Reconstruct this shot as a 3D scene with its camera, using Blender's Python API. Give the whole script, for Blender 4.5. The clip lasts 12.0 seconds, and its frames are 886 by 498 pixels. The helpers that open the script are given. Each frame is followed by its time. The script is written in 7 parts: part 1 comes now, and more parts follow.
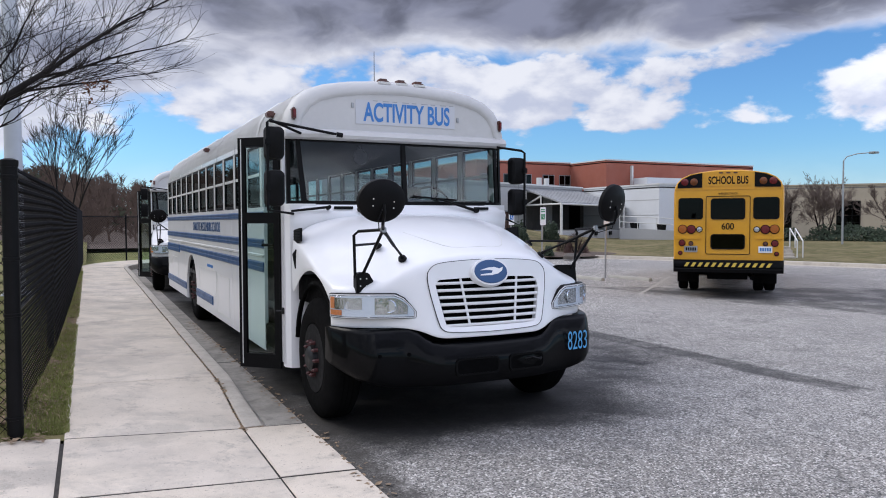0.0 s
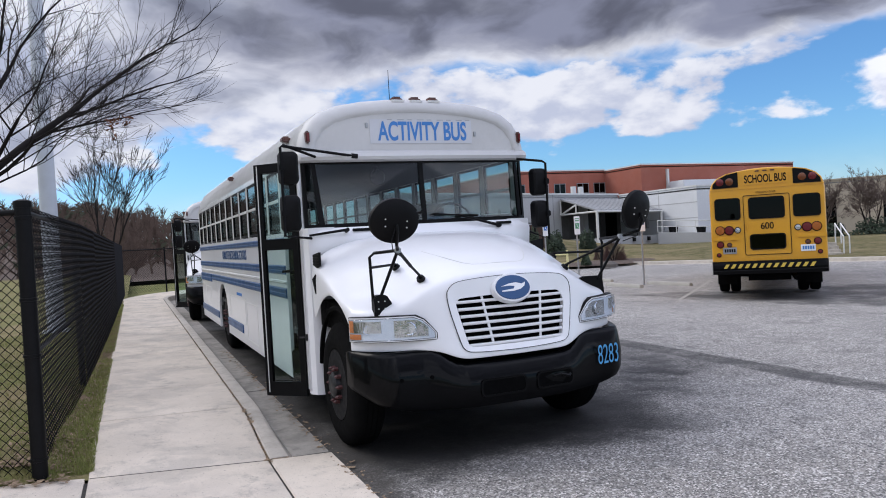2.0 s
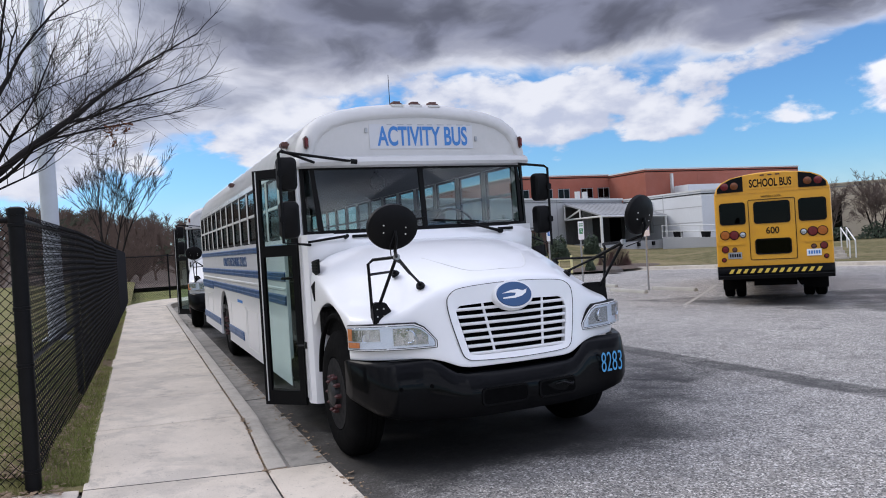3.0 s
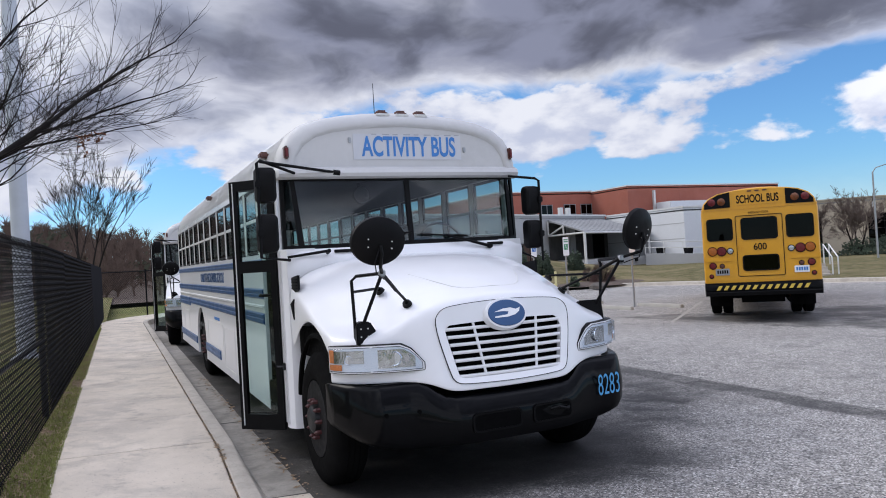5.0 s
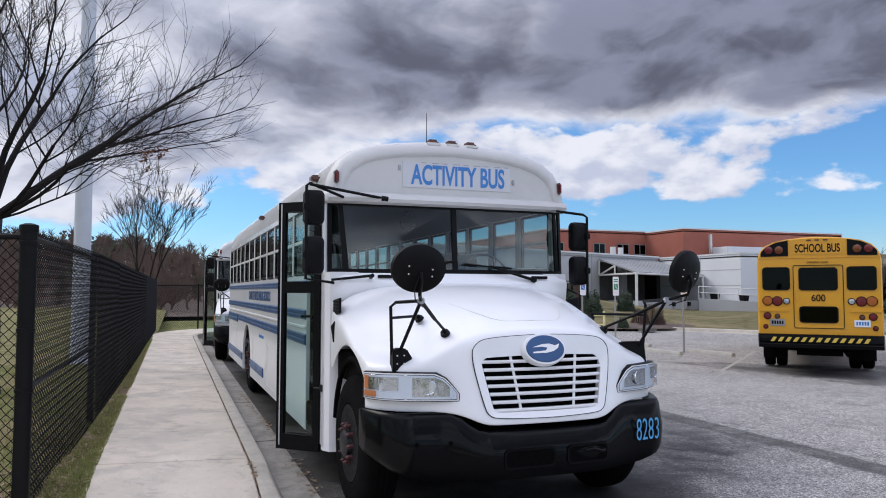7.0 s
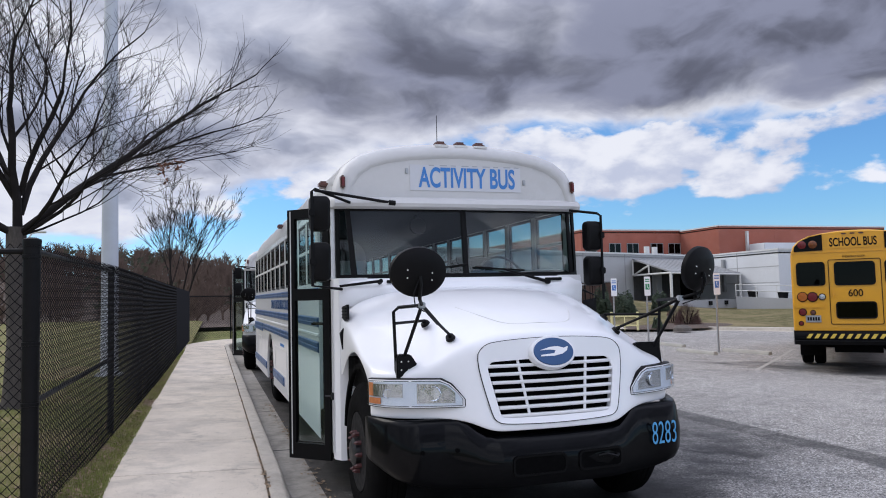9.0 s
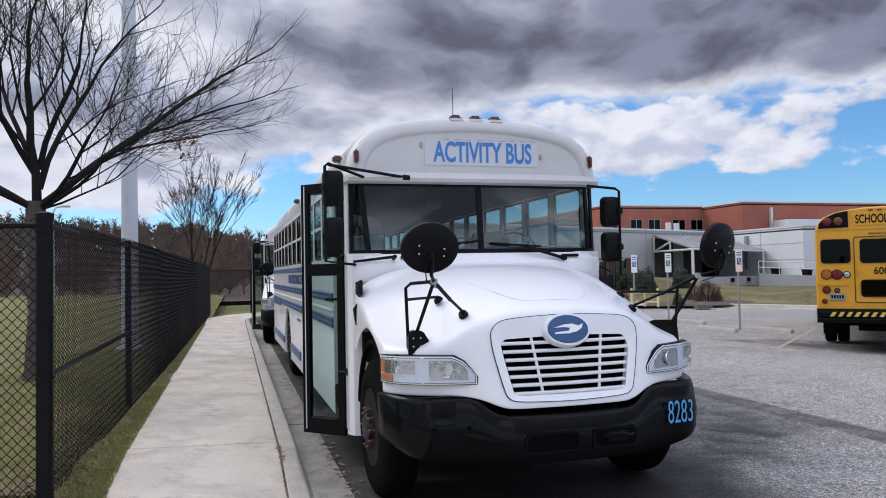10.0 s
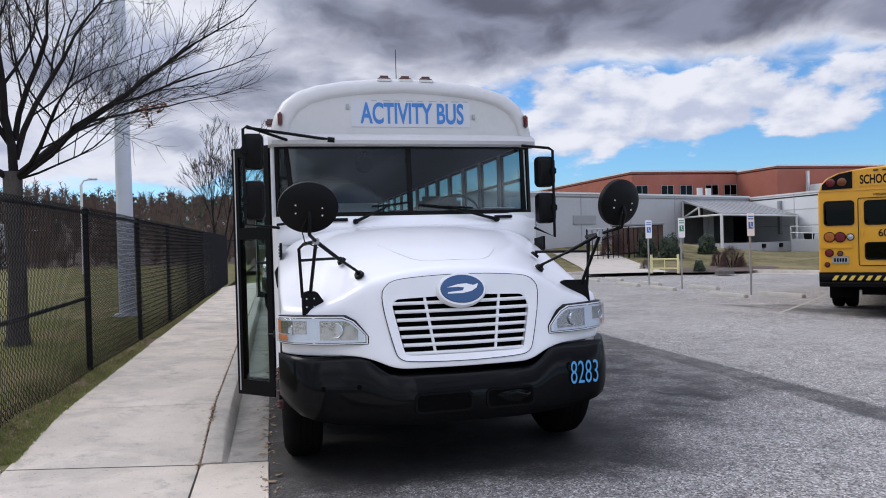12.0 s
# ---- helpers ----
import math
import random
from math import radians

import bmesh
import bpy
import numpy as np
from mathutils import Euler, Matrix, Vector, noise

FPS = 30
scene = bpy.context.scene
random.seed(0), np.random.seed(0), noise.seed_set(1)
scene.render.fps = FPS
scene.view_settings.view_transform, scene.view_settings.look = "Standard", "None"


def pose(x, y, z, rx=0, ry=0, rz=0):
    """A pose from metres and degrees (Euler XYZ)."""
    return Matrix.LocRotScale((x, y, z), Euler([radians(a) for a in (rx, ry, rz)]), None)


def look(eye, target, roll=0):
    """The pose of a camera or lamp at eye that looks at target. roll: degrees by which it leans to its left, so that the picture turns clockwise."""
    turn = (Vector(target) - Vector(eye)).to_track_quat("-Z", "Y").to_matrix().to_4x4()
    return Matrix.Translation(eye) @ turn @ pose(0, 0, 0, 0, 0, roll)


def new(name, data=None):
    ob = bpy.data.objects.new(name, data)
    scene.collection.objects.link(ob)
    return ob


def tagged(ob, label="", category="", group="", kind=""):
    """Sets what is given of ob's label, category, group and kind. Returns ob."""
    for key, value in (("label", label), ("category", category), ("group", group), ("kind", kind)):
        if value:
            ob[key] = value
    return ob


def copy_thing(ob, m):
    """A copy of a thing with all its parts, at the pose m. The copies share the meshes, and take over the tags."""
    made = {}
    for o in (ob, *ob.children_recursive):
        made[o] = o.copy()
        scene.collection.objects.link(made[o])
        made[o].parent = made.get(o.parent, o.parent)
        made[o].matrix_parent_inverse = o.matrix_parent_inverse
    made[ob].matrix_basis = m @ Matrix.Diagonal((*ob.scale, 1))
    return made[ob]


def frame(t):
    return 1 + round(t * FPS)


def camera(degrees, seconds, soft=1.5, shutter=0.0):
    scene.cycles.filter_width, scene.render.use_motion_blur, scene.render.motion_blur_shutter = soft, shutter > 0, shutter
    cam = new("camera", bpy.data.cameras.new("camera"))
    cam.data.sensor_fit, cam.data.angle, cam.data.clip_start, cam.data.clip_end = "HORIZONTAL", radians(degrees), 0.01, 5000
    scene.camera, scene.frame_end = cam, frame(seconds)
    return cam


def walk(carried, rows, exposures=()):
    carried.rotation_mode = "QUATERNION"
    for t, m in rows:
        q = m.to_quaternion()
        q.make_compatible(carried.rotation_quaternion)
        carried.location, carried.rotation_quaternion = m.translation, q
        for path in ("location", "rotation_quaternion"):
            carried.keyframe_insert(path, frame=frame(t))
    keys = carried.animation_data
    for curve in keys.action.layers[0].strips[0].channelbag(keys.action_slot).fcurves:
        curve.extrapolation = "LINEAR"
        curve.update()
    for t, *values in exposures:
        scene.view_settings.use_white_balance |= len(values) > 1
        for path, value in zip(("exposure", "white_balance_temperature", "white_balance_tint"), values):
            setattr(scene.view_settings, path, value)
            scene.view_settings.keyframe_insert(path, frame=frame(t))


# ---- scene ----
cam = camera(62.1, 12.0, 1.0)
METRES, EYE, TILT, LEAN, TURN = 2.176, 1.525, 0.0, 0.0, -24.7
ROWS = [
    (0.0, 0.0, 0.0, 0.0, -0.01, -0.89, 0.8),
    (0.5, 0.0176, 0.0154, -0.001, 0.1, -1.12, 1.23),
    (1.0, 0.041, 0.0494, -0.0036, 0.91, -1.03, 2.04),
    (1.5, 0.0552, 0.0648, 0.0001, 2.05, -0.41, 3.11),
    (2.0, 0.0704, 0.0752, 0.0059, 2.96, 0.42, 3.88),
    (2.5, 0.0827, 0.089, 0.0081, 3.42, 0.85, 3.95),
    (4.5, 0.058, 0.2451, 0.0089, 2.68, 0.87, 4.7),
    (5.0, 0.0568, 0.2691, 0.0117, 1.94, 2.01, 3.98),
    (5.5, 0.0603, 0.2739, 0.0087, 1.98, 3.19, 2.7),
    (6.0, 0.0518, 0.2692, 0.007, 2.68, 4.0, 1.7),
    (6.5, 0.0479, 0.271, 0.0089, 3.9, 4.32, 1.16),
    (7.0, 0.0828, 0.2778, 0.0069, 5.66, 4.59, 0.45),
    (9.0, 0.1751, 0.3392, 0.0021, 8.4, 5.03, 1.81),
    (9.5, 0.1748, 0.356, 0.0066, 9.5, 4.35, 2.05),
    (10.0, 0.1919, 0.3773, 0.0049, 9.95, 3.16, 1.48),
    (10.5, 0.2972, 0.3891, -0.0113, 9.73, 1.6, 0.98),
    (11.0, 0.3771, 0.3997, -0.01, 9.98, 0.53, 0.89),
    (11.5, 0.4649, 0.4718, -0.0211, 11.05, 0.25, 1.24),
    (12.0, 0.6245, 0.4834, -0.0368, 12.92, 0.86, 1.94),
]
SLOPE = pose(2.765, 6.2, 0) @ pose(2.765, 6.2, 0, 1.4, 0, 1.7).inverted()
walk(cam, [(t, SLOPE @ pose(0, 0, EYE, TILT, LEAN, TURN) @ pose(METRES * x, METRES * y, METRES * z, 90 + pitch, roll, yaw)) for t, x, y, z, yaw, pitch, roll in ROWS])

# ---- world, sun, exposure ----
SUN = Vector((-0.594, 0.485, 0.643)).normalized()
world = bpy.data.worlds.new("sky")
scene.world = world
world.use_nodes = True
wt = world.node_tree
wt.nodes.clear()


def wnode(kind, **kw):
    n = wt.nodes.new(kind)
    for k, v in kw.items():
        if k == "op":
            n.operation = v
        elif k == "vals":
            for i, x in v.items():
                if isinstance(x, bpy.types.NodeSocket):
                    wt.links.new(x, n.inputs[i])
                else:
                    n.inputs[i].default_value = x
    return n


def wmath(op, a, b=0.0, c=None, clamp=False):
    n = wnode("ShaderNodeMath", op=op, vals={0: a, 1: b} if c is None else {0: a, 1: b, 2: c})
    n.use_clamp = clamp
    return n.outputs[0]


def wrange(v, a, b, lo=0.0, hi=1.0):
    n = wnode("ShaderNodeMapRange", vals={0: v, 1: a, 2: b, 3: lo, 4: hi})
    n.interpolation_type = "SMOOTHSTEP"
    return n.outputs[0]


def wnoise(vec, scale, detail, rough, distort=0.0):
    n = wnode("ShaderNodeTexNoise", vals={"Vector": vec, "Scale": scale, "Detail": detail, "Roughness": rough, "Distortion": distort})
    return n.outputs["Fac"]


def wcol(f, a, b):
    n = wt.nodes.new("ShaderNodeMix")
    n.data_type = "RGBA"
    for i, x in ((0, f), (6, a), (7, b)):
        if isinstance(x, bpy.types.NodeSocket):
            wt.links.new(x, n.inputs[i])
        else:
            n.inputs[i].default_value = x
    return n.outputs[2]


sky = wnode("ShaderNodeTexSky")
sky.sky_type = "NISHITA"
sky.sun_disc = False
sky.ozone_density = 5.0
sky.dust_density = 0.3
sky.sun_elevation = math.asin(SUN.z)
sky.sun_rotation = math.atan2(SUN.x, SUN.y)
co = wnode("ShaderNodeTexCoord").outputs["Generated"]
sep = wnode("ShaderNodeSeparateXYZ", vals={0: co})
dx, dy, dz = sep.outputs
az = wmath("ARCTAN2", dx, dy)
up = wmath("MAXIMUM", dz, 0.0)
# a broken cloud deck seen in perspective: each mass is lit on the side towards the sun
depth = wmath("DIVIDE", 1.0, wmath("ADD", up, 0.30))
flat = wnode("ShaderNodeCombineXYZ", vals={0: wmath("MULTIPLY", dx, depth), 1: wmath("MULTIPLY", dy, depth), 2: 4.3}).outputs[0]
warp = wnode("ShaderNodeTexNoise", vals={"Vector": flat, "Scale": 2.6, "Detail": 4.0, "Roughness": 0.5})
sway = wnode("ShaderNodeVectorMath", op="MULTIPLY_ADD", vals={0: warp.outputs["Color"], 1: (0.30, 0.30, 0.0), 2: flat}).outputs[0]
shift = wnode("ShaderNodeVectorMath", op="ADD", vals={0: sway, 1: (-0.05, 0.07, 0.0)}).outputs[0]
n_deck = wnoise(sway, 1.55, 9.0, 0.50)
n_lit = wnoise(shift, 1.55, 9.0, 0.50)
n_tex = wnoise(sway, 6.5, 8.0, 0.55)
relief = wmath("MULTIPLY", wmath("SUBTRACT", n_deck, n_lit), 4.2)
# the ragged lower edge of the deck hangs low in the north-west
edge = wmath("MULTIPLY_ADD", wrange(az, -0.12, 0.10), 0.075, wmath("MULTIPLY_ADD", wrange(az, 0.02, 0.42), 0.066, 0.070))
over = wmath("ADD", wmath("SUBTRACT", dz, edge), wmath("MULTIPLY", wmath("SUBTRACT", n_deck, 0.5), 0.115))
over = wmath("ADD", over, wmath("MULTIPLY", wmath("SUBTRACT", n_tex, 0.5), 0.05))
cover = wrange(over, -0.008, 0.016)
# white heaps that stand under it
low = wnode("ShaderNodeCombineXYZ", vals={0: wmath("MULTIPLY", dx, 1.0), 1: dy, 2: wmath("MULTIPLY_ADD", dz, 2.0, 7.7)}).outputs[0]
lowt = wnode("ShaderNodeVectorMath", op="ADD", vals={0: low, 1: (-0.012, 0.0, 0.035)}).outputs[0]
n_low = wnoise(low, 7.0, 9.0, 0.52, 0.10)
n_lowt = wnoise(lowt, 7.0, 9.0, 0.52, 0.10)
heap = wmath("MULTIPLY", wrange(dz, 0.085, 0.145), wrange(dz, 0.16, 0.25, 1.0, 0.35))
puff = wrange(wmath("MULTIPLY_ADD", heap, 0.18, n_low), 0.605, 0.68)
haze = wrange(dz, -0.02, 0.10, 0.42, 0.0)
cloud_all = wmath("MAXIMUM", wmath("MAXIMUM", cover, puff), haze)
# dark bellies and bright rims
heavy = wmath("ADD", wmath("MULTIPLY_ADD", wrange(az, -0.25, 0.70), 0.185, -0.085), wmath("MULTIPLY", wrange(dz, 0.10, 0.30), 0.02))
mass = wmath("ADD", wmath("ADD", wmath("MULTIPLY_ADD", n_deck, 0.80, wmath("MULTIPLY", n_tex, 0.20)), heavy), wmath("MULTIPLY", relief, -0.16))
belly = wrange(mass, 0.39, 0.66)
deep = wrange(over, 0.0, 0.04)
bright = wcol(wrange(relief, -0.35, 0.35), (0.56, 0.60, 0.74, 1), (0.98, 0.98, 1.04, 1))
dusk = wcol(wrange(wmath("MULTIPLY_ADD", n_tex, 0.5, wmath("MULTIPLY", relief, 0.6)), 0.08, 0.42), (0.150, 0.157, 0.205, 1), (0.315, 0.33, 0.43, 1))
grey = wcol(belly, bright, dusk)
lowc = wcol(wrange(wmath("SUBTRACT", n_low, n_lowt), -0.10, 0.10), (0.66, 0.70, 0.84, 1), (1.02, 1.02, 1.06, 1))
cloud = wcol(wmath("MULTIPLY", cover, deep), lowc, grey)
# clouds far from the sun are lit from the front and brighter
side = wmath("ADD", wmath("MULTIPLY", dx, -SUN.x / 0.767), wmath("MULTIPLY", dy, -SUN.y / 0.767))
gain = wrange(side, 0.1, 0.9, 1.0, 2.4)
blue = wnode("ShaderNodeVectorMath", op="MULTIPLY", vals={0: sky.outputs[0], 1: (0.74, 1.04, 1.27)}).outputs[0]
bg_sky = wnode("ShaderNodeBackground", vals={0: blue, 1: 0.14})
thin = wrange(dz, 0.30, 0.75, 1.0, 2.5)
tinted = wnode("ShaderNodeVectorMath", op="MULTIPLY", vals={0: cloud, 1: (0.96, 0.985, 1.05)}).outputs[0]
bg_cloud = wnode("ShaderNodeBackground", vals={0: tinted, 1: wmath("MULTIPLY", gain, thin)})
mixw = wnode("ShaderNodeMixShader", vals={0: cloud_all, 1: bg_sky.outputs[0], 2: bg_cloud.outputs[0]})
wout = wnode("ShaderNodeOutputWorld", vals={0: mixw.outputs[0]})

sun_lamp = bpy.data.lights.new("sun", "SUN")
sun_lamp.energy, sun_lamp.angle, sun_lamp.color = 1.6, radians(25), (1.0, 0.96, 0.90)
sun_ob = new("sun", sun_lamp)
sun_ob.matrix_world = look(SUN * 60, (0, 0, 0))
scene.view_settings.exposure = -0.24


# ---- materials ----
def mat(name, col, rough=0.6, metal=0.0, var=0.15, scale=6.0, fine=80.0, bump=0.1, dist=0.004, spec=0.5, coat=0.0, dark=None, stain=0.0, stain_scale=1.2, island=0.0, stretch=(1, 1, 1)):
    m = bpy.data.materials.new(name)
    m.use_nodes = True
    t = m.node_tree
    b = t.nodes["Principled BSDF"]
    b.inputs["Roughness"].default_value = rough
    b.inputs["Metallic"].default_value = metal
    b.inputs["Specular IOR Level"].default_value = spec
    b.inputs["Coat Weight"].default_value = coat
    b.inputs["Coat Roughness"].default_value = 0.06
    tc = t.nodes.new("ShaderNodeTexCoord")
    mp = t.nodes.new("ShaderNodeMapping")
    mp.inputs["Scale"].default_value = stretch
    t.links.new(tc.outputs["Object"], mp.inputs[0])
    src = mp.outputs[0]

    def nz(s, d=4.0, r=0.55):
        n = t.nodes.new("ShaderNodeTexNoise")
        n.inputs["Scale"].default_value, n.inputs["Detail"].default_value, n.inputs["Roughness"].default_value = s, d, r
        t.links.new(src, n.inputs["Vector"])
        return n.outputs["Fac"]

    def rng(v, a, b_, lo, hi):
        n = t.nodes.new("ShaderNodeMapRange")
        n.inputs[1].default_value, n.inputs[2].default_value, n.inputs[3].default_value, n.inputs[4].default_value = a, b_, lo, hi
        t.links.new(v, n.inputs[0])
        return n.outputs[0]

    def mixc(f, a, b_, blend="MIX"):
        n = t.nodes.new("ShaderNodeMix")
        n.data_type, n.blend_type = "RGBA", blend
        for i, x in ((0, f), (6, a), (7, b_)):
            if isinstance(x, bpy.types.NodeSocket):
                t.links.new(x, n.inputs[i])
            else:
                n.inputs[i].default_value = x
        return n.outputs[2]

    c = (*col, 1)
    lo = (*[max(0, x * (1 - var)) for x in col], 1)
    hi = (*[min(1, x * (1 + var)) for x in col], 1)
    out = mixc(rng(nz(scale), 0.3, 0.7, 0, 1), lo, hi)
    grain = nz(fine, 3.0, 0.6)
    out = mixc(rng(grain, 0.35, 0.65, 0, 1), out, mixc(0.55, out, lo))
    if stain:
        d = dark or tuple(x * 0.55 for x in col)
        out = mixc(rng(nz(stain_scale, 6.0, 0.62), 0.5, 0.68, 0, stain), out, (*d, 1))
        if stain > 0.55:
            out = mixc(rng(nz(stain_scale * 6.5, 8.0, 0.72), 0.46, 0.66, 0, stain * 0.75), out, (*d, 1))
            out = mixc(rng(nz(stain_scale * 28, 4.0, 0.7), 0.60, 0.70, 0, stain * 0.6), out, (*[q * 0.7 for q in d], 1))
    if island:
        oi = t.nodes.new("ShaderNodeObjectInfo")
        out = mixc(rng(oi.outputs["Random"], 0, 1, 0, island), out, lo)
    t.links.new(out, b.inputs["Base Color"])
    t.links.new(rng(nz(scale * 2.3), 0.3, 0.7, max(0.02, rough * 0.85), min(1, rough * 1.15)), b.inputs["Roughness"])
    if bump:
        bp = t.nodes.new("ShaderNodeBump")
        bp.inputs["Strength"].default_value, bp.inputs["Distance"].default_value = bump, dist
        t.links.new(grain, bp.inputs["Height"])
        t.links.new(bp.outputs[0], b.inputs["Normal"])
    return m


def glass(name, tint, gloss=1.0):
    m = bpy.data.materials.new(name)
    m.use_nodes = True
    t = m.node_tree
    t.nodes.clear()
    o = t.nodes.new("ShaderNodeOutputMaterial")
    tr = t.nodes.new("ShaderNodeBsdfTransparent")
    tr.inputs[0].default_value = (*tint, 1)
    gl = t.nodes.new("ShaderNodeBsdfGlossy")
    gl.inputs["Roughness"].default_value = 0.02
    fr = t.nodes.new("ShaderNodeLayerWeight")
    fr.inputs[0].default_value = 0.5
    pw = t.nodes.new("ShaderNodeMath")
    pw.operation = "POWER"
    pw.inputs[1].default_value = 4.5
    t.links.new(fr.outputs["Facing"], pw.inputs[0])
    mu = t.nodes.new("ShaderNodeMath")
    mu.operation = "MULTIPLY_ADD"
    mu.inputs[1].default_value = 0.9 * gloss
    mu.inputs[2].default_value = 0.04 * gloss
    mu.use_clamp = True
    t.links.new(pw.outputs[0], mu.inputs[0])
    mx = t.nodes.new("ShaderNodeMixShader")
    for a, b in ((mu.outputs[0], 0), (tr.outputs[0], 1), (gl.outputs[0], 2)):
        t.links.new(a, mx.inputs[b])
    t.links.new(mx.outputs[0], o.inputs[0])
    return m


M_WHITE = mat("white_bus_paint", (0.76, 0.762, 0.775), 0.36, var=0.02, scale=1.2, fine=14, bump=0.01, dist=0.003, coat=0.45, stain=0.05, dark=(0.66, 0.66, 0.66), stain_scale=0.9)
M_ROOFW = mat("white_roof_paint", (0.80, 0.80, 0.79), 0.40, var=0.05, scale=2.5, fine=20, bump=0.03, stain=0.2, dark=(0.62, 0.62, 0.6), stain_scale=1.4)
M_CAP = mat("chalky_white_gelcoat", (0.545, 0.54, 0.535), 0.46, var=0.05, scale=2.2, fine=26, bump=0.03, stain=0.35, dark=(0.43, 0.425, 0.41), stain_scale=2.3)
M_BLUE = mat("blue_stripe_paint", (0.014, 0.068, 0.185), 0.40, var=0.1, scale=3, bump=0.02, coat=0.08)
M_BLUETXT = mat("blue_lettering", (0.040, 0.185, 0.49), 0.5, var=0.06, bump=0.0)
M_CYANTXT = mat("light_blue_lettering", (0.075, 0.32, 0.60), 0.5, var=0.06, bump=0.0)
M_BLACK = mat("black_plastic", (0.0045, 0.0045, 0.005), 0.48, spec=0.12, var=0.25, scale=7, fine=160, bump=0.08, dist=0.002)
M_BUMPER = mat("black_painted_steel", (0.0022, 0.0024, 0.003), 0.34, var=0.3, scale=4, fine=40, bump=0.03, dist=0.003, spec=0.04, coat=0.16, stain=0.3, dark=(0.006, 0.006, 0.007), stain_scale=3)
M_RUBBER = mat("tyre_rubber", (0.0062, 0.0062, 0.0064), 0.93, var=0.25, scale=9, fine=120, bump=0.2, spec=0.03, stain=0.3, dark=(0.010, 0.0095, 0.009), stain_scale=5)
M_RIM = mat("dark_rim_steel", (0.013, 0.013, 0.014), 0.6, metal=0.0, spec=0.08, var=0.2, scale=8, bump=0.05)
M_HUB = mat("worn_hub_steel", (0.05, 0.05, 0.053), 0.4, metal=0.8, var=0.3, scale=12, bump=0.1)
M_LUG = mat("red_lug_covers", (0.060, 0.014, 0.015), 0.55, var=0.25, scale=30, bump=0.05)
M_CHROME = mat("bright_reflector", (0.70, 0.72, 0.74), 0.16, metal=0.85, var=0.05, scale=20, bump=0.1, fine=60)
M_AMBER = mat("amber_lens", (0.60, 0.20, 0.07), 0.18, var=0.2, scale=40, fine=120, bump=0.5)
M_DIM = mat("dim_amber_lens", (0.15, 0.040, 0.006), 0.22, var=0.2, scale=30, fine=150, bump=0.4)
M_RED = mat("red_lens", (0.13, 0.006, 0.008), 0.22, var=0.2, scale=30, fine=150, bump=0.4)
M_ORANGE = mat("orange_lens", (0.36, 0.10, 0.010), 0.22, var=0.2, scale=30, fine=150, bump=0.4)
M_CLEAR = mat("clear_lens", (0.60, 0.61, 0.62), 0.14, metal=0.95, var=0.2, scale=14, fine=14, bump=0.4, dist=0.014, stretch=(2.2, 2.2, 0.6))
M_BEZEL = mat("silvered_lamp_housing", (0.74, 0.79, 0.86), 0.22, metal=0.45, var=0.05, scale=9, fine=60, bump=0.05)
M_DKMARK = mat("smoked_marker_lens", (0.10, 0.035, 0.025), 0.3, var=0.2, bump=0.05)
M_VOID = mat("engine_bay_black", (0.002, 0.002, 0.0022), 0.8, spec=0.05, var=0.3, scale=12, bump=0.1)
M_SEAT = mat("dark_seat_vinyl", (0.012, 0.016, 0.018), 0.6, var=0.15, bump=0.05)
M_SIGNBUS = mat("pale_blue_sign_vinyl", (0.53, 0.54, 0.57), 0.45, var=0.03, bump=0.0, stain=0.2, dark=(0.48, 0.49, 0.52), stain_scale=4)
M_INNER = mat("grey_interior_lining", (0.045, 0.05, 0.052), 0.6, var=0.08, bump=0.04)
M_FLOORB = mat("bus_floor_rubber", (0.03, 0.03, 0.032), 0.8, var=0.2)
M_GLASS = glass("tinted_side_glass", (0.74, 0.82, 0.83), 0.8)
M_WIND = glass("windshield_glass", (0.72, 0.80, 0.79), 1.25)
M_DOORG = glass("green_door_glass", (0.90, 0.955, 0.945), 0.7)
M_LENS = glass("headlight_cover", (0.93, 0.95, 0.97), 0.6)
M_DARKG = glass("dark_rear_glass", (0.05, 0.055, 0.06), 0.4)
M_YELLOW = mat("school_bus_yellow", (0.66, 0.315, 0.012), 0.34, var=0.05, scale=2, fine=18, bump=0.02, coat=0.3, stain=0.15, dark=(0.5, 0.25, 0.02))
M_KERB = mat("kerb_concrete", (0.50, 0.455, 0.395), 0.9, var=0.14, scale=4, fine=110, bump=0.4, spec=0.25, stain=0.7, dark=(0.25, 0.23, 0.20), stain_scale=1.7, island=0.5)
M_GUTTER = mat("gutter_concrete", (0.33, 0.305, 0.27), 0.9, var=0.2, scale=3, fine=110, bump=0.4, spec=0.25, stain=0.8, dark=(0.13, 0.122, 0.11), stain_scale=1.3, island=0.5)
M_JOINT = mat("dirt_in_joints", (0.035, 0.030, 0.026), 0.95, var=0.4, scale=20, bump=0.3)
M_TWIGPALE = mat("pinkish_brown_twigs", (0.150, 0.115, 0.100), 0.95, var=0.3, scale=2, bump=0.0, spec=0.2)
M_FENCE = mat("black_vinyl_coating", (0.004, 0.004, 0.0045), 0.5, spec=0.14, var=0.25, scale=9, bump=0.05)
M_POLE = mat("pale_painted_pole", (0.50, 0.53, 0.58), 0.5, var=0.06, scale=3, bump=0.03, stain=0.2)
M_BARK = mat("grey_brown_bark", (0.024, 0.020, 0.019), 0.95, var=0.35, scale=9, fine=60, bump=0.6, dist=0.01, spec=0.15)
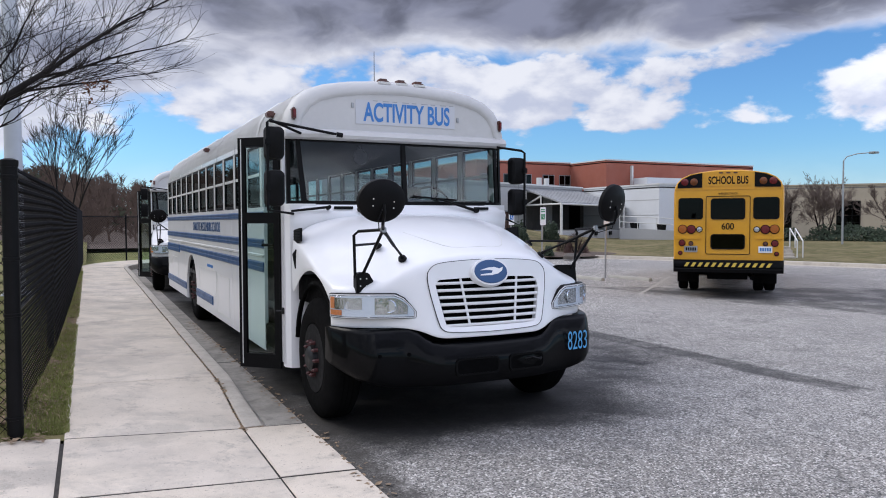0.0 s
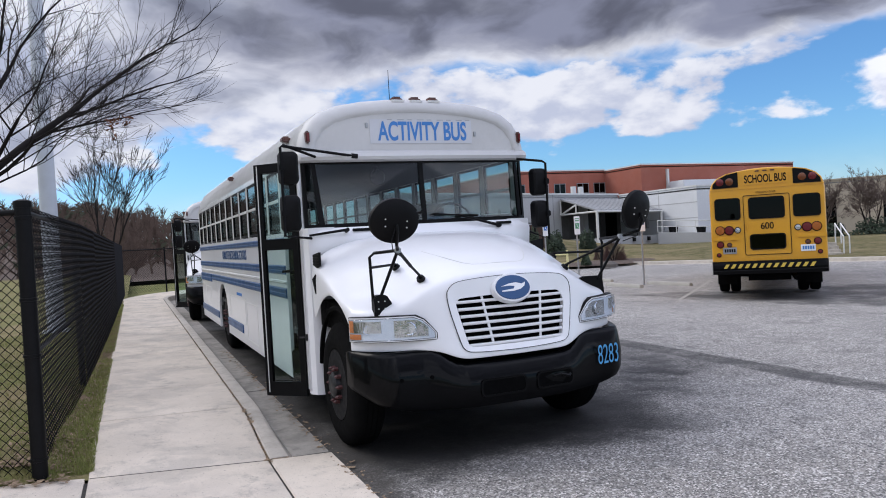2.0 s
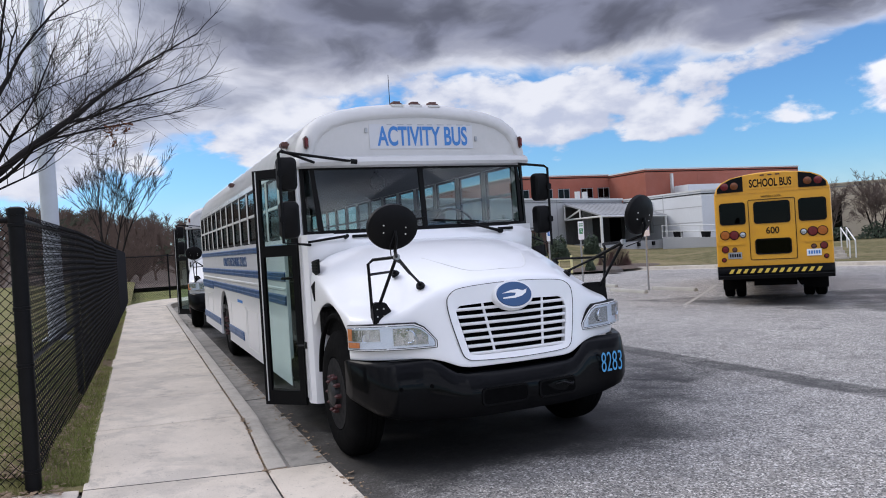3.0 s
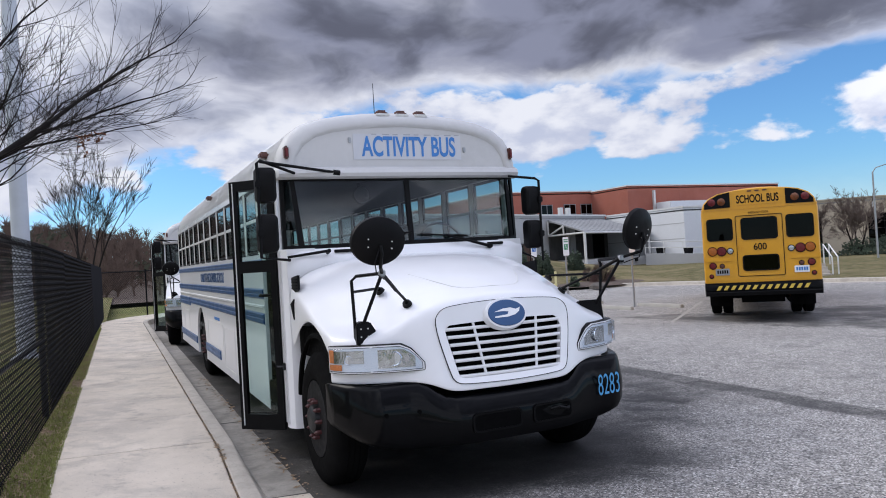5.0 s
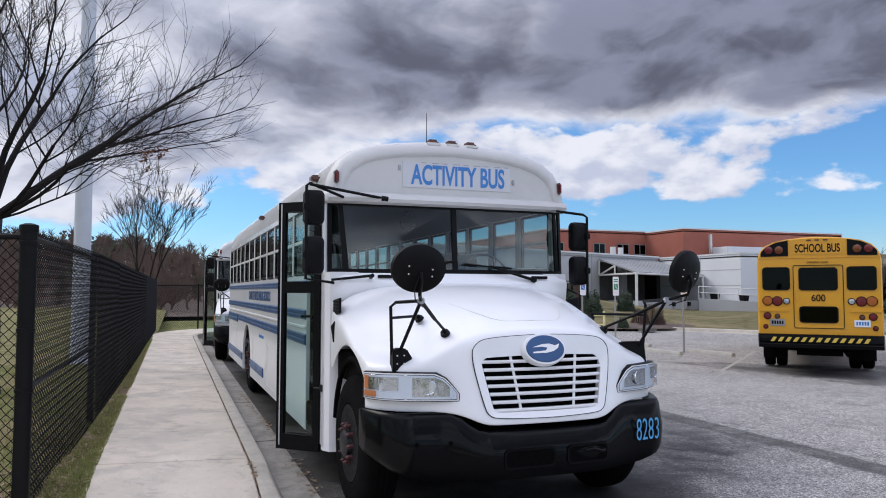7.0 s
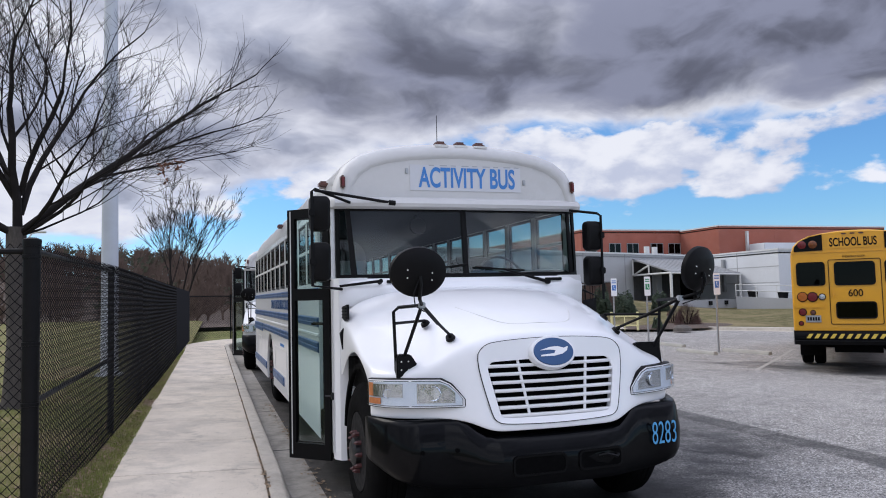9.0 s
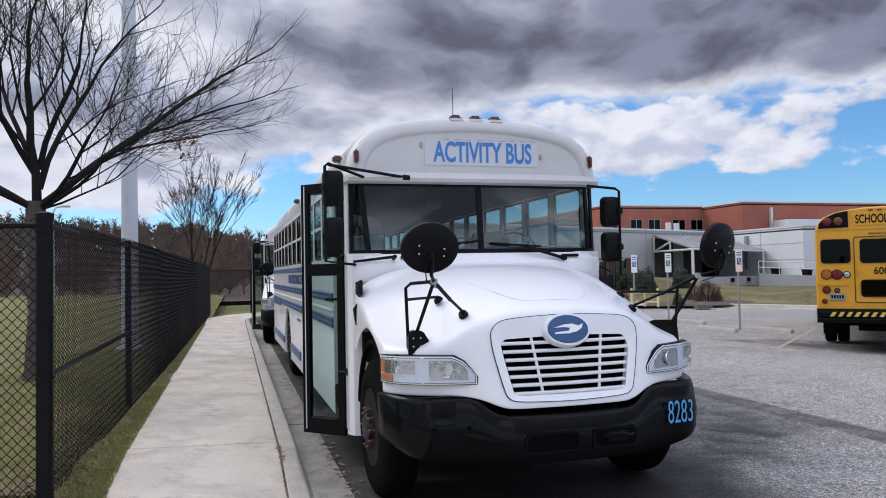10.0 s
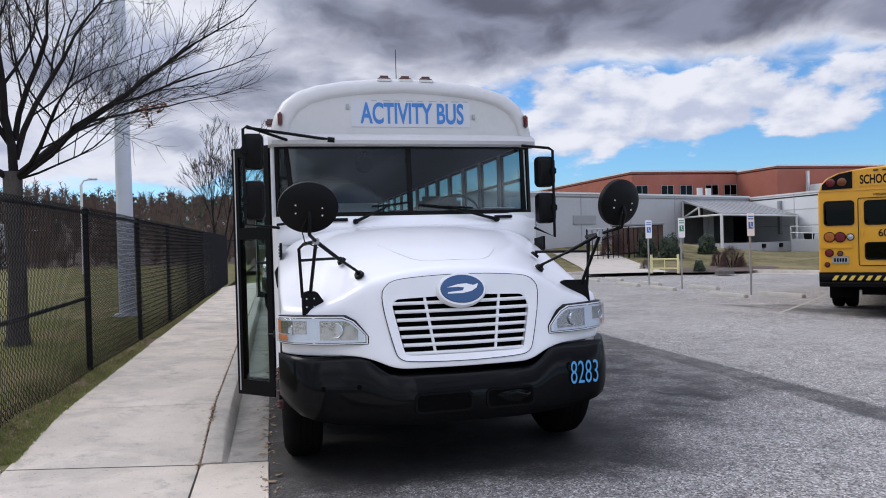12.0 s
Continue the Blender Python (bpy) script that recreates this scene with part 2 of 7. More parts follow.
M_TRUNK = mat("lichen_grey_bark", (0.085, 0.075, 0.068), 0.95, var=0.35, scale=6, fine=50, bump=0.6, dist=0.01, spec=0.15, stain=0.5, dark=(0.035, 0.03, 0.028), stain_scale=4, stretch=(1, 1, 0.35))
M_TWIG = mat("dark_twigs", (0.018, 0.015, 0.015), 0.95, var=0.3, scale=3, bump=0.0, spec=0.2)
M_TWIGFAR = mat("pale_brown_twigs", (0.125, 0.088, 0.07), 0.95, var=0.3, scale=2, bump=0.0, spec=0.2)
M_LEAFDRY = mat("dry_brown_leaves", (0.16, 0.06, 0.03), 0.9, var=0.4, scale=20, bump=0.0)
M_BUSH = mat("evergreen_bush", (0.035, 0.055, 0.028), 0.8, var=0.45, scale=5, bump=0.0)
M_DEADBUSH = mat("bare_reddish_shrub", (0.12, 0.065, 0.055), 0.9, var=0.35, scale=4, bump=0.0)
M_RED_B = mat("red_brick_panels", (0.33, 0.105, 0.07), 0.85, var=0.12, scale=0.5, fine=9, bump=0.1, stain=0.25, dark=(0.38, 0.2, 0.16), stain_scale=0.2)
M_GREY_B = mat("grey_concrete_panels", (0.40, 0.405, 0.41), 0.85, var=0.08, scale=0.5, fine=9, bump=0.1, stain=0.3, dark=(0.29, 0.29, 0.29), stain_scale=0.25)
M_WHITE_B = mat("pale_concrete_panels", (0.62, 0.635, 0.65), 0.85, var=0.06, scale=0.5, fine=9, bump=0.1, stain=0.25, dark=(0.46, 0.46, 0.46), stain_scale=0.25)
M_TAN_B = mat("tan_stucco", (0.44, 0.38, 0.29), 0.9, var=0.08, scale=0.6, fine=9, bump=0.1, stain=0.2)
M_METALROOF = mat("grey_metal_roof", (0.27, 0.275, 0.28), 0.55, var=0.1, scale=1.5, fine=12, bump=0.05)
M_STEELW = mat("pale_painted_steel", (0.62, 0.62, 0.60), 0.5, var=0.08, scale=4, bump=0.03)
M_GALV = mat("galvanised_post", (0.36, 0.37, 0.38), 0.42, metal=0.6, var=0.15, scale=12, bump=0.05)
M_SIGNW = mat("white_sign_sheet", (0.80, 0.81, 0.82), 0.4, var=0.03, bump=0.0)
M_SIGNB = mat("blue_sign_print", (0.03, 0.16, 0.48), 0.4, var=0.05, bump=0.0)
M_SIGNG = mat("green_sign_print", (0.03, 0.26, 0.12), 0.4, var=0.05, bump=0.0)
M_PINE = mat("dull_pine_needles", (0.06, 0.062, 0.036), 0.9, var=0.4, scale=0.5, bump=0.0)
M_STOP = mat("wheel_stop_concrete", (0.40, 0.385, 0.345), 0.9, var=0.15, scale=5, bump=0.25, stain=0.4, dark=(0.3, 0.29, 0.26))
M_LINE = mat("worn_line_paint", (0.38, 0.365, 0.33), 0.85, var=0.2, scale=14, bump=0.1, stain=0.6, dark=(0.19, 0.185, 0.18), stain_scale=5)
M_YELLOWP = mat("pale_yellow_rail_paint", (0.66, 0.60, 0.30), 0.6, var=0.12, scale=8)
M_SOIL = mat("dark_mulch", (0.10, 0.072, 0.055), 0.95, var=0.4, scale=9, fine=90, bump=0.6, dist=0.03)
M_HAZARD = mat("hazard_yellow", (0.66, 0.47, 0.07), 0.5, var=0.12, scale=20)
M_BROWN = mat("weathered_brown_boards", (0.085, 0.048, 0.036), 0.85, var=0.25, scale=4, bump=0.1, stain=0.4)
M_ROCK = mat("dark_rock", (0.10, 0.088, 0.078), 0.9, var=0.3, scale=6, bump=0.5, dist=0.02)
M_DOCKSHADE = mat("dock_wall_canopy_shade", (0.060, 0.058, 0.056), 0.85, var=0.2, scale=1.5, bump=0.1)
M_LITTER = mat("dead_leaf_litter", (0.27, 0.19, 0.12), 0.95, var=0.45, scale=30, bump=0.0)


def asphalt():
    m = bpy.data.materials.new("worn_asphalt")
    m.use_nodes = True
    t = m.node_tree
    b = t.nodes["Principled BSDF"]
    b.inputs["Specular IOR Level"].default_value = 0.35
    tc = t.nodes.new("ShaderNodeTexCoord")
    src = tc.outputs["Object"]

    def link(x, s):
        if isinstance(x, bpy.types.NodeSocket):
            t.links.new(x, s)
        else:
            s.default_value = x

    def nz(s, d=4.0, r=0.55, v=None):
        n = t.nodes.new("ShaderNodeTexNoise")
        n.inputs["Scale"].default_value, n.inputs["Detail"].default_value, n.inputs["Roughness"].default_value = s, d, r
        t.links.new(v or src, n.inputs["Vector"])
        return n.outputs["Fac"]

    def rng(v, a, b_, lo=0.0, hi=1.0):
        n = t.nodes.new("ShaderNodeMapRange")
        n.interpolation_type = "SMOOTHSTEP"
        for i, x in enumerate((v, a, b_, lo, hi)):
            link(x, n.inputs[i])
        return n.outputs[0]

    def ma(op, a, b_):
        n = t.nodes.new("ShaderNodeMath")
        n.operation = op
        link(a, n.inputs[0]), link(b_, n.inputs[1])
        return n.outputs[0]

    def mixc(f, a, b_):
        n = t.nodes.new("ShaderNodeMix")
        n.data_type = "RGBA"
        link(f, n.inputs[0]), link(a, n.inputs[6]), link(b_, n.inputs[7])
        return n.outputs[2]

    sp = t.nodes.new("ShaderNodeSeparateXYZ")
    t.links.new(src, sp.inputs[0])
    x, y, z = sp.outputs
    base = mixc(rng(nz(0.35, 5), 0.35, 0.65), (0.275, 0.258, 0.236, 1), (0.365, 0.344, 0.316, 1))
    vo = t.nodes.new("ShaderNodeTexVoronoi")
    vo.inputs["Scale"].default_value = 95.0
    t.links.new(src, vo.inputs["Vector"])
    stone = t.nodes.new("ShaderNodeSeparateColor")
    t.links.new(vo.outputs["Color"], stone.inputs[0])
    pick = rng(stone.outputs[0], 0.72, 0.92)
    base = mixc(ma("MULTIPLY", pick, 0.95), base, (0.74, 0.71, 0.67, 1))
    vb = t.nodes.new("ShaderNodeTexVoronoi")
    vb.inputs["Scale"].default_value = 41.0
    t.links.new(src, vb.inputs["Vector"])
    sb = t.nodes.new("ShaderNodeSeparateColor")
    t.links.new(vb.outputs["Color"], sb.inputs[0])
    base = mixc(rng(sb.outputs[0], 0.80, 0.95, 0, 0.55), base, (0.60, 0.58, 0.555, 1))
    base = mixc(rng(sb.outputs[1], 0.70, 0.95, 0, 0.55), base, (0.09, 0.088, 0.086, 1))
    base = mixc(rng(nz(2.6, 6, 0.7), 0.48, 0.68, 0, 0.45), base, (0.15, 0.148, 0.145, 1))
    base = mixc(rng(stone.outputs[1], 0.50, 0.85, 0, 0.9), base, (0.060, 0.058, 0.056, 1))
    # newer, darker surfacing along the bus bay: ragged damp edge, bus shade painted in
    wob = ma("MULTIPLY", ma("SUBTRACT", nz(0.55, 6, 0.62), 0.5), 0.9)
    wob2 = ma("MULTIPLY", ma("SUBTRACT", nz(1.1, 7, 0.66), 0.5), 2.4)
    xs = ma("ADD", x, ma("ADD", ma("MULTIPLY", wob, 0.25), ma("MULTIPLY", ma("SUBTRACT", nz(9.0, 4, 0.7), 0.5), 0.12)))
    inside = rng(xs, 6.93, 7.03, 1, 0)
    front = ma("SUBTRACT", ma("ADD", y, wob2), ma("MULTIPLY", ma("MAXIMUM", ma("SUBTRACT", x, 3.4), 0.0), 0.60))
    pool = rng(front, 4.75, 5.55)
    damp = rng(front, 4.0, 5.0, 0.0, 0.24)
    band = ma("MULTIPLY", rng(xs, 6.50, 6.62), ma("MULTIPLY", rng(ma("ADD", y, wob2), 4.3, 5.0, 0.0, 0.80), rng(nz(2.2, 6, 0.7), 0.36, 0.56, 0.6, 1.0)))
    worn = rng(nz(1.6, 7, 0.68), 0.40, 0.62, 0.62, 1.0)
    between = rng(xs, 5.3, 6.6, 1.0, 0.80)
    strip_and_shade = ma("MULTIPLY", inside, ma("MAXIMUM", ma("MULTIPLY", ma("MAXIMUM", pool, damp), ma("MULTIPLY", worn, between)), band))
    base = mixc(ma("MULTIPLY", strip_and_shade, 0.93), base, (0.022, 0.0212, 0.0218, 1))
    # shade and oil under the bus, both put into the asphalt colour
    under_shade_oil = ma("MULTIPLY", ma("MULTIPLY", rng(ma("ADD", x, wob), 1.45, 1.75), rng(ma("ADD", x, wob), 4.0, 4.7, 1, 0)), rng(ma("ADD", y, ma("MULTIPLY", wob2, 0.4)), 4.75, 5.4))
    base = mixc(ma("MULTIPLY", under_shade_oil, 0.9), base, (0.013, 0.0125, 0.0125, 1))
    # a broad darker patch round the school bus, uneven inside
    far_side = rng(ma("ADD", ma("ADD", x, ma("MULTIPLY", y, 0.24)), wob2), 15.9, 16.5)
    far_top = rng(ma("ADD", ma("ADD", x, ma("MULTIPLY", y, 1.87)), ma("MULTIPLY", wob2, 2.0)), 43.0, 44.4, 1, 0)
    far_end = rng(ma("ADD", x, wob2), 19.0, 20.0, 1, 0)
    dark_patch = ma("MULTIPLY", ma("MULTIPLY", far_side, far_top), ma("MULTIPLY", far_end, rng(nz(0.8, 6, 0.65), 0.35, 0.55, 0.25, 0.78)))
    base = mixc(dark_patch, base, (0.05, 0.0485, 0.0475, 1))
    # crumbling edge beside the gutter
    crumb = ma("MULTIPLY", rng(ma("ADD", x, ma("MULTIPLY", ma("SUBTRACT", nz(5.0, 6, 0.7), 0.5), 0.5)), 1.58, 1.78, 1, 0), 0.8)
    base = mixc(crumb, base, (0.045, 0.040, 0.034, 1))
    # oil and tyre marks
    spots = rng(nz(1.1, 6, 0.62), 0.60, 0.72, 0, 0.5)
    base = mixc(spots, base, (0.07, 0.069, 0.068, 1))
    # cracks
    wv = t.nodes.new("ShaderNodeVectorMath")
    wv.operation = "ADD"
    nn = t.nodes.new("ShaderNodeTexNoise")
    nn.inputs["Scale"].default_value = 0.9
    nn.inputs["Detail"].default_value = 5.0
    t.links.new(src, nn.inputs["Vector"])
    t.links.new(src, wv.inputs[0])
    t.links.new(nn.outputs["Color"], wv.inputs[1])
    cr = t.nodes.new("ShaderNodeTexVoronoi")
    cr.feature = "DISTANCE_TO_EDGE"
    cr.inputs["Scale"].default_value = 0.19
    t.links.new(wv.outputs[0], cr.inputs["Vector"])
    crack = rng(cr.outputs["Distance"], 0.0, 0.0026, 1, 0)
    base = mixc(ma("MULTIPLY", crack, 0.5), base, (0.04, 0.039, 0.038, 1))
    t.links.new(base, b.inputs["Base Color"])
    t.links.new(rng(nz(2.0), 0.3, 0.7, 0.72, 0.92), b.inputs["Roughness"])
    bp = t.nodes.new("ShaderNodeBump")
    bp.inputs["Strength"].default_value, bp.inputs["Distance"].default_value = 0.5, 0.006
    t.links.new(ma("SUBTRACT", stone.outputs[2], ma("MULTIPLY", crack, 2.0)), bp.inputs["Height"])
    t.links.new(bp.outputs[0], b.inputs["Normal"])
    return m


def cast_concrete():
    """Broomed pavement concrete: blotches with hard edges, grit, dark specks and hairline cracks."""
    m = mat("sidewalk_concrete", (0.66, 0.58, 0.485), 0.9, var=0.15, scale=2.2, fine=190, bump=0.5, dist=0.004, spec=0.22, stain=0.5, dark=(0.36, 0.325, 0.28), stain_scale=0.9, island=0.3)
    t = m.node_tree
    b = t.nodes["Principled BSDF"]
    col = b.inputs["Base Color"].links[0].from_socket
    src = t.nodes["Mapping"].outputs[0]

    def nz(sc, d, r, dist=0.0):
        n = t.nodes.new("ShaderNodeTexNoise")
        for k, v in (("Scale", sc), ("Detail", d), ("Roughness", r), ("Distortion", dist)):
            n.inputs[k].default_value = v
        t.links.new(src, n.inputs["Vector"])
        return n.outputs["Fac"]

    def over(fac_src, lo, hi, amount, tint, base):
        r = t.nodes.new("ShaderNodeMapRange")
        r.inputs[1].default_value, r.inputs[2].default_value, r.inputs[3].default_value, r.inputs[4].default_value = lo, hi, 0.0, amount
        t.links.new(fac_src, r.inputs[0])
        x = t.nodes.new("ShaderNodeMix")
        x.data_type = "RGBA"
        t.links.new(r.outputs[0], x.inputs[0])
        t.links.new(base, x.inputs[6])
        x.inputs[7].default_value = (*tint, 1)
        return x.outputs[2]

    col = over(nz(1.3, 8.0, 0.66, 0.25), 0.51, 0.60, 0.46, (0.345, 0.315, 0.275), col)
    col = over(nz(0.55, 7.0, 0.62, 0.2), 0.54, 0.68, 0.35, (0.30, 0.28, 0.25), col)
    col = over(nz(3.6, 9.0, 0.74, 0.2), 0.55, 0.62, 0.50, (0.32, 0.29, 0.25), col)
    col = over(nz(60.0, 3.0, 0.60), 0.64, 0.70, 0.75, (0.12, 0.105, 0.09), col)
    col = over(nz(160.0, 2.0, 0.60), 0.56, 0.66, 0.35, (0.80, 0.74, 0.66), col)
    t.links.new(col, b.inputs["Base Color"])
    return m


def turf(name, green, tan, thr):
    m = mat(name, green, 0.95, var=0.35, scale=3.0, fine=70, bump=0.8, dist=0.03, spec=0.15, stain=0.85, dark=tan, stain_scale=thr)
    return m


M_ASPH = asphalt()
M_CONC = cast_concrete()
M_LAWN = turf("dull_lawn", (0.125, 0.115, 0.050), (0.27, 0.215, 0.125), 0.22)
M_GRASS = turf("winter_grass", (0.155, 0.162, 0.055), (0.27, 0.205, 0.12), 0.75)
M_BLADE = mat("grass_blades", (0.25, 0.27, 0.085), 0.9, var=0.4, scale=2.5, bump=0.0, spec=0.2, stain=0.5, dark=(0.29, 0.22, 0.115), stain_scale=2.0)
M_FIELD = turf("field_grass", (0.15, 0.165, 0.052), (0.22, 0.19, 0.09), 0.25)


# ---- builders ----
def finish(bm, name, material, smooth=35.0):
    me = bpy.data.meshes.new(name)
    bmesh.ops.recalc_face_normals(bm, faces=bm.faces)
    bm.to_mesh(me)
    bm.free()
    if smooth:
        for p in me.polygons:
            p.use_smooth = True
        me.set_sharp_from_angle(angle=radians(smooth))
    if material:
        me.materials.append(material)
    return me


def part(name, bm, material, parent, label="", smooth=35.0):
    ob = new(name, bm if isinstance(bm, bpy.types.Mesh) else finish(bm, name, material, smooth))
    ob.parent = parent
    if label:
        ob["label"] = label
    return ob


def thing(name, m, label, category, group="", kind=""):
    ob = new(name)
    ob.empty_display_size = 0.2
    ob.matrix_world = m
    return tagged(ob, label, category, group, kind)


def solid(name, bm, material, label, category, group="", kind="", m=None, smooth=35.0):
    ob = new(name, finish(bm, name, material, smooth))
    if m is not None:
        ob.matrix_world = m
    return tagged(ob, label, category, group, kind)


def box(bm, x0, x1, y0, y1, z0, z1, bevel=0.0, seg=2):
    vs = [bm.verts.new(p) for p in ((x0, y0, z0), (x1, y0, z0), (x1, y1, z0), (x0, y1, z0), (x0, y0, z1), (x1, y0, z1), (x1, y1, z1), (x0, y1, z1))]
    fs = [bm.faces.new([vs[i] for i in q]) for q in ((3, 2, 1, 0), (4, 5, 6, 7), (0, 1, 5, 4), (1, 2, 6, 5), (2, 3, 7, 6), (3, 0, 4, 7))]
    if bevel:
        es = list({e for f in fs for e in f.edges})
        bmesh.ops.bevel(bm, geom=es, offset=bevel, segments=seg, affect="EDGES", clamp_overlap=True)
    return bm


def nb():
    return bmesh.new()


def boxm(*a, **k):
    return box(nb(), *a, **k)


def rod(bm, p0, p1, r0, r1=None, n=8, caps=True):
    r1 = r0 if r1 is None else r1
    p0, p1 = Vector(p0), Vector(p1)
    d = (p1 - p0).normalized()
    u = d.orthogonal().normalized()
    v = d.cross(u)
    rings = []
    for p, r in ((p0, r0), (p1, r1)):
        rings.append([bm.verts.new(p + (u * math.cos(a) + v * math.sin(a)) * r) for a in (2 * math.pi * i / n for i in range(n))])
    for i in range(n):
        bm.faces.new((rings[0][i], rings[0][(i + 1) % n], rings[1][(i + 1) % n], rings[1][i]))
    if caps:
        bm.faces.new(rings[0][::-1])
        bm.faces.new(rings[1])
    return bm


def tube(bm, pts, r, n=8):
    pts = [Vector(p) for p in pts]
    rings = []
    u = None
    for i, p in enumerate(pts):
        d = (pts[min(i + 1, len(pts) - 1)] - pts[max(i - 1, 0)]).normalized()
        u = d.orthogonal().normalized() if u is None else (u - d * u.dot(d)).normalized()
        v = d.cross(u)
        rr = r[i] if isinstance(r, (list, tuple)) else r
        rings.append([bm.verts.new(p + (u * math.cos(a) + v * math.sin(a)) * rr) for a in (2 * math.pi * k / n for k in range(n))])
    for a, b in zip(rings, rings[1:]):
        for k in range(n):
            bm.faces.new((a[k], a[(k + 1) % n], b[(k + 1) % n], b[k]))
    bm.faces.new(rings[0][::-1])
    bm.faces.new(rings[-1])
    return bm


def lathe(bm, prof, n=32, axis="x", at=(0, 0, 0)):
    """prof: (radius, along) pairs, turned round an axis."""
    rings = []
    for r, h in prof:
        ring = []
        for k in range(n):
            a = 2 * math.pi * k / n
            c, s = r * math.cos(a), r * math.sin(a)
            p = {"x": (h, c, s), "y": (c, h, s), "z": (c, s, h)}[axis]
            ring.append(bm.verts.new(Vector(p) + Vector(at)))
        rings.append(ring)
    for a, b in zip(rings, rings[1:]):
        for k in range(n):
            bm.faces.new((a[k], a[(k + 1) % n], b[(k + 1) % n], b[k]))
    if prof[0][0] > 1e-4:
        bm.faces.new(rings[0][::-1])
    if prof[-1][0] > 1e-4:
        bm.faces.new(rings[-1])
    bmesh.ops.remove_doubles(bm, verts=bm.verts, dist=1e-5)
    return bm


def loft(bm, rings, closed=False, caps=False):
    vs = [[bm.verts.new(p) for p in r] for r in rings]
    m = len(rings[0])
    for a, b in zip(vs, vs[1:]):
        for k in range(m if closed else m - 1):
            bm.faces.new((a[k], a[(k + 1) % m], b[(k + 1) % m], b[k]))
    if caps:
        bm.faces.new(vs[0][::-1])
        bm.faces.new(vs[-1])
    return bm


def prism(bm, pts, off):
    """A flat outline (3D points) given a thickness."""
    off = Vector(off)
    a = [bm.verts.new(p) for p in pts]
    b = [bm.verts.new(Vector(p) + off) for p in pts]
    bm.faces.new(a[::-1])
    bm.faces.new(b)
    for i in range(len(a)):
        j = (i + 1) % len(a)
        bm.faces.new((a[i], a[j], b[j], b[i]))
    return bm


def frame_ring(bm, outer, inner, off):
    """A frame between two outlines with the same number of points."""
    off = Vector(off)
    n = len(outer)
    o0, i0 = [bm.verts.new(p) for p in outer], [bm.verts.new(p) for p in inner]
    o1, i1 = [bm.verts.new(Vector(p) + off) for p in outer], [bm.verts.new(Vector(p) + off) for p in inner]
    for k in range(n):
        j = (k + 1) % n
        bm.faces.new((o0[k], o0[j], i0[j], i0[k]))
        bm.faces.new((o1[k], i1[k], i1[j], o1[j]))
        bm.faces.new((o0[k], o1[k], o1[j], o0[j]))
        bm.faces.new((i0[k], i0[j], i1[j], i1[k]))
    return bm


def rrect(cx, cz, w, h, r, n=5):
    pts = []
    for sx, sz, a0 in ((1, -1, -90), (1, 1, 0), (-1, 1, 90), (-1, -1, 180)):
        for i in range(n + 1):
            a = radians(a0 + 90 * i / n)
            pts.append((cx + sx * (w / 2 - r) + r * math.cos(a), cz + sz * (h / 2 - r) + r * math.sin(a)))
    return pts


def lettering(name, text, size, m, material, parent, squeeze=1.0, heavy=0.0, label="", fit_to=None):
    cu = bpy.data.curves.new(name, "FONT")
    cu.body, cu.size, cu.align_x, cu.align_y, cu.extrude, cu.offset = text, size, "CENTER", "CENTER", 0.0015, heavy
    tmp = new("lettering", cu)
    me = bpy.data.meshes.new_from_object(tmp.evaluated_get(bpy.context.evaluated_depsgraph_get()))
    bpy.data.objects.remove(tmp)
    me.name = name
    if fit_to:
        wx, wy = [max(v.co[k] for v in me.vertices) - min(v.co[k] for v in me.vertices) for k in (0, 1)]
        mid = [(max(v.co[k] for v in me.vertices) + min(v.co[k] for v in me.vertices)) / 2 for k in (0, 1)]
        me.transform(Matrix.Diagonal((fit_to[0] / wx, fit_to[1] / wy, 1, 1)) @ Matrix.Translation((-mid[0], -mid[1], 0)))
    else:
        me.transform(Matrix.Diagonal((squeeze, 1, 1, 1)))
    me.materials.clear()
    me.materials.append(material)
    ob = new(name, me)
    ob.parent = parent
    ob.matrix_local = m
    if label:
        ob["label"] = label
    return ob


# ---- ground, lot, pavement ----
def smooth01(v):
    v = max(0.0, min(1.0, v))
    return v * v * (3 - 2 * v)


def walk_z(x, y):
    s = smooth01((y - 5.95) / 1.6)
    return 0.012 + 0.145 * s + max(0.0, 1.0 - x) * (0.035 + 0.035 * (1 - s) * smooth01((y - 2) / 4))


def left_edge(y):
    return -0.31 + 0.012 * (y - 6)


def kerb_x(y):
    return 0.985 + 0.010 * (y - 6)


def bank_z(x, y):
    """The grass bank and the field behind the fence."""
    e = left_edge(y)
    d = max(0.0, e - x)
    n = noise.noise((x * 0.8, y * 0.8, 0.0)) * 0.04 + noise.noise((x * 3.1, y * 3.1, 5.0)) * 0.018
    f = smooth01(d / 0.35) * smooth01((y - 6.05) / 0.3)
    low, high = walk_z(e, y), walk_z(e, max(y, 6.6))
    return low + (high - low) * f - 0.015 + 0.10 * smooth01(d / 0.5) * smooth01((y - 5.95) / 0.4) + 0.012 * min(d, 25) + n * smooth01(d / 0.12)


g = nb()
bmesh.ops.create_grid(g, x_segments=40, y_segments=40, size=1500)
for v in g.verts:
    v.co.z = -0.28
solid("ground", g, M_FIELD, "wide flat winter ground reaching the horizon", "ground", kind="structure")

# asphalt of the lot: a sheet with a far edge that runs askew
FAR_KERB = [(38.0, -30.0), (32.0, 4.0), (28.7, 15.7), (26.3, 22.4), (24.3, 27.6), (22.2, 31.0), (18.6, 33.6), (12.6, 35.0), (8.0, 35.0)]
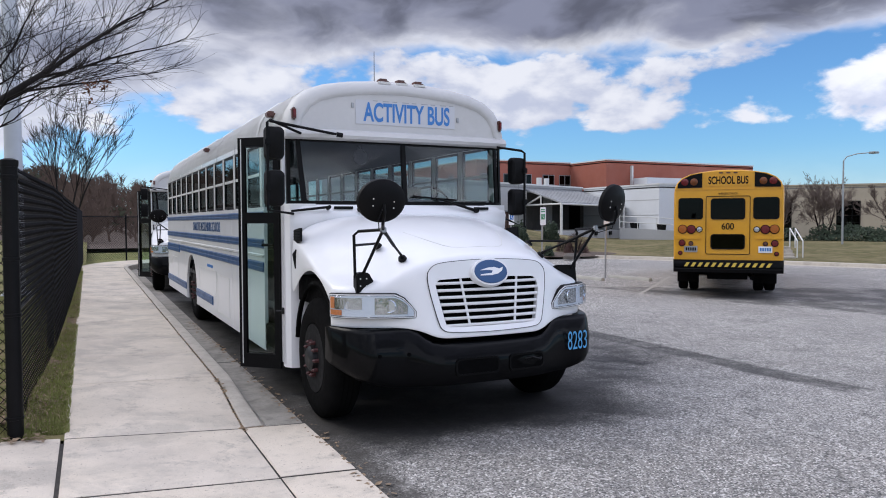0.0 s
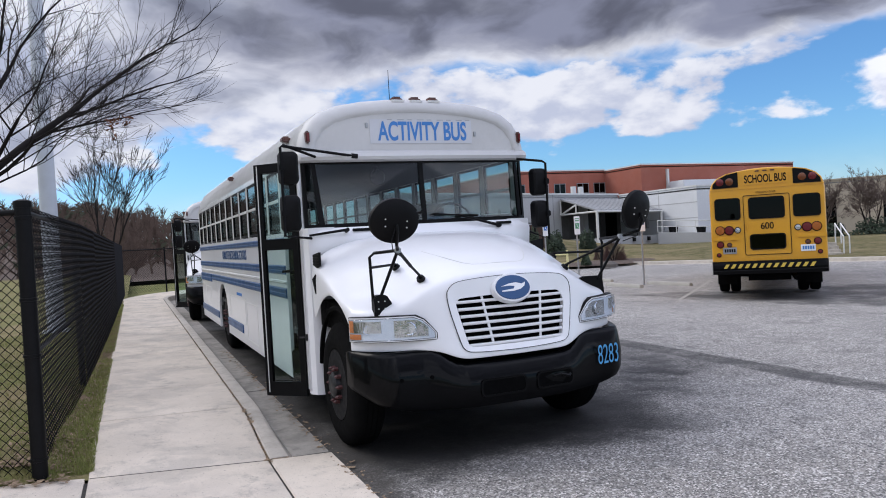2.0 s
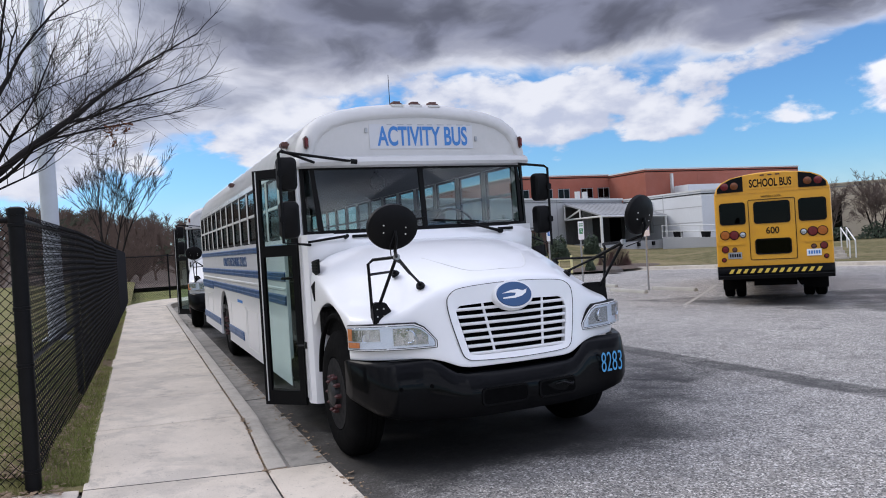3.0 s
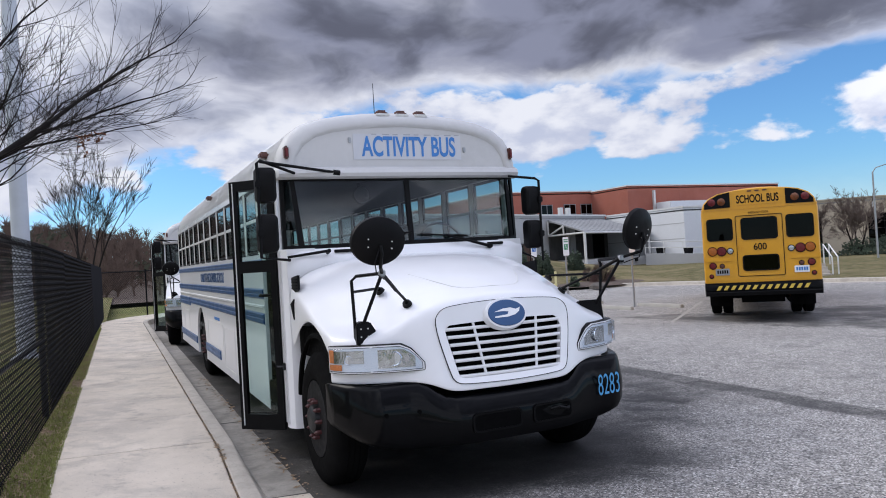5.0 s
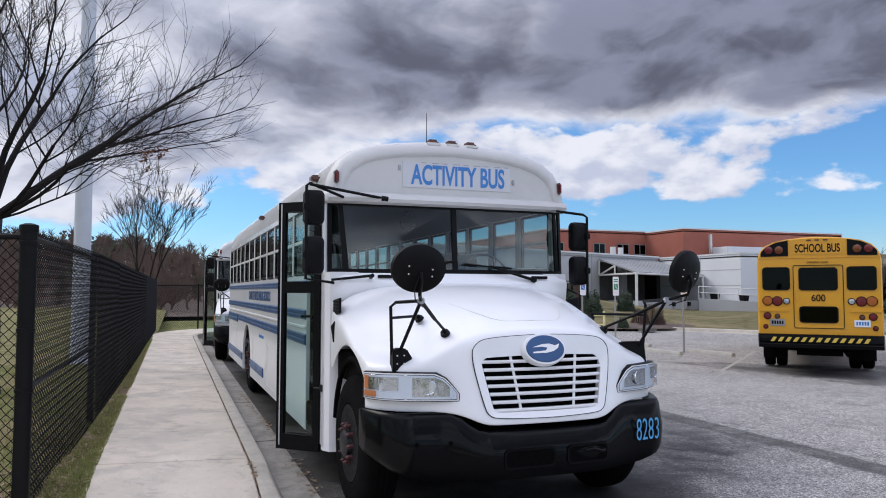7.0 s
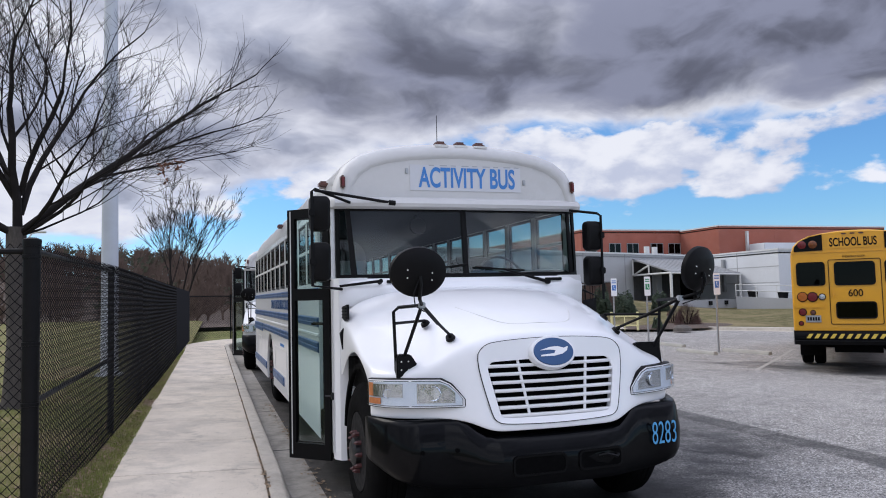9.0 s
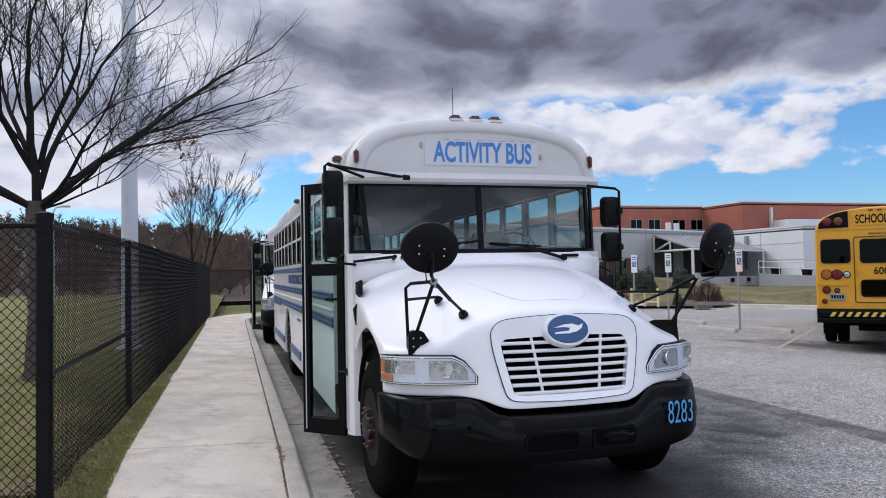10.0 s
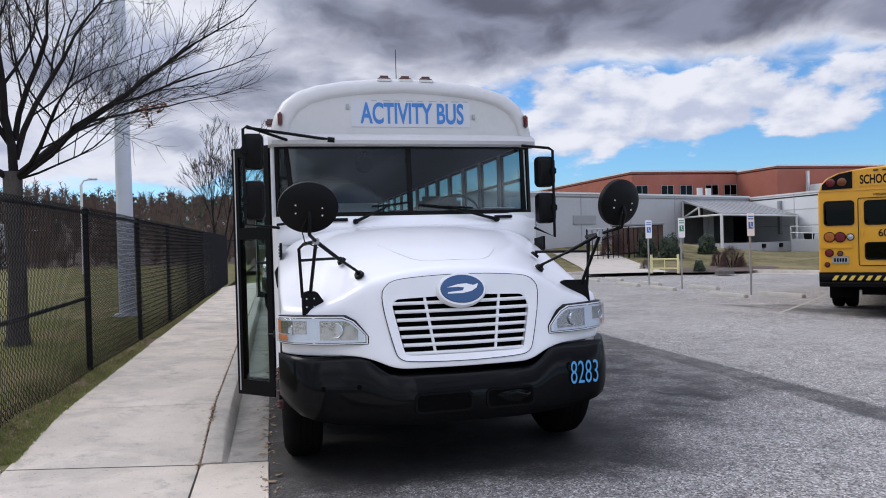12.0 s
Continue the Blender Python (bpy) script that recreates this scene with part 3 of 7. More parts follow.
def lot_z(x):
    return -0.2 * smooth01((x - 3.5) / 13.0)


g = nb()
left = [(1.0, -30.0), (1.0, 4.0), (1.0, 14.0), (1.0, 20.0), (1.0, 24.6), (1.0, 27.6), (1.0, 30.2), (1.0, 32.0), (1.0, 32.4)]
rows = []
for (xa, ya), (xb, yb) in zip(left, FAR_KERB):
    rows.append([(xa + (xb - xa) * k / 24, ya + (yb - ya) * k / 24, lot_z(xa + (xb - xa) * k / 24)) for k in range(25)])
loft(g, rows)
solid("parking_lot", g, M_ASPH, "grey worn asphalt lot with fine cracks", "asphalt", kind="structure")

# field behind the fence and the grass strip beside the pavement
g = nb()
xs = [-60, -40, -25, -15, -10, -7, -5, -4, -3, -2.5, -2, -1.6, -1.3, -1.1, -0.9, -0.75, -0.6, -0.5, -0.42, -0.34, -0.26, -0.2]
ys = [6.10 + 0.22 * i for i in range(92)] + [27, 29, 32, 36, 42, 50, 60, 75, 90]
grid = [[(x if x < -0.55 else left_edge(y) + (x + 0.31), y, bank_z(x if x < -0.55 else left_edge(y) + (x + 0.31), y)) for x in xs] for y in ys]
loft(g, grid)
field = solid("grass_bank", g, M_GRASS, "patchy green and straw-coloured winter grass", "grass", kind="structure")


def slab(name, corners, zf, material, parent, depth=0.16, gap=0.018):
    """One cast slab with worn edges: corners in plan, counter-clockwise, the top following zf."""
    bm = nb()
    cx, cy = sum(c[0] for c in corners) / 4, sum(c[1] for c in corners) / 4
    ins = []
    for x, y in corners:
        d = math.hypot(x - cx, y - cy)
        ins.append((x + (cx - x) / d * gap, y + (cy - y) / d * gap))
    a, b, c, d = ins

    def at(u, v):
        x = (a[0] * (1 - u) + b[0] * u) * (1 - v) + (d[0] * (1 - u) + c[0] * u) * v
        y = (a[1] * (1 - u) + b[1] * u) * (1 - v) + (d[1] * (1 - u) + c[1] * u) * v
        return x, y

    us = [0, 0.012, 0.25, 0.5, 0.75, 0.988, 1]
    top = []
    for v in us:
        row = []
        for u in us:
            x, y = at(u, v)
            rim = u in (0, 1) or v in (0, 1)
            row.append(bm.verts.new((x, y, zf(x, y) - (0.007 if rim else 0))))
        top.append(row)
    m = len(us)
    for i in range(m - 1):
        for j in range(m - 1):
            bm.faces.new((top[i][j], top[i][j + 1], top[i + 1][j + 1], top[i + 1][j]))
    ringv = top[0][:] + [top[i][-1] for i in range(1, m)] + top[-1][-2::-1] + [top[i][0] for i in range(m - 2, 0, -1)]
    low = [bm.verts.new((v.co.x, v.co.y, v.co.z - depth)) for v in ringv]
    for i in range(len(ringv)):
        j = (i + 1) % len(ringv)
        bm.faces.new((ringv[i], low[i], low[j], ringv[j]))
    return part(name, bm, material, parent)


pavement = thing("pavement", pose(0, 0, 0), "pale stained concrete pavement with tooled joints", "pavement", kind="structure")
g = nb()
loft(g, [[(x, y, walk_z(x, y) - 0.0095) for x in (-7, -3.5, -0.3, 0.3, 1.0, 1.48)] for y in (-3.0 + 0.25 * i for i in range(37))])
part("joint_bed", g, M_JOINT, pavement)
g = nb()
loft(g, [[(x, y, walk_z(x, y) - 0.0095) for x in (left_edge(y) + 0.02, 0.3, kerb_x(y) + 0.01)] for y in (6.0 + 0.2 * i for i in range(110))])
part("joint_bed", g, M_JOINT, pavement)
JOINTS = [-3.0, -1.2, 0.3, 1.8, 3.3, 4.83, 6.1, 7.6, 9.12, 10.6, 12.15, 13.6, 15.1, 16.6, 18.1, 19.6, 21.1, 22.6, 24.1, 25.6, 27.1]
for y0, y1 in zip(JOINTS, JOINTS[1:]):
    slab("slab", [(left_edge(y0), y0), (kerb_x(y0) + 0.004, y0), (kerb_x(y1) + 0.004, y1), (left_edge(y1), y1)], walk_z, M_CONC, pavement)
    if y1 <= 6.2:
        slab("slab", [(kerb_x(y0), y0 + 0.02), (1.48, y0 - 0.05), (1.48, y1 - 0.05), (kerb_x(y1), y1 + 0.02)], walk_z, M_CONC, pavement)
        for k in range(4):
            slab("slab", [(left_edge(y0) - 1.6 * (k + 1), y0), (left_edge(y0) - 1.6 * k, y0), (left_edge(y1) - 1.6 * k, min(y1, 6.1) + (0.02 if y1 > 6 else 0)), (left_edge(y1) - 1.6 * (k + 1), min(y1, 6.1) + (0.06 if y1 > 6 else 0))], walk_z, M_CONC, pavement)

kerb = thing("kerb", pose(0, 0, 0), "rounded cast concrete kerb stained dark along its foot", "kerb", kind="structure")
gutter = thing("gutter", pose(0, 0, 0), "stained concrete gutter pan beside the kerb", "gutter", kind="structure")


def kerb_piece(y0, y1):
    bm = nb()
    rings = []
    for k in range(5):
        y = y0 + 0.006 + (y1 - y0 - 0.012) * k / 4
        h = max(walk_z(kerb_x(y), y), 0.014) + 0.003
        x = kerb_x(y) + 0.008
        r = min(0.05, h * 0.6)
        rings.append([(x, y, -0.1), (x, y, h - 0.006), (x + 0.008, y, h), (x + 0.15 - r, y, h), (x + 0.15 - r * 0.3, y, h - r * 0.3), (x + 0.155, y, h - r), (x + 0.185, y, 0.012 if h > 0.03 else 0.0), (x + 0.185, y, -0.1)])
    loft(bm, rings, closed=True, caps=True)
    return part("kerbstone", bm, M_KERB, kerb)


for y0, y1 in zip(JOINTS[6::2], JOINTS[8::2] + [28.6]):
    kerb_piece(y0, y1)
    slab("gutter_slab", [(kerb_x(y0) + 0.19, y0), (1.47 + 0.010 * (y0 - 6), y0 - 0.03), (1.47 + 0.010 * (y1 - 6), y1 - 0.03), (kerb_x(y1) + 0.19, y1)], lambda x, y: 0.006, M_GUTTER, gutter, depth=0.1)
# end of the bay: the kerb and pavement swing round to the right
arc = [(1.2 + 4.0 - 4.0 * math.cos(a), 27.1 + 4.0 * math.sin(a)) for a in (radians(10 * i) for i in range(10))] + [(8.0, 31.1), (14, 31.1)]
bm = nb()
loft(bm, [[(x - 0.02, y, -0.1), (x - 0.02, y + 0.0, 0.165), (x + 0.13, y - 0.02, 0.165), (x + 0.17, y - 0.03, 0.0), (x + 0.17, y - 0.03, -0.1)] for x, y in arc], closed=True, caps=True)
part("kerbstone", bm, M_KERB, kerb)
bm = nb()
loft(bm, [[(x - 1.35, y + (0.9 if i > 4 else 0.2 * i), 0.19), (x - 0.02, y, 0.16)] for i, (x, y) in enumerate(arc)])
part("slab", bm, M_CONC, pavement)

# far kerb and the grass behind it
fk = thing("far_kerb", pose(0, 0, 0), "pale concrete kerb along the far side of the lot", "kerb", kind="structure")
for (xa, ya), (xb, yb) in zip(FAR_KERB, FAR_KERB[1:]):
    bm = nb()
    d = Vector((xb - xa, yb - ya, 0))
    nrm = Vector((d.y, -d.x, 0)).normalized()
    p, q = Vector((xa, ya, 0)), Vector((xb, yb, 0))
    loft(bm, [[a + nrm * o + Vector((0, 0, z)) for o, z in ((-0.45, 0.005), (-0.04, 0.012), (0.0, 0.14), (0.16, 0.16), (0.16, -0.1), (-0.45, -0.1))] for a in (p, q)], closed=True, caps=True)
    bmesh.ops.translate(bm, vec=(0, 0, -0.2), verts=bm.verts)
    part("kerbstone", bm, M_KERB, fk)
g = nb()
rows = []
def lawn_rise(x, y):
    return 1.25 - 0.95 * smooth01((math.degrees(math.atan2(x - 1.5, y - 0.46)) - 29) / 10)


edge_pts = [(a[0] + (b[0] - a[0]) * k / 8, a[1] + (b[1] - a[1]) * k / 8) for a, b in zip(FAR_KERB, FAR_KERB[1:]) for k in range(8)] + [FAR_KERB[-1]]
for x, y in edge_pts:
    d = Vector((x - 6.0, y + 2, 0)).normalized()
    rows.append([(x + d.x * o, y + d.y * o, -0.06 + lawn_rise(x + d.x * o, y + d.y * o) * smooth01(o / 16)) for o in (0.1, 1, 2, 3, 4, 5, 6, 7, 8, 10, 12, 14, 16, 20, 30, 45, 70)])
loft(g, rows)
def lawn_z(x, y):
    """Height of the far lawn at a place in plan."""
    d = Vector((x - 6.0, y + 2.0))
    for (xa, ya), (xb, yb) in zip(FAR_KERB, FAR_KERB[1:]):
        e = Vector((xb - xa, yb - ya))
        den = d.x * e.y - d.y * e.x
        k = ((xa - 6.0) * e.y - (ya + 2.0) * e.x) / den
        s = ((xa - 6.0) * d.y - (ya + 2.0) * d.x) / den
        if k > 0 and 0 <= s <= 1:
            return -0.06 + lawn_rise(x, y) * smooth01(d.length * (1 - k) / 16)
    return 0.2


solid("far_lawn", g, M_LAWN, "dull green winter lawn beyond the lot", "grass", kind="structure")


# ---- the white buses ----
def wheel(parent, x, y, side, dual=False):
    """side: -1 faces left, 1 faces right. x is the outer face."""
    w = thing("wheel", pose(x, y, 0.515), "", "")
    w.parent = parent
    w.name = "wheel"
    s = -side
    bm = nb()
    lathe(bm, [(0.285, 0.03 * s), (0.30, 0.0), (0.36, -0.012 * s), (0.44, -0.004 * s), (0.488, 0.022 * s), (0.508, 0.045 * s), (0.515, 0.075 * s), (0.515, 0.21 * s), (0.505, 0.235 * s), (0.47, 0.262 * s), (0.36, 0.27 * s), (0.285, 0.25 * s)], 56)
    part("tyre", bm, M_RUBBER, w)
    for k in range(3):
        bm = nb()
        h = (0.10 + 0.042 * k) * s
        lathe(bm, [(0.511, h - 0.005), (0.5165, h - 0.004), (0.5165, h + 0.004), (0.511, h + 0.005)], 48)
        part("tread_groove", bm, M_VOID, w)
    bm = nb()
    dish = 0.055 if not dual else 0.12
    lathe(bm, [(0.292, 0.0), (0.285, 0.02 * s), (0.268, 0.03 * s), (0.262, (0.04 + dish) * s), (0.235, (0.05 + dish) * s), (0.18, (0.035 + dish * 0.6) * s), (0.11, (0.03 + dish * 0.6) * s), (0.0, (0.03 + dish * 0.6) * s)], 40)
    rim = part("rim", bm, M_RIM, w)
    for k in range(5):
        a = 2 * math.pi * k / 5 + 0.3
        bm = lathe(nb(), [(0.046, (0.048 + dish * 0.9) * s), (0.046, (0.008 + dish * 0.55) * s), (0.0, (0.008 + dish * 0.55) * s)], 14, at=(0, 0.208 * math.cos(a), 0.212 * math.sin(a)))
        part("hand_hole", bm, M_VOID, w)
    bm = nb()
    reach = -0.055 if not dual else 0.02
    lathe(bm, [(0.112, 0.04 * s), (0.105, (reach + 0.02) * s), (0.075, reach * s), (0.0, reach * s)], 24)
    part("hub", bm, M_HUB, w)
    for k in range(10):
        a = 2 * math.pi * k / 10
        bm = nb()
        cy, cz = 0.142 * math.cos(a), 0.142 * math.sin(a)
        rod(bm, (0.045 * s, cy, cz), (-0.035 * s, cy, cz), 0.021, 0.017, 6)
        rod(bm, (-0.035 * s, cy, cz), (-0.055 * s, cy, cz), 0.017, 0.004, 6)
        box(bm, -0.036 * s, -0.024 * s, cy - 0.012, cy + 0.03, cz - 0.008, cz + 0.008)
        part("lug_nut", bm, M_LUG, w)
    if dual:
        bm = nb()
        lathe(bm, [(0.285, 0.31 * s), (0.36, 0.30 * s), (0.47, 0.305 * s), (0.513, 0.34 * s), (0.513, 0.52 * s), (0.47, 0.55 * s), (0.285, 0.54 * s)], 40)
        part("inner_tyre", bm, M_RUBBER, w)
    return w


ROOF = [(1.205, 2.50), (1.20, 2.60), (1.165, 2.73), (1.09, 2.855), (0.97, 2.945), (0.80, 3.005), (0.55, 3.05), (0.28, 3.075)]


def roof_line(inset=0.0, n=1):
    pts = [(x - inset * x / 1.2, z - inset * max(0, (z - 2.45)) / 0.62) for x, z in ROOF]
    return pts + [(0.0, 3.085 - inset)] + [(-x, z) for x, z in pts[::-1]]


def arch_panel(x, t, y0, y1, z0, z1, yc, r):
    """A side panel between y0 and y1 with a wheel opening cut out of its lower edge."""
    pts = [(x, y0, z0)] if abs(yc - r - y0) > 0.02 else []
    zc = 0.52
    half = math.sqrt(max(0.0, r * r - (z0 - zc) ** 2))
    a0 = math.atan2(z0 - zc, -half)
    a1 = math.atan2(z0 - zc, half)
    if a0 < 0:
        a0 += 2 * math.pi
    pts = [(x, y0, z0)]
    for k in range(17):
        a = a0 + (a1 - a0) * k / 16
        pts.append((x, yc + r * math.cos(a), zc + r * math.sin(a)))
    pts += [(x, y1, z0), (x, y1, z1), (x, y0, z1)]
    return prism(nb(), pts, (t, 0, 0))


def white_bus(m, label):
    b = thing("bus", m, label, "bus", "parked white buses")
    LEN = 10.65
    # roof shell
    bm = nb()
    st = [0.90, 0.93, 1.8, 3.0, 4.5, 6, 7.5, 9.0, LEN - 0.25, LEN - 0.08, LEN]
    ins = [0.0] * 9 + [0.05, 0.16]
    loft(bm, [[(x, y, z) for x, z in roof_line(i)] for y, i in zip(st, ins)])
    bmesh.ops.solidify(bm, geom=bm.faces[:], thickness=0.03)
    roof = part("roof", bm, M_ROOFW, b, "white domed steel roof with dull weathered paint")
    for k in range(7):
        bm = nb()
        y = 1.9 + 1.3 * k
        loft(bm, [[(x * 1.003, y + dy, z + dz) for x, z in roof_line(-0.004)] for dy, dz in ((-0.03, 0.0), (-0.015, 0.008), (0.015, 0.008), (0.03, 0.0))])
        part("roof_rib", bm, M_ROOFW, roof)
    # front cap
    bm = nb()
    cap = []
    for y, i in ((0.93, 0.0), (0.84, 0.004), (0.775, 0.03), (0.745, 0.07), (0.735, 0.115), (0.742, 0.135), (0.76, 0.15)):
        cap.append([(x, y, z) for x, z in roof_line(i)])
    loft(bm, cap)
    bm.verts.ensure_lookup_table()
    n = len(cap[0])
    ends = list(bm.verts)[-n:]
    bm.faces.new(ends)
    fcap = part("front_cap", bm, M_CAP, b, "white moulded front cap above the windshield")
    bm = nb()
    prof = [(0.93, 2.47), (0.76, 2.455), (0.70, 2.47), (0.685, 2.50), (0.70, 2.535), (0.75, 2.56), (0.93, 2.57)]
    loft(bm, [[(x, y + c, z) for y, z in prof] for x, c in ((-1.222, 0.10), (-1.19, 0.035), (-1.05, 0.0), (-0.5, -0.02), (0, -0.025), (0.5, -0.02), (1.05, 0.0), (1.19, 0.035), (1.222, 0.10))], closed=True, caps=True)
    part("visor_lip", bm, M_CAP, fcap)
    for x in (-1.06, -0.7, -0.35, 0.0, 0.35, 0.7, 1.06):
        bm = nb()
        lathe(bm, [(0.012, 0.012), (0.011, -0.003), (0.0, -0.006)], 8, "y", at=(x, 0.682 + abs(x) * 0.02, 2.515))
        part("screw", bm, M_HUB, fcap)
    for x in (-0.19, 0.0, 0.19):
        bm = nb()
        box(bm, x - 0.055, x + 0.055, 0.77, 0.90, 3.035, 3.095, 0.02)
        mk = part("clearance_light", bm, M_DKMARK, fcap, "smoked amber clearance light")
        bm = boxm(x - 0.066, x + 0.066, 0.76, 0.91, 3.03, 3.062, 0.008)
        part("light_base", bm, M_STEELW, mk)
    for s in (-1, 1):
        bm = boxm(s * 1.115 - 0.02, s * 1.115 + 0.02, 0.715, 0.80, 2.63, 2.745, 0.012)
        mk = part("marker_light", bm, M_DKMARK, fcap, "narrow upright red-brown marker light")
        bm = boxm(s * 1.115 - 0.012, s * 1.115 + 0.012, 0.708, 0.72, 2.65, 2.725, 0.004)
        part("reflector", bm, M_RED, mk)
    for y in (1.35, 5.4):
        bm = boxm(-1.235, -1.15, y - 0.06, y + 0.06, 2.72, 2.78, 0.015)
        part("side_marker", bm, M_DKMARK, roof)
    bm = nb()
    rod(bm, (0.1, 1.8, 3.05), (0.1, 1.8, 3.12), 0.022, 0.012, 8)
    rod(bm, (0.1, 1.8, 3.12), (0.1, 1.8, 3.60), 0.005, 0.003, 6)
    part("antenna", bm, M_BLACK, roof)

    # side walls
    T = 0.035
    for s in (-1, 1):
        xo = s * 1.205
        panels = []
        if s < 0:
            panels = [boxm(xo, xo - s * T, 0.78, 0.93, 0.33, 1.83, 0.004), boxm(xo, xo - s * T, 1.62, 3.4, 0.33, 1.83, 0.003), boxm(xo, xo - s * T, 3.406, 6.4, 0.33, 1.83, 0.003)]
        else:
            panels = [boxm(xo, xo - s * T, 0.78, 3.4, 0.33, 1.83, 0.003), boxm(xo, xo - s * T, 3.406, 6.4, 0.33, 1.83, 0.003)]
        panels += [arch_panel(xo, -s * T, 6.406, 7.88, 0.33, 1.83, 7.14, 0.60), boxm(xo, xo - s * T, 7.886, LEN, 0.33, 1.83, 0.003)]
        wall = part("side_wall", panels[0], M_WHITE, b, "white side panels with blue rub rails")
        for p in panels[1:]:
            part("panel", p, M_WHITE, wall)
        # rub rails
        first = 1.64 if s < 0 else 0.8
        for z0, z1, m_, y0, y1 in ((1.705, 1.785, M_BLUE, first, LEN - 0.02), (1.395, 1.495, M_BLUE, first, LEN - 0.02), (1.30, 1.335, M_STEELW, first, LEN - 0.02), (1.145, 1.255, M_BLUE, first, 8.6), (1.10, 1.255, M_BLUE, 8.7, LEN - 0.02), (0.47, 0.60, M_BLUE, 4.9, 6.5), (0.47, 0.60, M_BLUE, 7.8, LEN - 0.02)):
            bm = nb()
            d = s * 0.016
            loft(bm, [[(xo, y, z0), (xo + d, y, z0 + 0.012), (xo + d, y, (z0 + z1) / 2 - 0.008), (xo + d * 0.5, y, (z0 + z1) / 2), (xo + d, y, (z0 + z1) / 2 + 0.008), (xo + d, y, z1 - 0.012), (xo, y, z1)] for y in (y0, y1)], closed=True, caps=True)
            part("rub_rail", bm, m_, wall)
        # small hatches, plain lettering bars
        for y0, y1, z0, z1 in ((3.6, 4.5, 0.42, 0.95), (4.6, 6.2, 0.62, 0.98), (9.0, 9.9, 0.62, 1.0)):
            bm = frame_ring(nb(), [(xo, y0, z0), (xo, y1, z0), (xo, y1, z1), (xo, y0, z1)], [(xo, y0 + 0.012, z0 + 0.012), (xo, y1 - 0.012, z0 + 0.012), (xo, y1 - 0.012, z1 - 0.012), (xo, y0 + 0.012, z1 - 0.012)], (s * 0.004, 0, 0))
            part("hatch", bm, M_STEELW, wall)
        for i in range(6):
            part("letter_bar", boxm(xo, xo + s * 0.004, 4.9 + 0.09 * i, 4.96 + 0.09 * i, 1.01, 1.05), M_BLUETXT, wall)
        # window band
        n0 = 0 if s > 0 else 1
        y = 1.02 + 0.735 * n0
        upper = boxm(xo, xo - s * T, 0.93, LEN, 2.50, 2.56, 0.002)
        band = part("window_band", upper, M_WHITE, b)
        while y + 0.735 < LEN:
            part("post", boxm(xo, xo - s * T, y - 0.05, y + 0.05, 1.832, 2.498, 0.006), M_STEELW, band)
            win = part("window", frame_ring(nb(), [(xo - s * 0.004, y + 0.052, 1.84), (xo - s * 0.004, y + 0.683, 1.84), (xo - s * 0.004, y + 0.683, 2.495), (xo - s * 0.004, y + 0.052, 2.495)], [(xo - s * 0.004, y + 0.082, 1.868), (xo - s * 0.004, y + 0.653, 1.868), (xo - s * 0.004, y + 0.653, 2.467), (xo - s * 0.004, y + 0.082, 2.467)], (-s * 0.025, 0, 0)), M_BLACK, b, "split sash side window in a black frame")
            part("meeting_rail", boxm(xo - s * 0.002, xo - s * 0.026, y + 0.083, y + 0.652, 2.165, 2.195), M_STEELW, win)
            for z0, z1, dx_ in ((1.868, 2.165, 0.018), (2.195, 2.467, 0.010)):
                p = part("pane", boxm(xo - s * dx_, xo - s * (dx_ + 0.004), y + 0.083, y + 0.652, z0, z1), M_GLASS, win)
                p.visible_shadow = False
            y += 0.735
        part("post", boxm(xo, xo - s * T, y - 0.05, LEN, 1.832, 2.498, 0.006), M_STEELW, band)
        if s < 0:
            part("post", boxm(xo, xo - s * T, 0.85, 0.93, 1.832, 2.498, 0.006), M_WHITE, band)
        # corner column beside the hood
        bm = nb()
        loft(bm, [[(s * x, y_, z) for x, y_ in ((0.92, 0.80), (0.92, 0.70), (1.10, 0.70), (1.165, 0.72), (1.205, 0.79), (1.205, 0.86), (1.17, 0.86))] for z in (0.30, 0.33, 1.4, 1.50, 1.845)], closed=True, caps=True)
        part("cab_corner", bm, M_WHITE, b)
    bm = boxm(-1.205, 1.205, LEN - 0.04, LEN, 0.5, 2.52, 0.02)
    part("rear_wall", bm, M_WHITE, b)
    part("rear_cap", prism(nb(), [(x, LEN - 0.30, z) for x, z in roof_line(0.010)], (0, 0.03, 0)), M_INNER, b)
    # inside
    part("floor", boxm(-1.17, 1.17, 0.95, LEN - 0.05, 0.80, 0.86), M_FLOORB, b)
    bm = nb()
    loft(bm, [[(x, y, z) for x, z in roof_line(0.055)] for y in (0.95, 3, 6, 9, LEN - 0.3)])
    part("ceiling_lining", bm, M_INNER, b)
    part("firewall", boxm(-1.16, 1.16, 0.86, 0.90, 0.45, 1.80), M_VOID, b)
    for r in range(11):
        for s in (-1, 1):
            yy = 2.55 + 0.72 * r
            if s < 0 and r == 0:
                continue
            bm = nb()
            box(bm, s * 0.28, s * 1.12, yy, yy + 0.42, 1.18, 1.32, 0.03)
            box(bm, s * 0.28, s * 1.12, yy + 0.36, yy + 0.46, 1.30, 1.92, 0.035)
            part("seat", bm, M_SEAT, b)
    bm = nb()
    loft(bm, [[(x, y, z) for y, z in ((0.86, 1.72), (0.86, 1.86), (1.0, 1.90), (1.22, 1.84), (1.30, 1.55), (0.9, 1.5))] for x in (-0.15, -0.1, 0.5, 1.12, 1.15)], closed=True, caps=True)
    part("dashboard", bm, M_BLACK, b)
    bm = nb()
    c = Vector((0.62, 1.38, 1.86))
    u, v = Vector((1, 0, 0)), Vector((0, 0.45, 0.89))
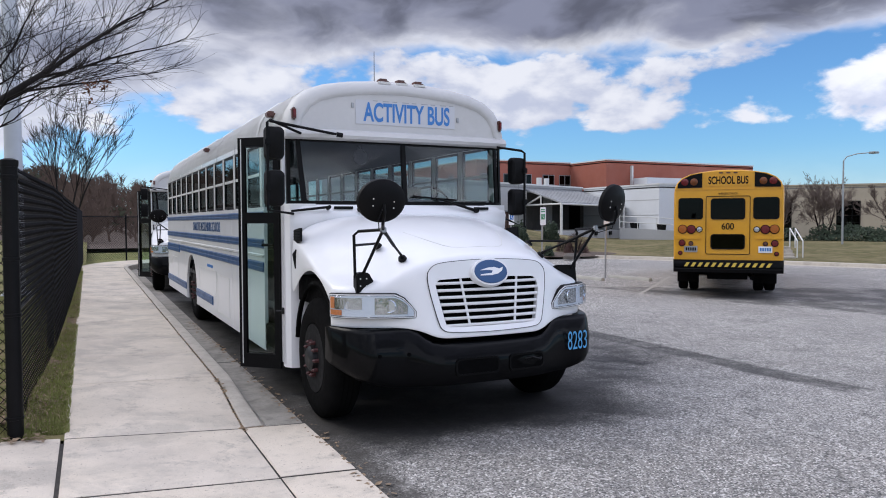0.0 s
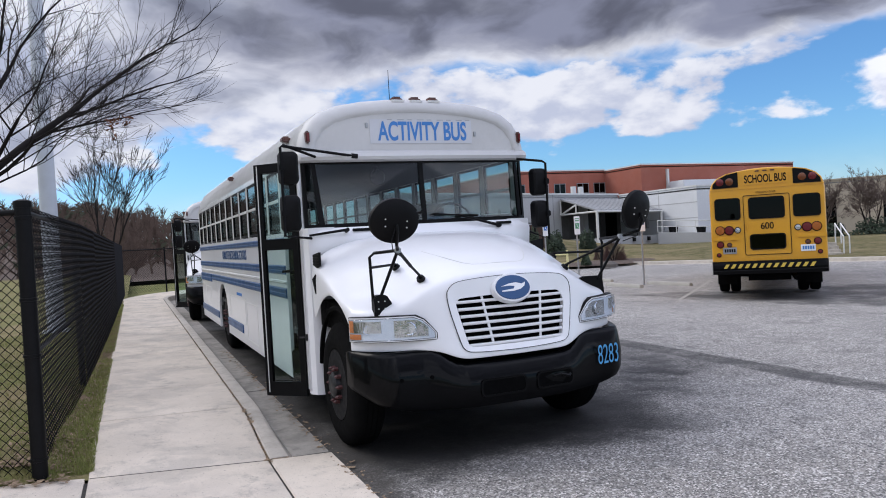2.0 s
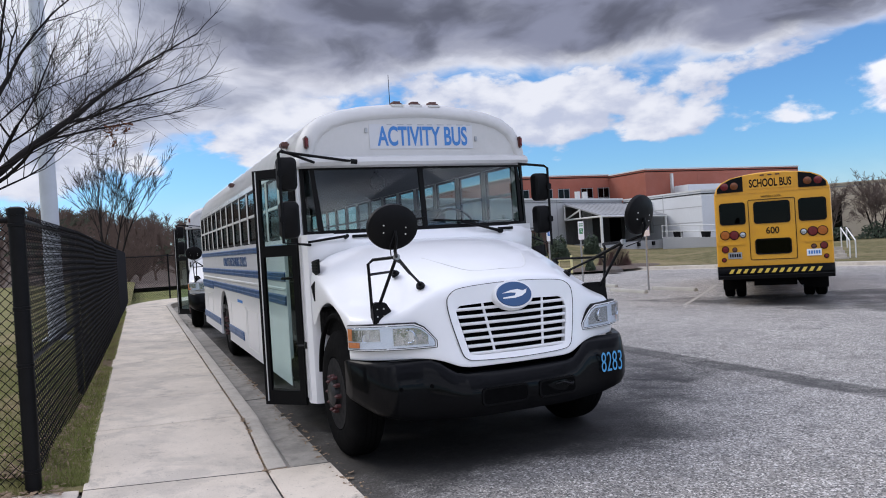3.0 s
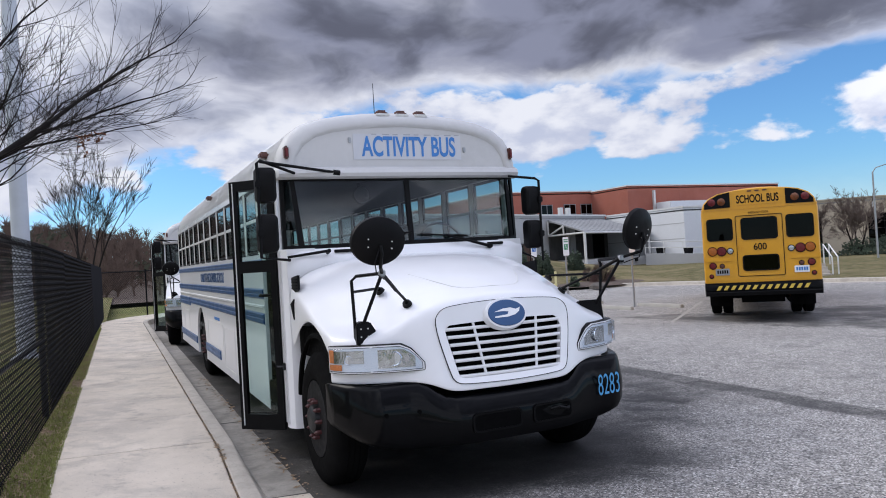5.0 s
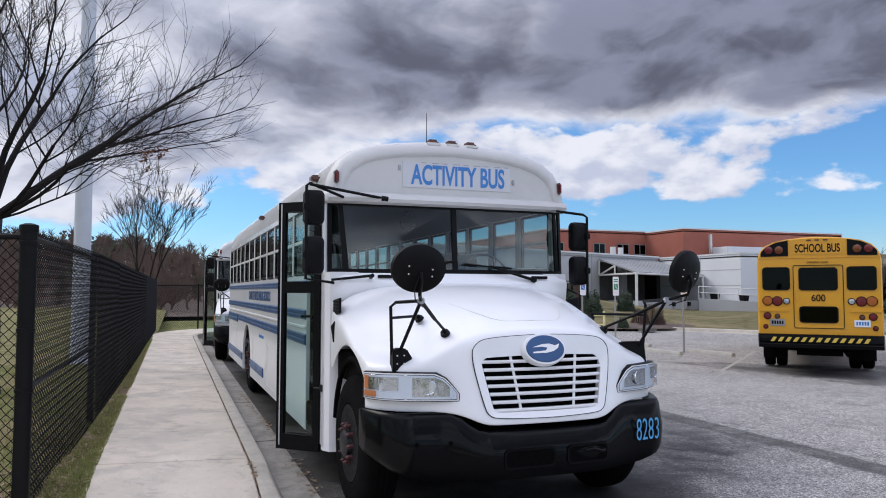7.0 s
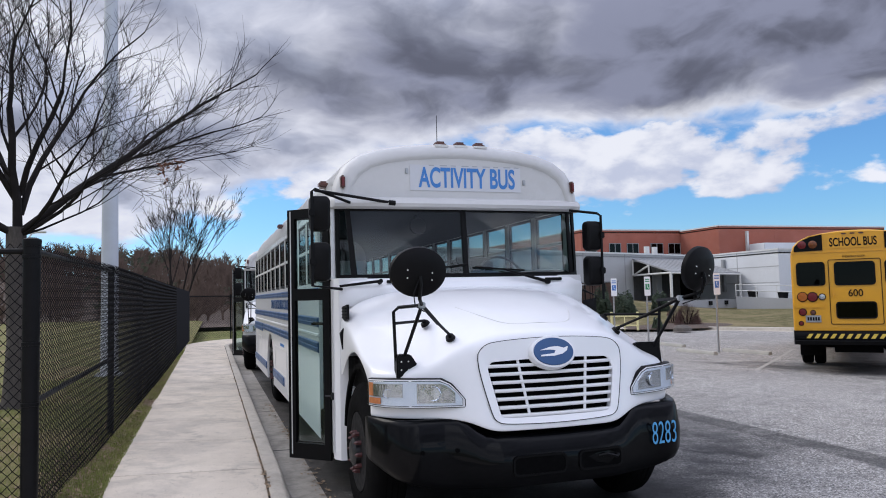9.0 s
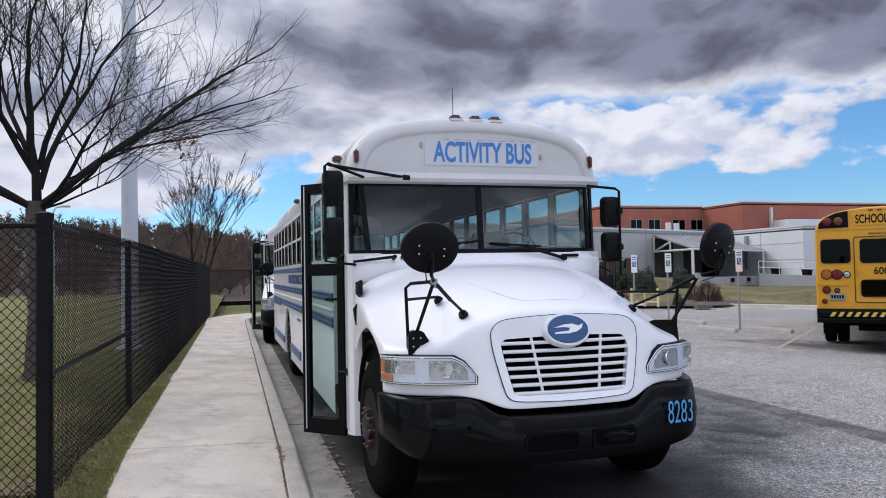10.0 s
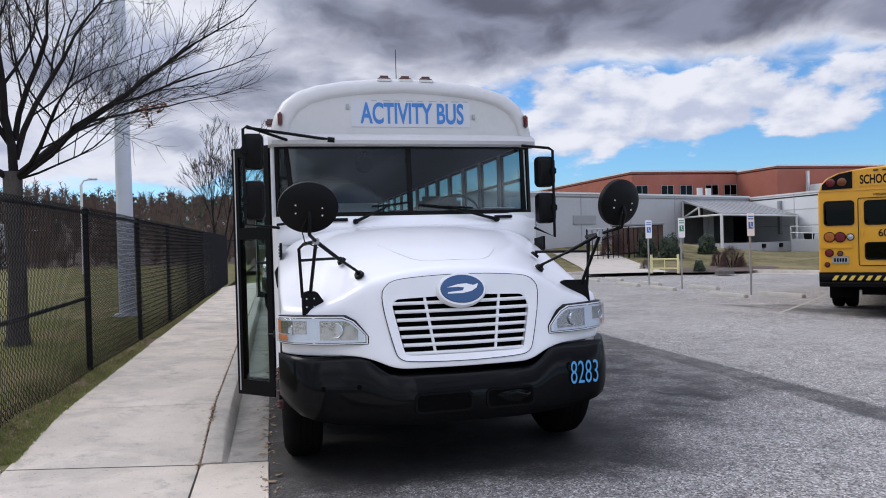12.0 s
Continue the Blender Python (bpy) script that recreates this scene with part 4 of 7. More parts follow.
    tube(bm, [c + u * 0.23 * math.cos(a) + v * 0.23 * math.sin(a) for a in (2 * math.pi * k / 24 for k in range(25))], 0.014, 6)
    rod(bm, c, c + Vector((0, -0.35, -0.3)), 0.025)
    rod(bm, c - u * 0.22, c + u * 0.22, 0.012)
    part("steering_wheel", bm, M_BLACK, b)
    bm = nb()
    box(bm, 0.38, 0.86, 1.75, 2.2, 1.2, 1.36, 0.04)
    box(bm, 0.38, 0.86, 2.14, 2.28, 1.34, 2.1, 0.05)
    part("driver_seat", bm, M_SEAT, b)
    bm = nb()
    lathe(bm, [(0.075, -0.012), (0.08, 0.0), (0.075, 0.012)], 20, "y", at=(-0.36, 1.02, 2.33))
    rod(bm, (-0.36, 1.03, 2.30), (-0.36, 1.06, 2.44), 0.02)
    part("dash_fan", bm, M_BLACK, b)
    part("paper", boxm(0.75, 1.05, 0.92, 1.1, 1.90, 1.905), M_SIGNW, b)

    # windshield
    ws = part("windshield", frame_ring(nb(), [(-1.17, 0.80, 1.835), (-1.06, 0.735, 1.835), (0, 0.70, 1.835), (1.06, 0.735, 1.835), (1.17, 0.80, 1.835), (1.17, 0.83, 2.485), (1.06, 0.78, 2.485), (0, 0.755, 2.485), (-1.06, 0.78, 2.485), (-1.17, 0.83, 2.485)],
                                              [(-1.14, 0.785, 1.875), (-1.04, 0.735, 1.875), (0, 0.70, 1.875), (1.04, 0.735, 1.875), (1.14, 0.785, 1.875), (1.14, 0.815, 2.44), (1.04, 0.78, 2.44), (0, 0.755, 2.44), (-1.04, 0.78, 2.44), (-1.14, 0.815, 2.44)], (0, 0.04, 0)), M_BLACK, b, "two-piece flat windshield in a black rubber gasket")
    bm = nb()
    prism(bm, [(-0.022, 0.695, 1.87), (0.022, 0.695, 1.87), (0.022, 0.75, 2.445), (-0.022, 0.75, 2.445)], (0, 0.04, 0))
    part("mullion", bm, M_BLACK, ws)
    for s in (-1, 1):
        bm = nb()
        prism(bm, [(s * 1.0, 0.725, 1.87), (s * 1.05, 0.728, 1.87), (s * 1.09, 0.785, 2.445), (s * 1.05, 0.778, 2.445)] if s < 0 else [(s * 1.06, 0.728, 1.87), (s * 1.10, 0.735, 1.87), (s * 1.10, 0.79, 2.445), (s * 1.07, 0.785, 2.445)], (0, 0.03, 0))
        part("pillar_trim", bm, M_BLACK, ws)
        bm = nb()
        prism(bm, [(s * 0.02, 0.712, 1.87), (s * 1.05, 0.745, 1.87), (s * 1.06, 0.79, 2.445), (s * 0.02, 0.768, 2.445)], (0, 0.005, 0))
        p = part("pane", bm, M_WIND, ws)
        p.visible_shadow = False
        bm = nb()
        prism(bm, [(s * 1.055, 0.75, 1.87), (s * 1.15, 0.80, 1.87), (s * 1.15, 0.83, 2.445), (s * 1.065, 0.795, 2.445)], (0, 0.005, 0))
        p = part("pane", bm, M_WIND, ws)
        p.visible_shadow = False
    # cowl
    bm = nb()
    loft(bm, [[(x, y + c, z) for y, z in ((0.84, 1.60), (0.66, 1.60), (0.64, 1.745), (0.665, 1.79), (0.70, 1.838), (0.84, 1.838))] for x, c in ((-1.17, 0.06), (-1.05, 0.012), (0, 0.0), (1.05, 0.012), (1.17, 0.06))], closed=True, caps=True)
    part("cowl", bm, M_WHITE, b)
    for x, w in ((-0.66, 0.19), (0.85, 0.17), (-1.02, 0.0)):
        if w:
            part("cowl_vent", boxm(x - w / 2, x + w / 2, 0.655, 0.675, 1.795, 1.822, 0.004), M_BLACK, b)
    for x0, z0, x1, z1 in ((-0.50, 1.79, 0.0, 1.955), (0.78, 1.785, 0.08, 1.93)):
        bm = nb()
        tube(bm, [(x0, 0.645, z0), (x0 + (x1 - x0) * 0.5, 0.66, z0 + (z1 - z0) * 0.66), (x0 + (x1 - x0) * 0.62, 0.675, z1 - 0.02)], [0.016, 0.011, 0.008], 6)
        rod(bm, (x0, 0.69, z0), (x0, 0.625, z0), 0.025)
        wp = part("wiper", bm, M_BLACK, b)
        bm = nb()
        tube(bm, [(x0 + (x1 - x0) * 0.3, 0.69, z1 - 0.035), (x0 + (x1 - x0) * 0.7, 0.685, z1 - 0.02), (x1, 0.69, z1)], 0.009, 6)
        part("blade", bm, M_BLACK, wp)
    bm = nb()
    rod(bm, (-1.17, 0.66, 1.775), (-0.80, 0.62, 1.815), 0.011, 0.013)
    rod(bm, (-0.82, 0.66, 1.80), (-0.82, 0.60, 1.815), 0.018)
    part("mirror_stay", bm, M_BLACK, b)
    # hood: columns of points that run forward over the top and down the nose
    PROF = [(0.66, [(0, 1.755), (0.35, 1.75), (0.7, 1.725), (0.9, 1.685), (1.02, 1.64), (1.09, 1.59), (1.17, 1.50)]), (0.2, [(0, 1.73), (0.35, 1.72), (0.7, 1.665), (0.86, 1.605), (0.98, 1.535), (1.08, 1.465), (1.17, 1.38)]),
            (-0.2, [(0, 1.65), (0.35, 1.637), (0.65, 1.575), (0.83, 1.49), (0.95, 1.39), (1.06, 1.315), (1.17, 1.25)]), (-0.5, [(0, 1.565), (0.35, 1.548), (0.6, 1.485), (0.76, 1.39), (0.9, 1.28), (1.04, 1.22), (1.17, 1.175)]),
            (-0.75, [(0, 1.48), (0.3, 1.462), (0.55, 1.41), (0.7, 1.325), (0.85, 1.215), (1.0, 1.165), (1.17, 1.135)]), (-0.95, [(0, 1.41), (0.3, 1.395), (0.5, 1.355), (0.62, 1.295), (0.75, 1.20), (0.9, 1.15), (1.17, 1.13)])]

    def lerp_list(pts, v):
        for (p0, q0), (p1, q1) in zip(pts, pts[1:]):
            if v <= p1:
                f = (v - p0) / (p1 - p0)
                return q0 + (q1 - q0) * max(0.0, f)
        return pts[-1][1]

    def hood_z(x, ly):
        x = abs(x)
        for (l0, p0), (l1, p1) in zip(PROF, PROF[1:]):
            if ly >= l1:
                f = min(1.0, max(0.0, (l0 - ly) / (l0 - l1)))
                return lerp_list(p0, x) * (1 - f) + lerp_list(p1, x) * f
        return lerp_list(PROF[-1][1], x)

    NOSE = [(0.0, -0.955), (0.3, -0.94), (0.53, -0.915), (0.605, -0.90), (0.70, -0.885), (0.835, -0.85), (0.965, -0.795), (1.075, -0.715), (1.145, -0.61), (1.17, -0.55)]

    def front(x):
        return lerp_list(NOSE, abs(x))

    def arch(ly):
        return max(0.86 if ly < 0 else 0.95, 0.52 + math.sqrt(max(0.0, 0.735 ** 2 - (ly - 0.04) ** 2)))

    def nose(x, z, d=0.0):
        return (x, front(x) - max(0.0, 1.36 - z) * 0.16 * (1 - smooth01((abs(x) - 0.5) / 0.35)) + d, z)

    half_x = [0.0, 0.18, 0.34, 0.475, 0.59, 0.72, 0.83, 0.94, 1.03, 1.10, 1.15, 1.17]
    cols = []
    for x in [-v for v in half_x[:0:-1]] + half_x:
        f, ax_ = front(x), abs(x)
        col = []
        for k in range(9):
            ly = 0.66 + (f + 0.10 - 0.66) * (k / 8) ** 0.9
            col.append((x, ly, hood_z(x, ly)))
        ze = hood_z(x, f + 0.10)
        low_z = 0.765 + 0.09 * smooth01((ax_ - 0.46) / 0.2)
        mid = 1.225 if ax_ < 0.57 else max(ze - 0.10, 1.0)
        col += [(x, f + 0.035, ze - 0.022), (x, f + 0.004, ze - 0.065)]
        zs_ = [mid, 0.5 * (mid + 0.85), 0.855, low_z]
        if ax_ > 0.57:
            zs_ = [ze - 0.065 + (low_z - ze + 0.065) * q for q in (0.3, 0.6, 0.85, 1.0)]
        col += [nose(x, z) for z in zs_]
        cols.append(col)
    for s in (-1, 1):
        edge = cols[0] if s < 0 else cols[-1]
        for q in (0.45, 1.0):
            side_col = []
            for k, (x, ly, z) in enumerate(edge):
                zb_ = min(z, arch(ly)) if k < 10 else z
                side_col.append((s * (1.183 - 0.01 * q), ly + (0.0 if k < 10 else 0.02 + 0.015 * q), z * (1 - q) + zb_ * q - (0.02 if q < 1 and k < 9 else 0)))
            if s < 0:
                cols.insert(0, side_col)
            else:
                cols.append(side_col)
    bm = nb()
    grid_v = [[bm.verts.new(p) for p in col] for col in cols]
    for ca, cb in zip(grid_v, grid_v[1:]):
        for k in range(len(ca) - 1):
            if k in (11, 12) and max(abs(ca[k].co.x), abs(cb[k].co.x)) < 0.48:
                continue
            bm.faces.new((ca[k], ca[k + 1], cb[k + 1], cb[k]))
    hood = part("hood", bm, M_WHITE, b, "glossy white moulded bonnet with flared wings", smooth=75)
    sol = hood.modifiers.new("thick", "SOLIDIFY")
    sol.thickness, sol.offset = 0.014, -1.0
    sub = hood.modifiers.new("round", "SUBSURF")
    sub.levels = sub.render_levels = 2
    # wheel opening lips and dark wells
    for s in (-1, 1):
        bm = nb()
        box(bm, s * 0.55, s * 1.10, -0.55, 0.68, 0.95, 1.18)
        box(bm, s * 0.45, s * 0.60, -0.55, 0.68, 0.35, 1.3)
        part("wheel_well", bm, M_VOID, b)
        bm = nb()
        pts = [(s * 1.13, 0.63 * math.cos(a), 0.52 + 0.63 * math.sin(a)) for a in (radians(8 + 7 * k) for k in range(20))]
        tube(bm, pts, 0.022, 6)
        part("wheel_well_lip", bm, M_VOID, b)
        # side vent
        vx = s * 1.135
        bm = nb()
        prism(bm, [(vx, 0.42, 1.50), (vx, 0.64, 1.45), (vx, 0.64, 1.60), (vx, 0.42, 1.62)], (s * 0.02, 0, 0))
        vent = part("side_vent", bm, M_BLACK, b, "black louvred vent in the wing")
        for k in range(4):
            part("louvre", boxm(vx + s * 0.018, vx + s * 0.028, 0.44, 0.62, 1.505 + 0.026 * k, 1.515 + 0.026 * k), M_RIM, vent)
        bm = nb()
        tube(bm, [(s * 1.165, 0.50, 1.42), (s * 1.18, 0.52, 1.38), (s * 1.175, 0.50, 1.25)], [0.012, 0.022, 0.01], 6)
        part("hood_latch", bm, M_BLACK, b)
    # crease on the hood's nose
    bm = nb()
    tube(bm, [(x, ly, hood_z(x, ly) - 0.002) for x, ly in ((-0.46, -0.30), (-0.36, -0.56), (-0.28, -0.70), (-0.22, -0.755), (-0.15, -0.775), (0.0, -0.785), (0.15, -0.775), (0.22, -0.755), (0.28, -0.70), (0.36, -0.56), (0.46, -0.30))], 0.0035, 4)
    part("hood_crease", bm, M_STEELW, hood)

    # grille surround with an opening
    outer2 = [(-0.66, 1.24), (-0.60, 1.325), (-0.48, 1.355), (0, 1.375), (0.48, 1.355), (0.60, 1.325), (0.66, 1.24), (0.565, 0.885), (0.53, 0.835), (0.46, 0.815), (0, 0.805), (-0.46, 0.815), (-0.53, 0.835), (-0.565, 0.885)]
    inner2 = [(-0.525, 1.18), (-0.515, 1.21), (-0.49, 1.22), (0, 1.235), (0.49, 1.22), (0.515, 1.21), (0.525, 1.18), (0.455, 0.885), (0.44, 0.86), (0.41, 0.85), (0, 0.845), (-0.41, 0.85), (-0.44, 0.86), (-0.455, 0.885)]
    outer2 = [(x * 0.84 + 0.012, z) for x, z in outer2]
    inner2 = [(x * 0.915 + 0.012, z) for x, z in inner2]
    for _ in range(2):
        outer2 = [q for p0, p1 in zip(outer2, outer2[1:] + outer2[:1]) for q in ((p0[0] * 0.75 + p1[0] * 0.25, p0[1] * 0.75 + p1[1] * 0.25), (p0[0] * 0.25 + p1[0] * 0.75, p0[1] * 0.25 + p1[1] * 0.75))]
        inner2 = [q for p0, p1 in zip(inner2, inner2[1:] + inner2[:1]) for q in ((p0[0] * 0.8 + p1[0] * 0.2, p0[1] * 0.8 + p1[1] * 0.2), (p0[0] * 0.2 + p1[0] * 0.8, p0[1] * 0.2 + p1[1] * 0.8))]
    bm = frame_ring(nb(), [nose(*p, -0.006) for p in outer2], [nose(*p, 0.004) for p in inner2], (0, 0.05, 0))
    gs = part("grille_surround", bm, M_WHITE, b, "white grille surround with a dark outline", smooth=50)
    bm = nb()
    ol = [nose(x * 1.008, 1.07 + (z - 1.07) * 1.01, -0.004) for x, z in outer2]
    tube(bm, ol + [ol[0]], 0.003, 4)
    part("outline_gap", bm, M_BLACK, gs)
    bm = nb()
    prism(bm, [nose(*p, 0.10) for p in [(x * 1.03, z) for x, z in inner2]], (0, 0.05, 0))
    part("radiator_screen", bm, M_VOID, gs)
    for k in range(7):
        z = 0.862 + 0.0545 * k
        hw = 0.402 + (z - 0.85) * 0.215
        bm = nb()
        loft(bm, [[(x, nose(x, z)[1] + dy, z + dz_) for dy, dz_ in ((0.010, -0.011), (0.004, -0.004), (0.004, 0.006), (0.010, 0.011), (0.05, 0.009), (0.05, -0.010))] for x in [0.012 + hw * (i / 6 - 1) for i in range(13)]], closed=True, caps=True)
        part("grille_bar", bm, M_WHITE, gs)
    for x0, x1 in ((-0.195, -0.25), (0.215, 0.27)):
        bm = nb()
        tube(bm, [nose(x0, 0.85, 0.015), nose((x0 + x1) / 2, 1.04, 0.015), nose(x1, 1.23, 0.015)], 0.010, 6)
        part("grille_upright", bm, M_WHITE, gs)
    # oval badge, a plain pale shape on blue
    bc = nose(0, 1.275, -0.03)
    bm = nb()
    lathe(bm, [(1.0, 0.055), (1.0, 0.02), (0.94, 0.0), (0.0, -0.003)], 40, "y")
    bmesh.ops.transform(bm, matrix=Matrix.Translation(bc) @ pose(0, 0, 0, -18) @ Matrix.Diagonal((0.172, 1, 0.118, 1)), verts=bm.verts)
    bd = part("badge", bm, M_WHITE, b, "oval blue and white badge above the grille")
    bm = nb()
    lathe(bm, [(1.0, 0.0), (0.97, -0.006), (0.0, -0.008)], 40, "y")
    bmesh.ops.transform(bm, matrix=Matrix.Translation(Vector(bc) + Vector((0, -0.002, 0))) @ pose(0, 0, 0, -18) @ Matrix.Diagonal((0.150, 1, 0.097, 1)), verts=bm.verts)
    part("badge_face", bm, M_BLUE, bd)
    bm = nb()
    prism(bm, [(-0.105, 0, 0.012), (-0.03, 0, 0.032), (0.03, 0, 0.036), (0.075, 0, 0.022), (0.11, 0, 0.034), (0.098, 0, 0.004), (0.06, 0, -0.018), (0.0, 0, -0.03), (-0.105, 0, -0.03), (-0.10, 0, -0.02), (0.0, 0, -0.012), (0.012, 0, 0.008), (-0.03, 0, 0.014)], (0, -0.003, 0))
    bmesh.ops.transform(bm, matrix=Matrix.Translation(Vector(bc) + Vector((0, -0.009, 0))) @ pose(0, 0, 0, -18), verts=bm.verts)
    part("badge_mark", bm, M_WHITE, bd)

    # headlights
    path = [(1.176, -0.535), (1.148, -0.62), (1.08, -0.725), (0.968, -0.805), (0.838, -0.862), (0.705, -0.90), (0.615, -0.92)]

    def along(u):
        u = max(0.0, min(0.9999, u)) * (len(path) - 1)
        i = int(u)
        f = u - i
        return (path[i][0] * (1 - f) + path[i + 1][0] * f, path[i][1] * (1 - f) + path[i + 1][1] * f)

    def lamp_plate(s, u0, u1, zlo, zhi, proud, back, cut=True):
        bm_ = nb()
        rr = []
        for i in range(13):
            u = u0 + (u1 - u0) * i / 12
            x, y = along(u)
            top = zhi(u) if callable(zhi) else zhi
            bot = zlo(u) if callable(zlo) else zlo
            n_ = Vector((0.75, -0.66)) if u < 0.5 else Vector((0.45, -0.9))
            rr.append([(s * (x + n_.x * o), y + n_.y * o, z) for o, z in ((back, bot), (proud, bot + 0.004), (proud, top - 0.004), (back, top))])
        return loft(bm_, rr, closed=True, caps=True)

    def ztop(u):
        return 1.105 + 0.008 * math.sin(u * 3) - 0.135 * max(0.0, (u - 0.76) / 0.24) ** 1.15

    for s in (-1, 1):
        hl = part("headlight", lamp_plate(s, -0.0, 1.0, 0.928, lambda u: ztop(u) + 0.017, 0.024, -0.06), M_BLACK, b, "clear wraparound headlight with an amber indicator")
        part("lip", lamp_plate(s, 0.012, 0.988, 0.933, lambda u: ztop(u) + 0.011, 0.027, 0.0), M_WHITE, hl)
        part("gasket", lamp_plate(s, 0.026, 0.972, 0.940, lambda u: ztop(u) + 0.003, 0.029, 0.0), M_BLACK, hl)
        part("bezel", lamp_plate(s, 0.034, 0.964, 0.944, lambda u: ztop(u) - 0.001, 0.031, 0.0), M_BEZEL, hl)
        part("amber_indicator", lamp_plate(s, 0.04, 0.24, 0.952, 0.998, 0.038, 0.01), M_AMBER, hl)
        part("amber_indicator", lamp_plate(s, 0.04, 0.13, 1.002, 1.098, 0.038, 0.01), M_AMBER, hl)
        part("reflector_bowl", lamp_plate(s, 0.14, 0.46, 1.000, lambda u: ztop(u) - 0.016, 0.036, 0.01), M_CLEAR, hl)
        part("reflector_bowl", lamp_plate(s, 0.56, 0.88, 0.962, lambda u: ztop(u) - 0.016, 0.036, 0.01), M_CLEAR, hl)
        for u, r in ((0.70, 0.050), (0.31, 0.032)):
            x, y = along(u)
            n_ = Vector((s * 0.55, -0.83, 0.0)).normalized()
            bm = nb()
            lathe(bm, [(r, 0.0), (r * 0.93, -0.006), (r * 0.6, 0.012), (0.014, 0.022), (0.014, 0.004), (0.0, 0.0)], 20, "y")
            turn = Vector((0, -1, 0)).rotation_difference(n_).to_matrix().to_4x4()
            bmesh.ops.transform(bm, matrix=Matrix.Translation(Vector((s * x, y, 1.028)) + n_ * 0.038) @ turn, verts=bm.verts)
            part("bulb", bm, M_CHROME, hl)
        p = part("lens", lamp_plate(s, 0.034, 0.964, 0.945, lambda u: ztop(u) - 0.002, 0.056, 0.052), M_LENS, hl)
        p.visible_shadow = False

    # bumper
    def top_z(x):
        return 0.735 + 0.125 * smooth01((abs(x) - 0.47) / 0.22)

    def bump_y(x):
        a = abs(x)
        return -1.065 + 0.13 * smooth01((a - 0.3) / 0.55) + 0.33 * max(0.0, (a - 0.95) / 0.25) ** 2.2

    def bot_z(x):
        return 0.395 + 0.085 * smooth01((abs(x) - 0.75) / 0.42) + 0.09 * max(0.0, (abs(x) - 1.05) / 0.15) ** 1.6

    bm = nb()
    xs_ = [-1.2, -1.195, -1.17, -1.13, -1.07, -1.0, -0.92, -0.84, -0.76, -0.68, -0.62, -0.56, -0.5, -0.44] + [-0.36 + 0.09 * k for k in range(9)] + [0.44, 0.5, 0.56, 0.62, 0.68, 0.76, 0.84, 0.92, 1.0, 1.07, 1.13, 1.17, 1.195, 1.2]
    rr = []
    for x in xs_:
        y, zt, zb = bump_y(x), top_z(x), bot_z(x)
        rr.append([(x, y + 0.16, zt - 0.02), (x, y + 0.075, zt), (x, y + 0.045, zt - 0.010), (x, y + 0.026, zt - 0.04), (x, y + 0.006, min(zt - 0.05, zt - 0.11 * (zt - zb) / 0.34)), (x, y - 0.012, (zt + zb) / 2), (x, y + 0.004, zb + 0.05), (x, y + 0.03, zb + 0.008), (x, y + 0.07, zb), (x, y + 0.16, zb + 0.02)])
    loft(bm, rr, closed=True, caps=True)
    bp = part("front_bumper", bm, M_BUMPER, b, "glossy black dented steel bumper", smooth=40)
    for x0, x1 in ((-0.34, 0.02), (0.14, 0.46)):
        bm = nb()
        prism(bm, [(x, bump_y(x) - 0.016, z) for x, z in rrect((x0 + x1) / 2, 0.545, x1 - x0, 0.105, 0.03)], (0, 0.02, 0))
        part("tow_slot", bm, M_VOID, bp)
        bm = frame_ring(nb(), [(x, bump_y(x) - 0.018, z) for x, z in rrect((x0 + x1) / 2, 0.545, x1 - x0 + 0.03, 0.135, 0.04)], [(x, bump_y(x) - 0.018, z) for x, z in rrect((x0 + x1) / 2, 0.545, x1 - x0, 0.105, 0.03)], (0, 0.02, 0))
        part("slot_rim", bm, M_BUMPER, bp)
    bm = nb()
    tube(bm, [(0.28, -1.07, 0.56), (0.33, -1.10, 0.575), (0.40, -1.10, 0.555), (0.43, -1.07, 0.56)], 0.012, 6)
    part("tow_hook", bm, M_BLACK, bp)
    for x in (-0.93, -0.70):
        bm = nb()
        lathe(bm, [(0.015, 0.01), (0.015, -0.004), (0.0, -0.004)], 10, "y", at=(x, bump_y(x) - 0.012, 0.66))
        part("bolt_hole", bm, M_VOID, bp)
    for x in (-0.99, 1.0):
        bm = nb()
        box(bm, x - 0.12, x + 0.12, -0.60, -0.50, 0.86, 0.905, 0.01)
        part("bumper_bracket", bm, M_BLACK, bp)
    # under the nose and chassis
    bm = nb()
    box(bm, -0.78, 0.78, -0.86, 0.9, 0.55, 0.98)
    box(bm, -0.45, -0.36, 0.0, LEN - 0.4, 0.55, 0.78)
    box(bm, 0.36, 0.45, 0.0, LEN - 0.4, 0.55, 0.78)
    box(bm, -0.95, 0.95, -0.07, 0.07, 0.44, 0.60)
    box(bm, -0.95, 0.95, 7.0, 7.28, 0.40, 0.66)
    box(bm, -0.8, 0.8, 2.2, 5.5, 0.5, 0.75)
    # two wide boxes added to keep light out from under the bus
    box(bm, -1.08, 1.08, 0.75, 6.5, 0.44, 0.6)
    box(bm, -0.7, 0.7, -0.7, 6.5, 0.36, 0.5)
    part("chassis", bm, M_VOID, b)
    for x, y, s, d in ((-1.165, 0.0, -1, False), (1.165, 0.0, 1, False), (-1.16, 7.14, -1, True), (1.16, 7.14, 1, True)):
        wheel(b, x, y, s, d)

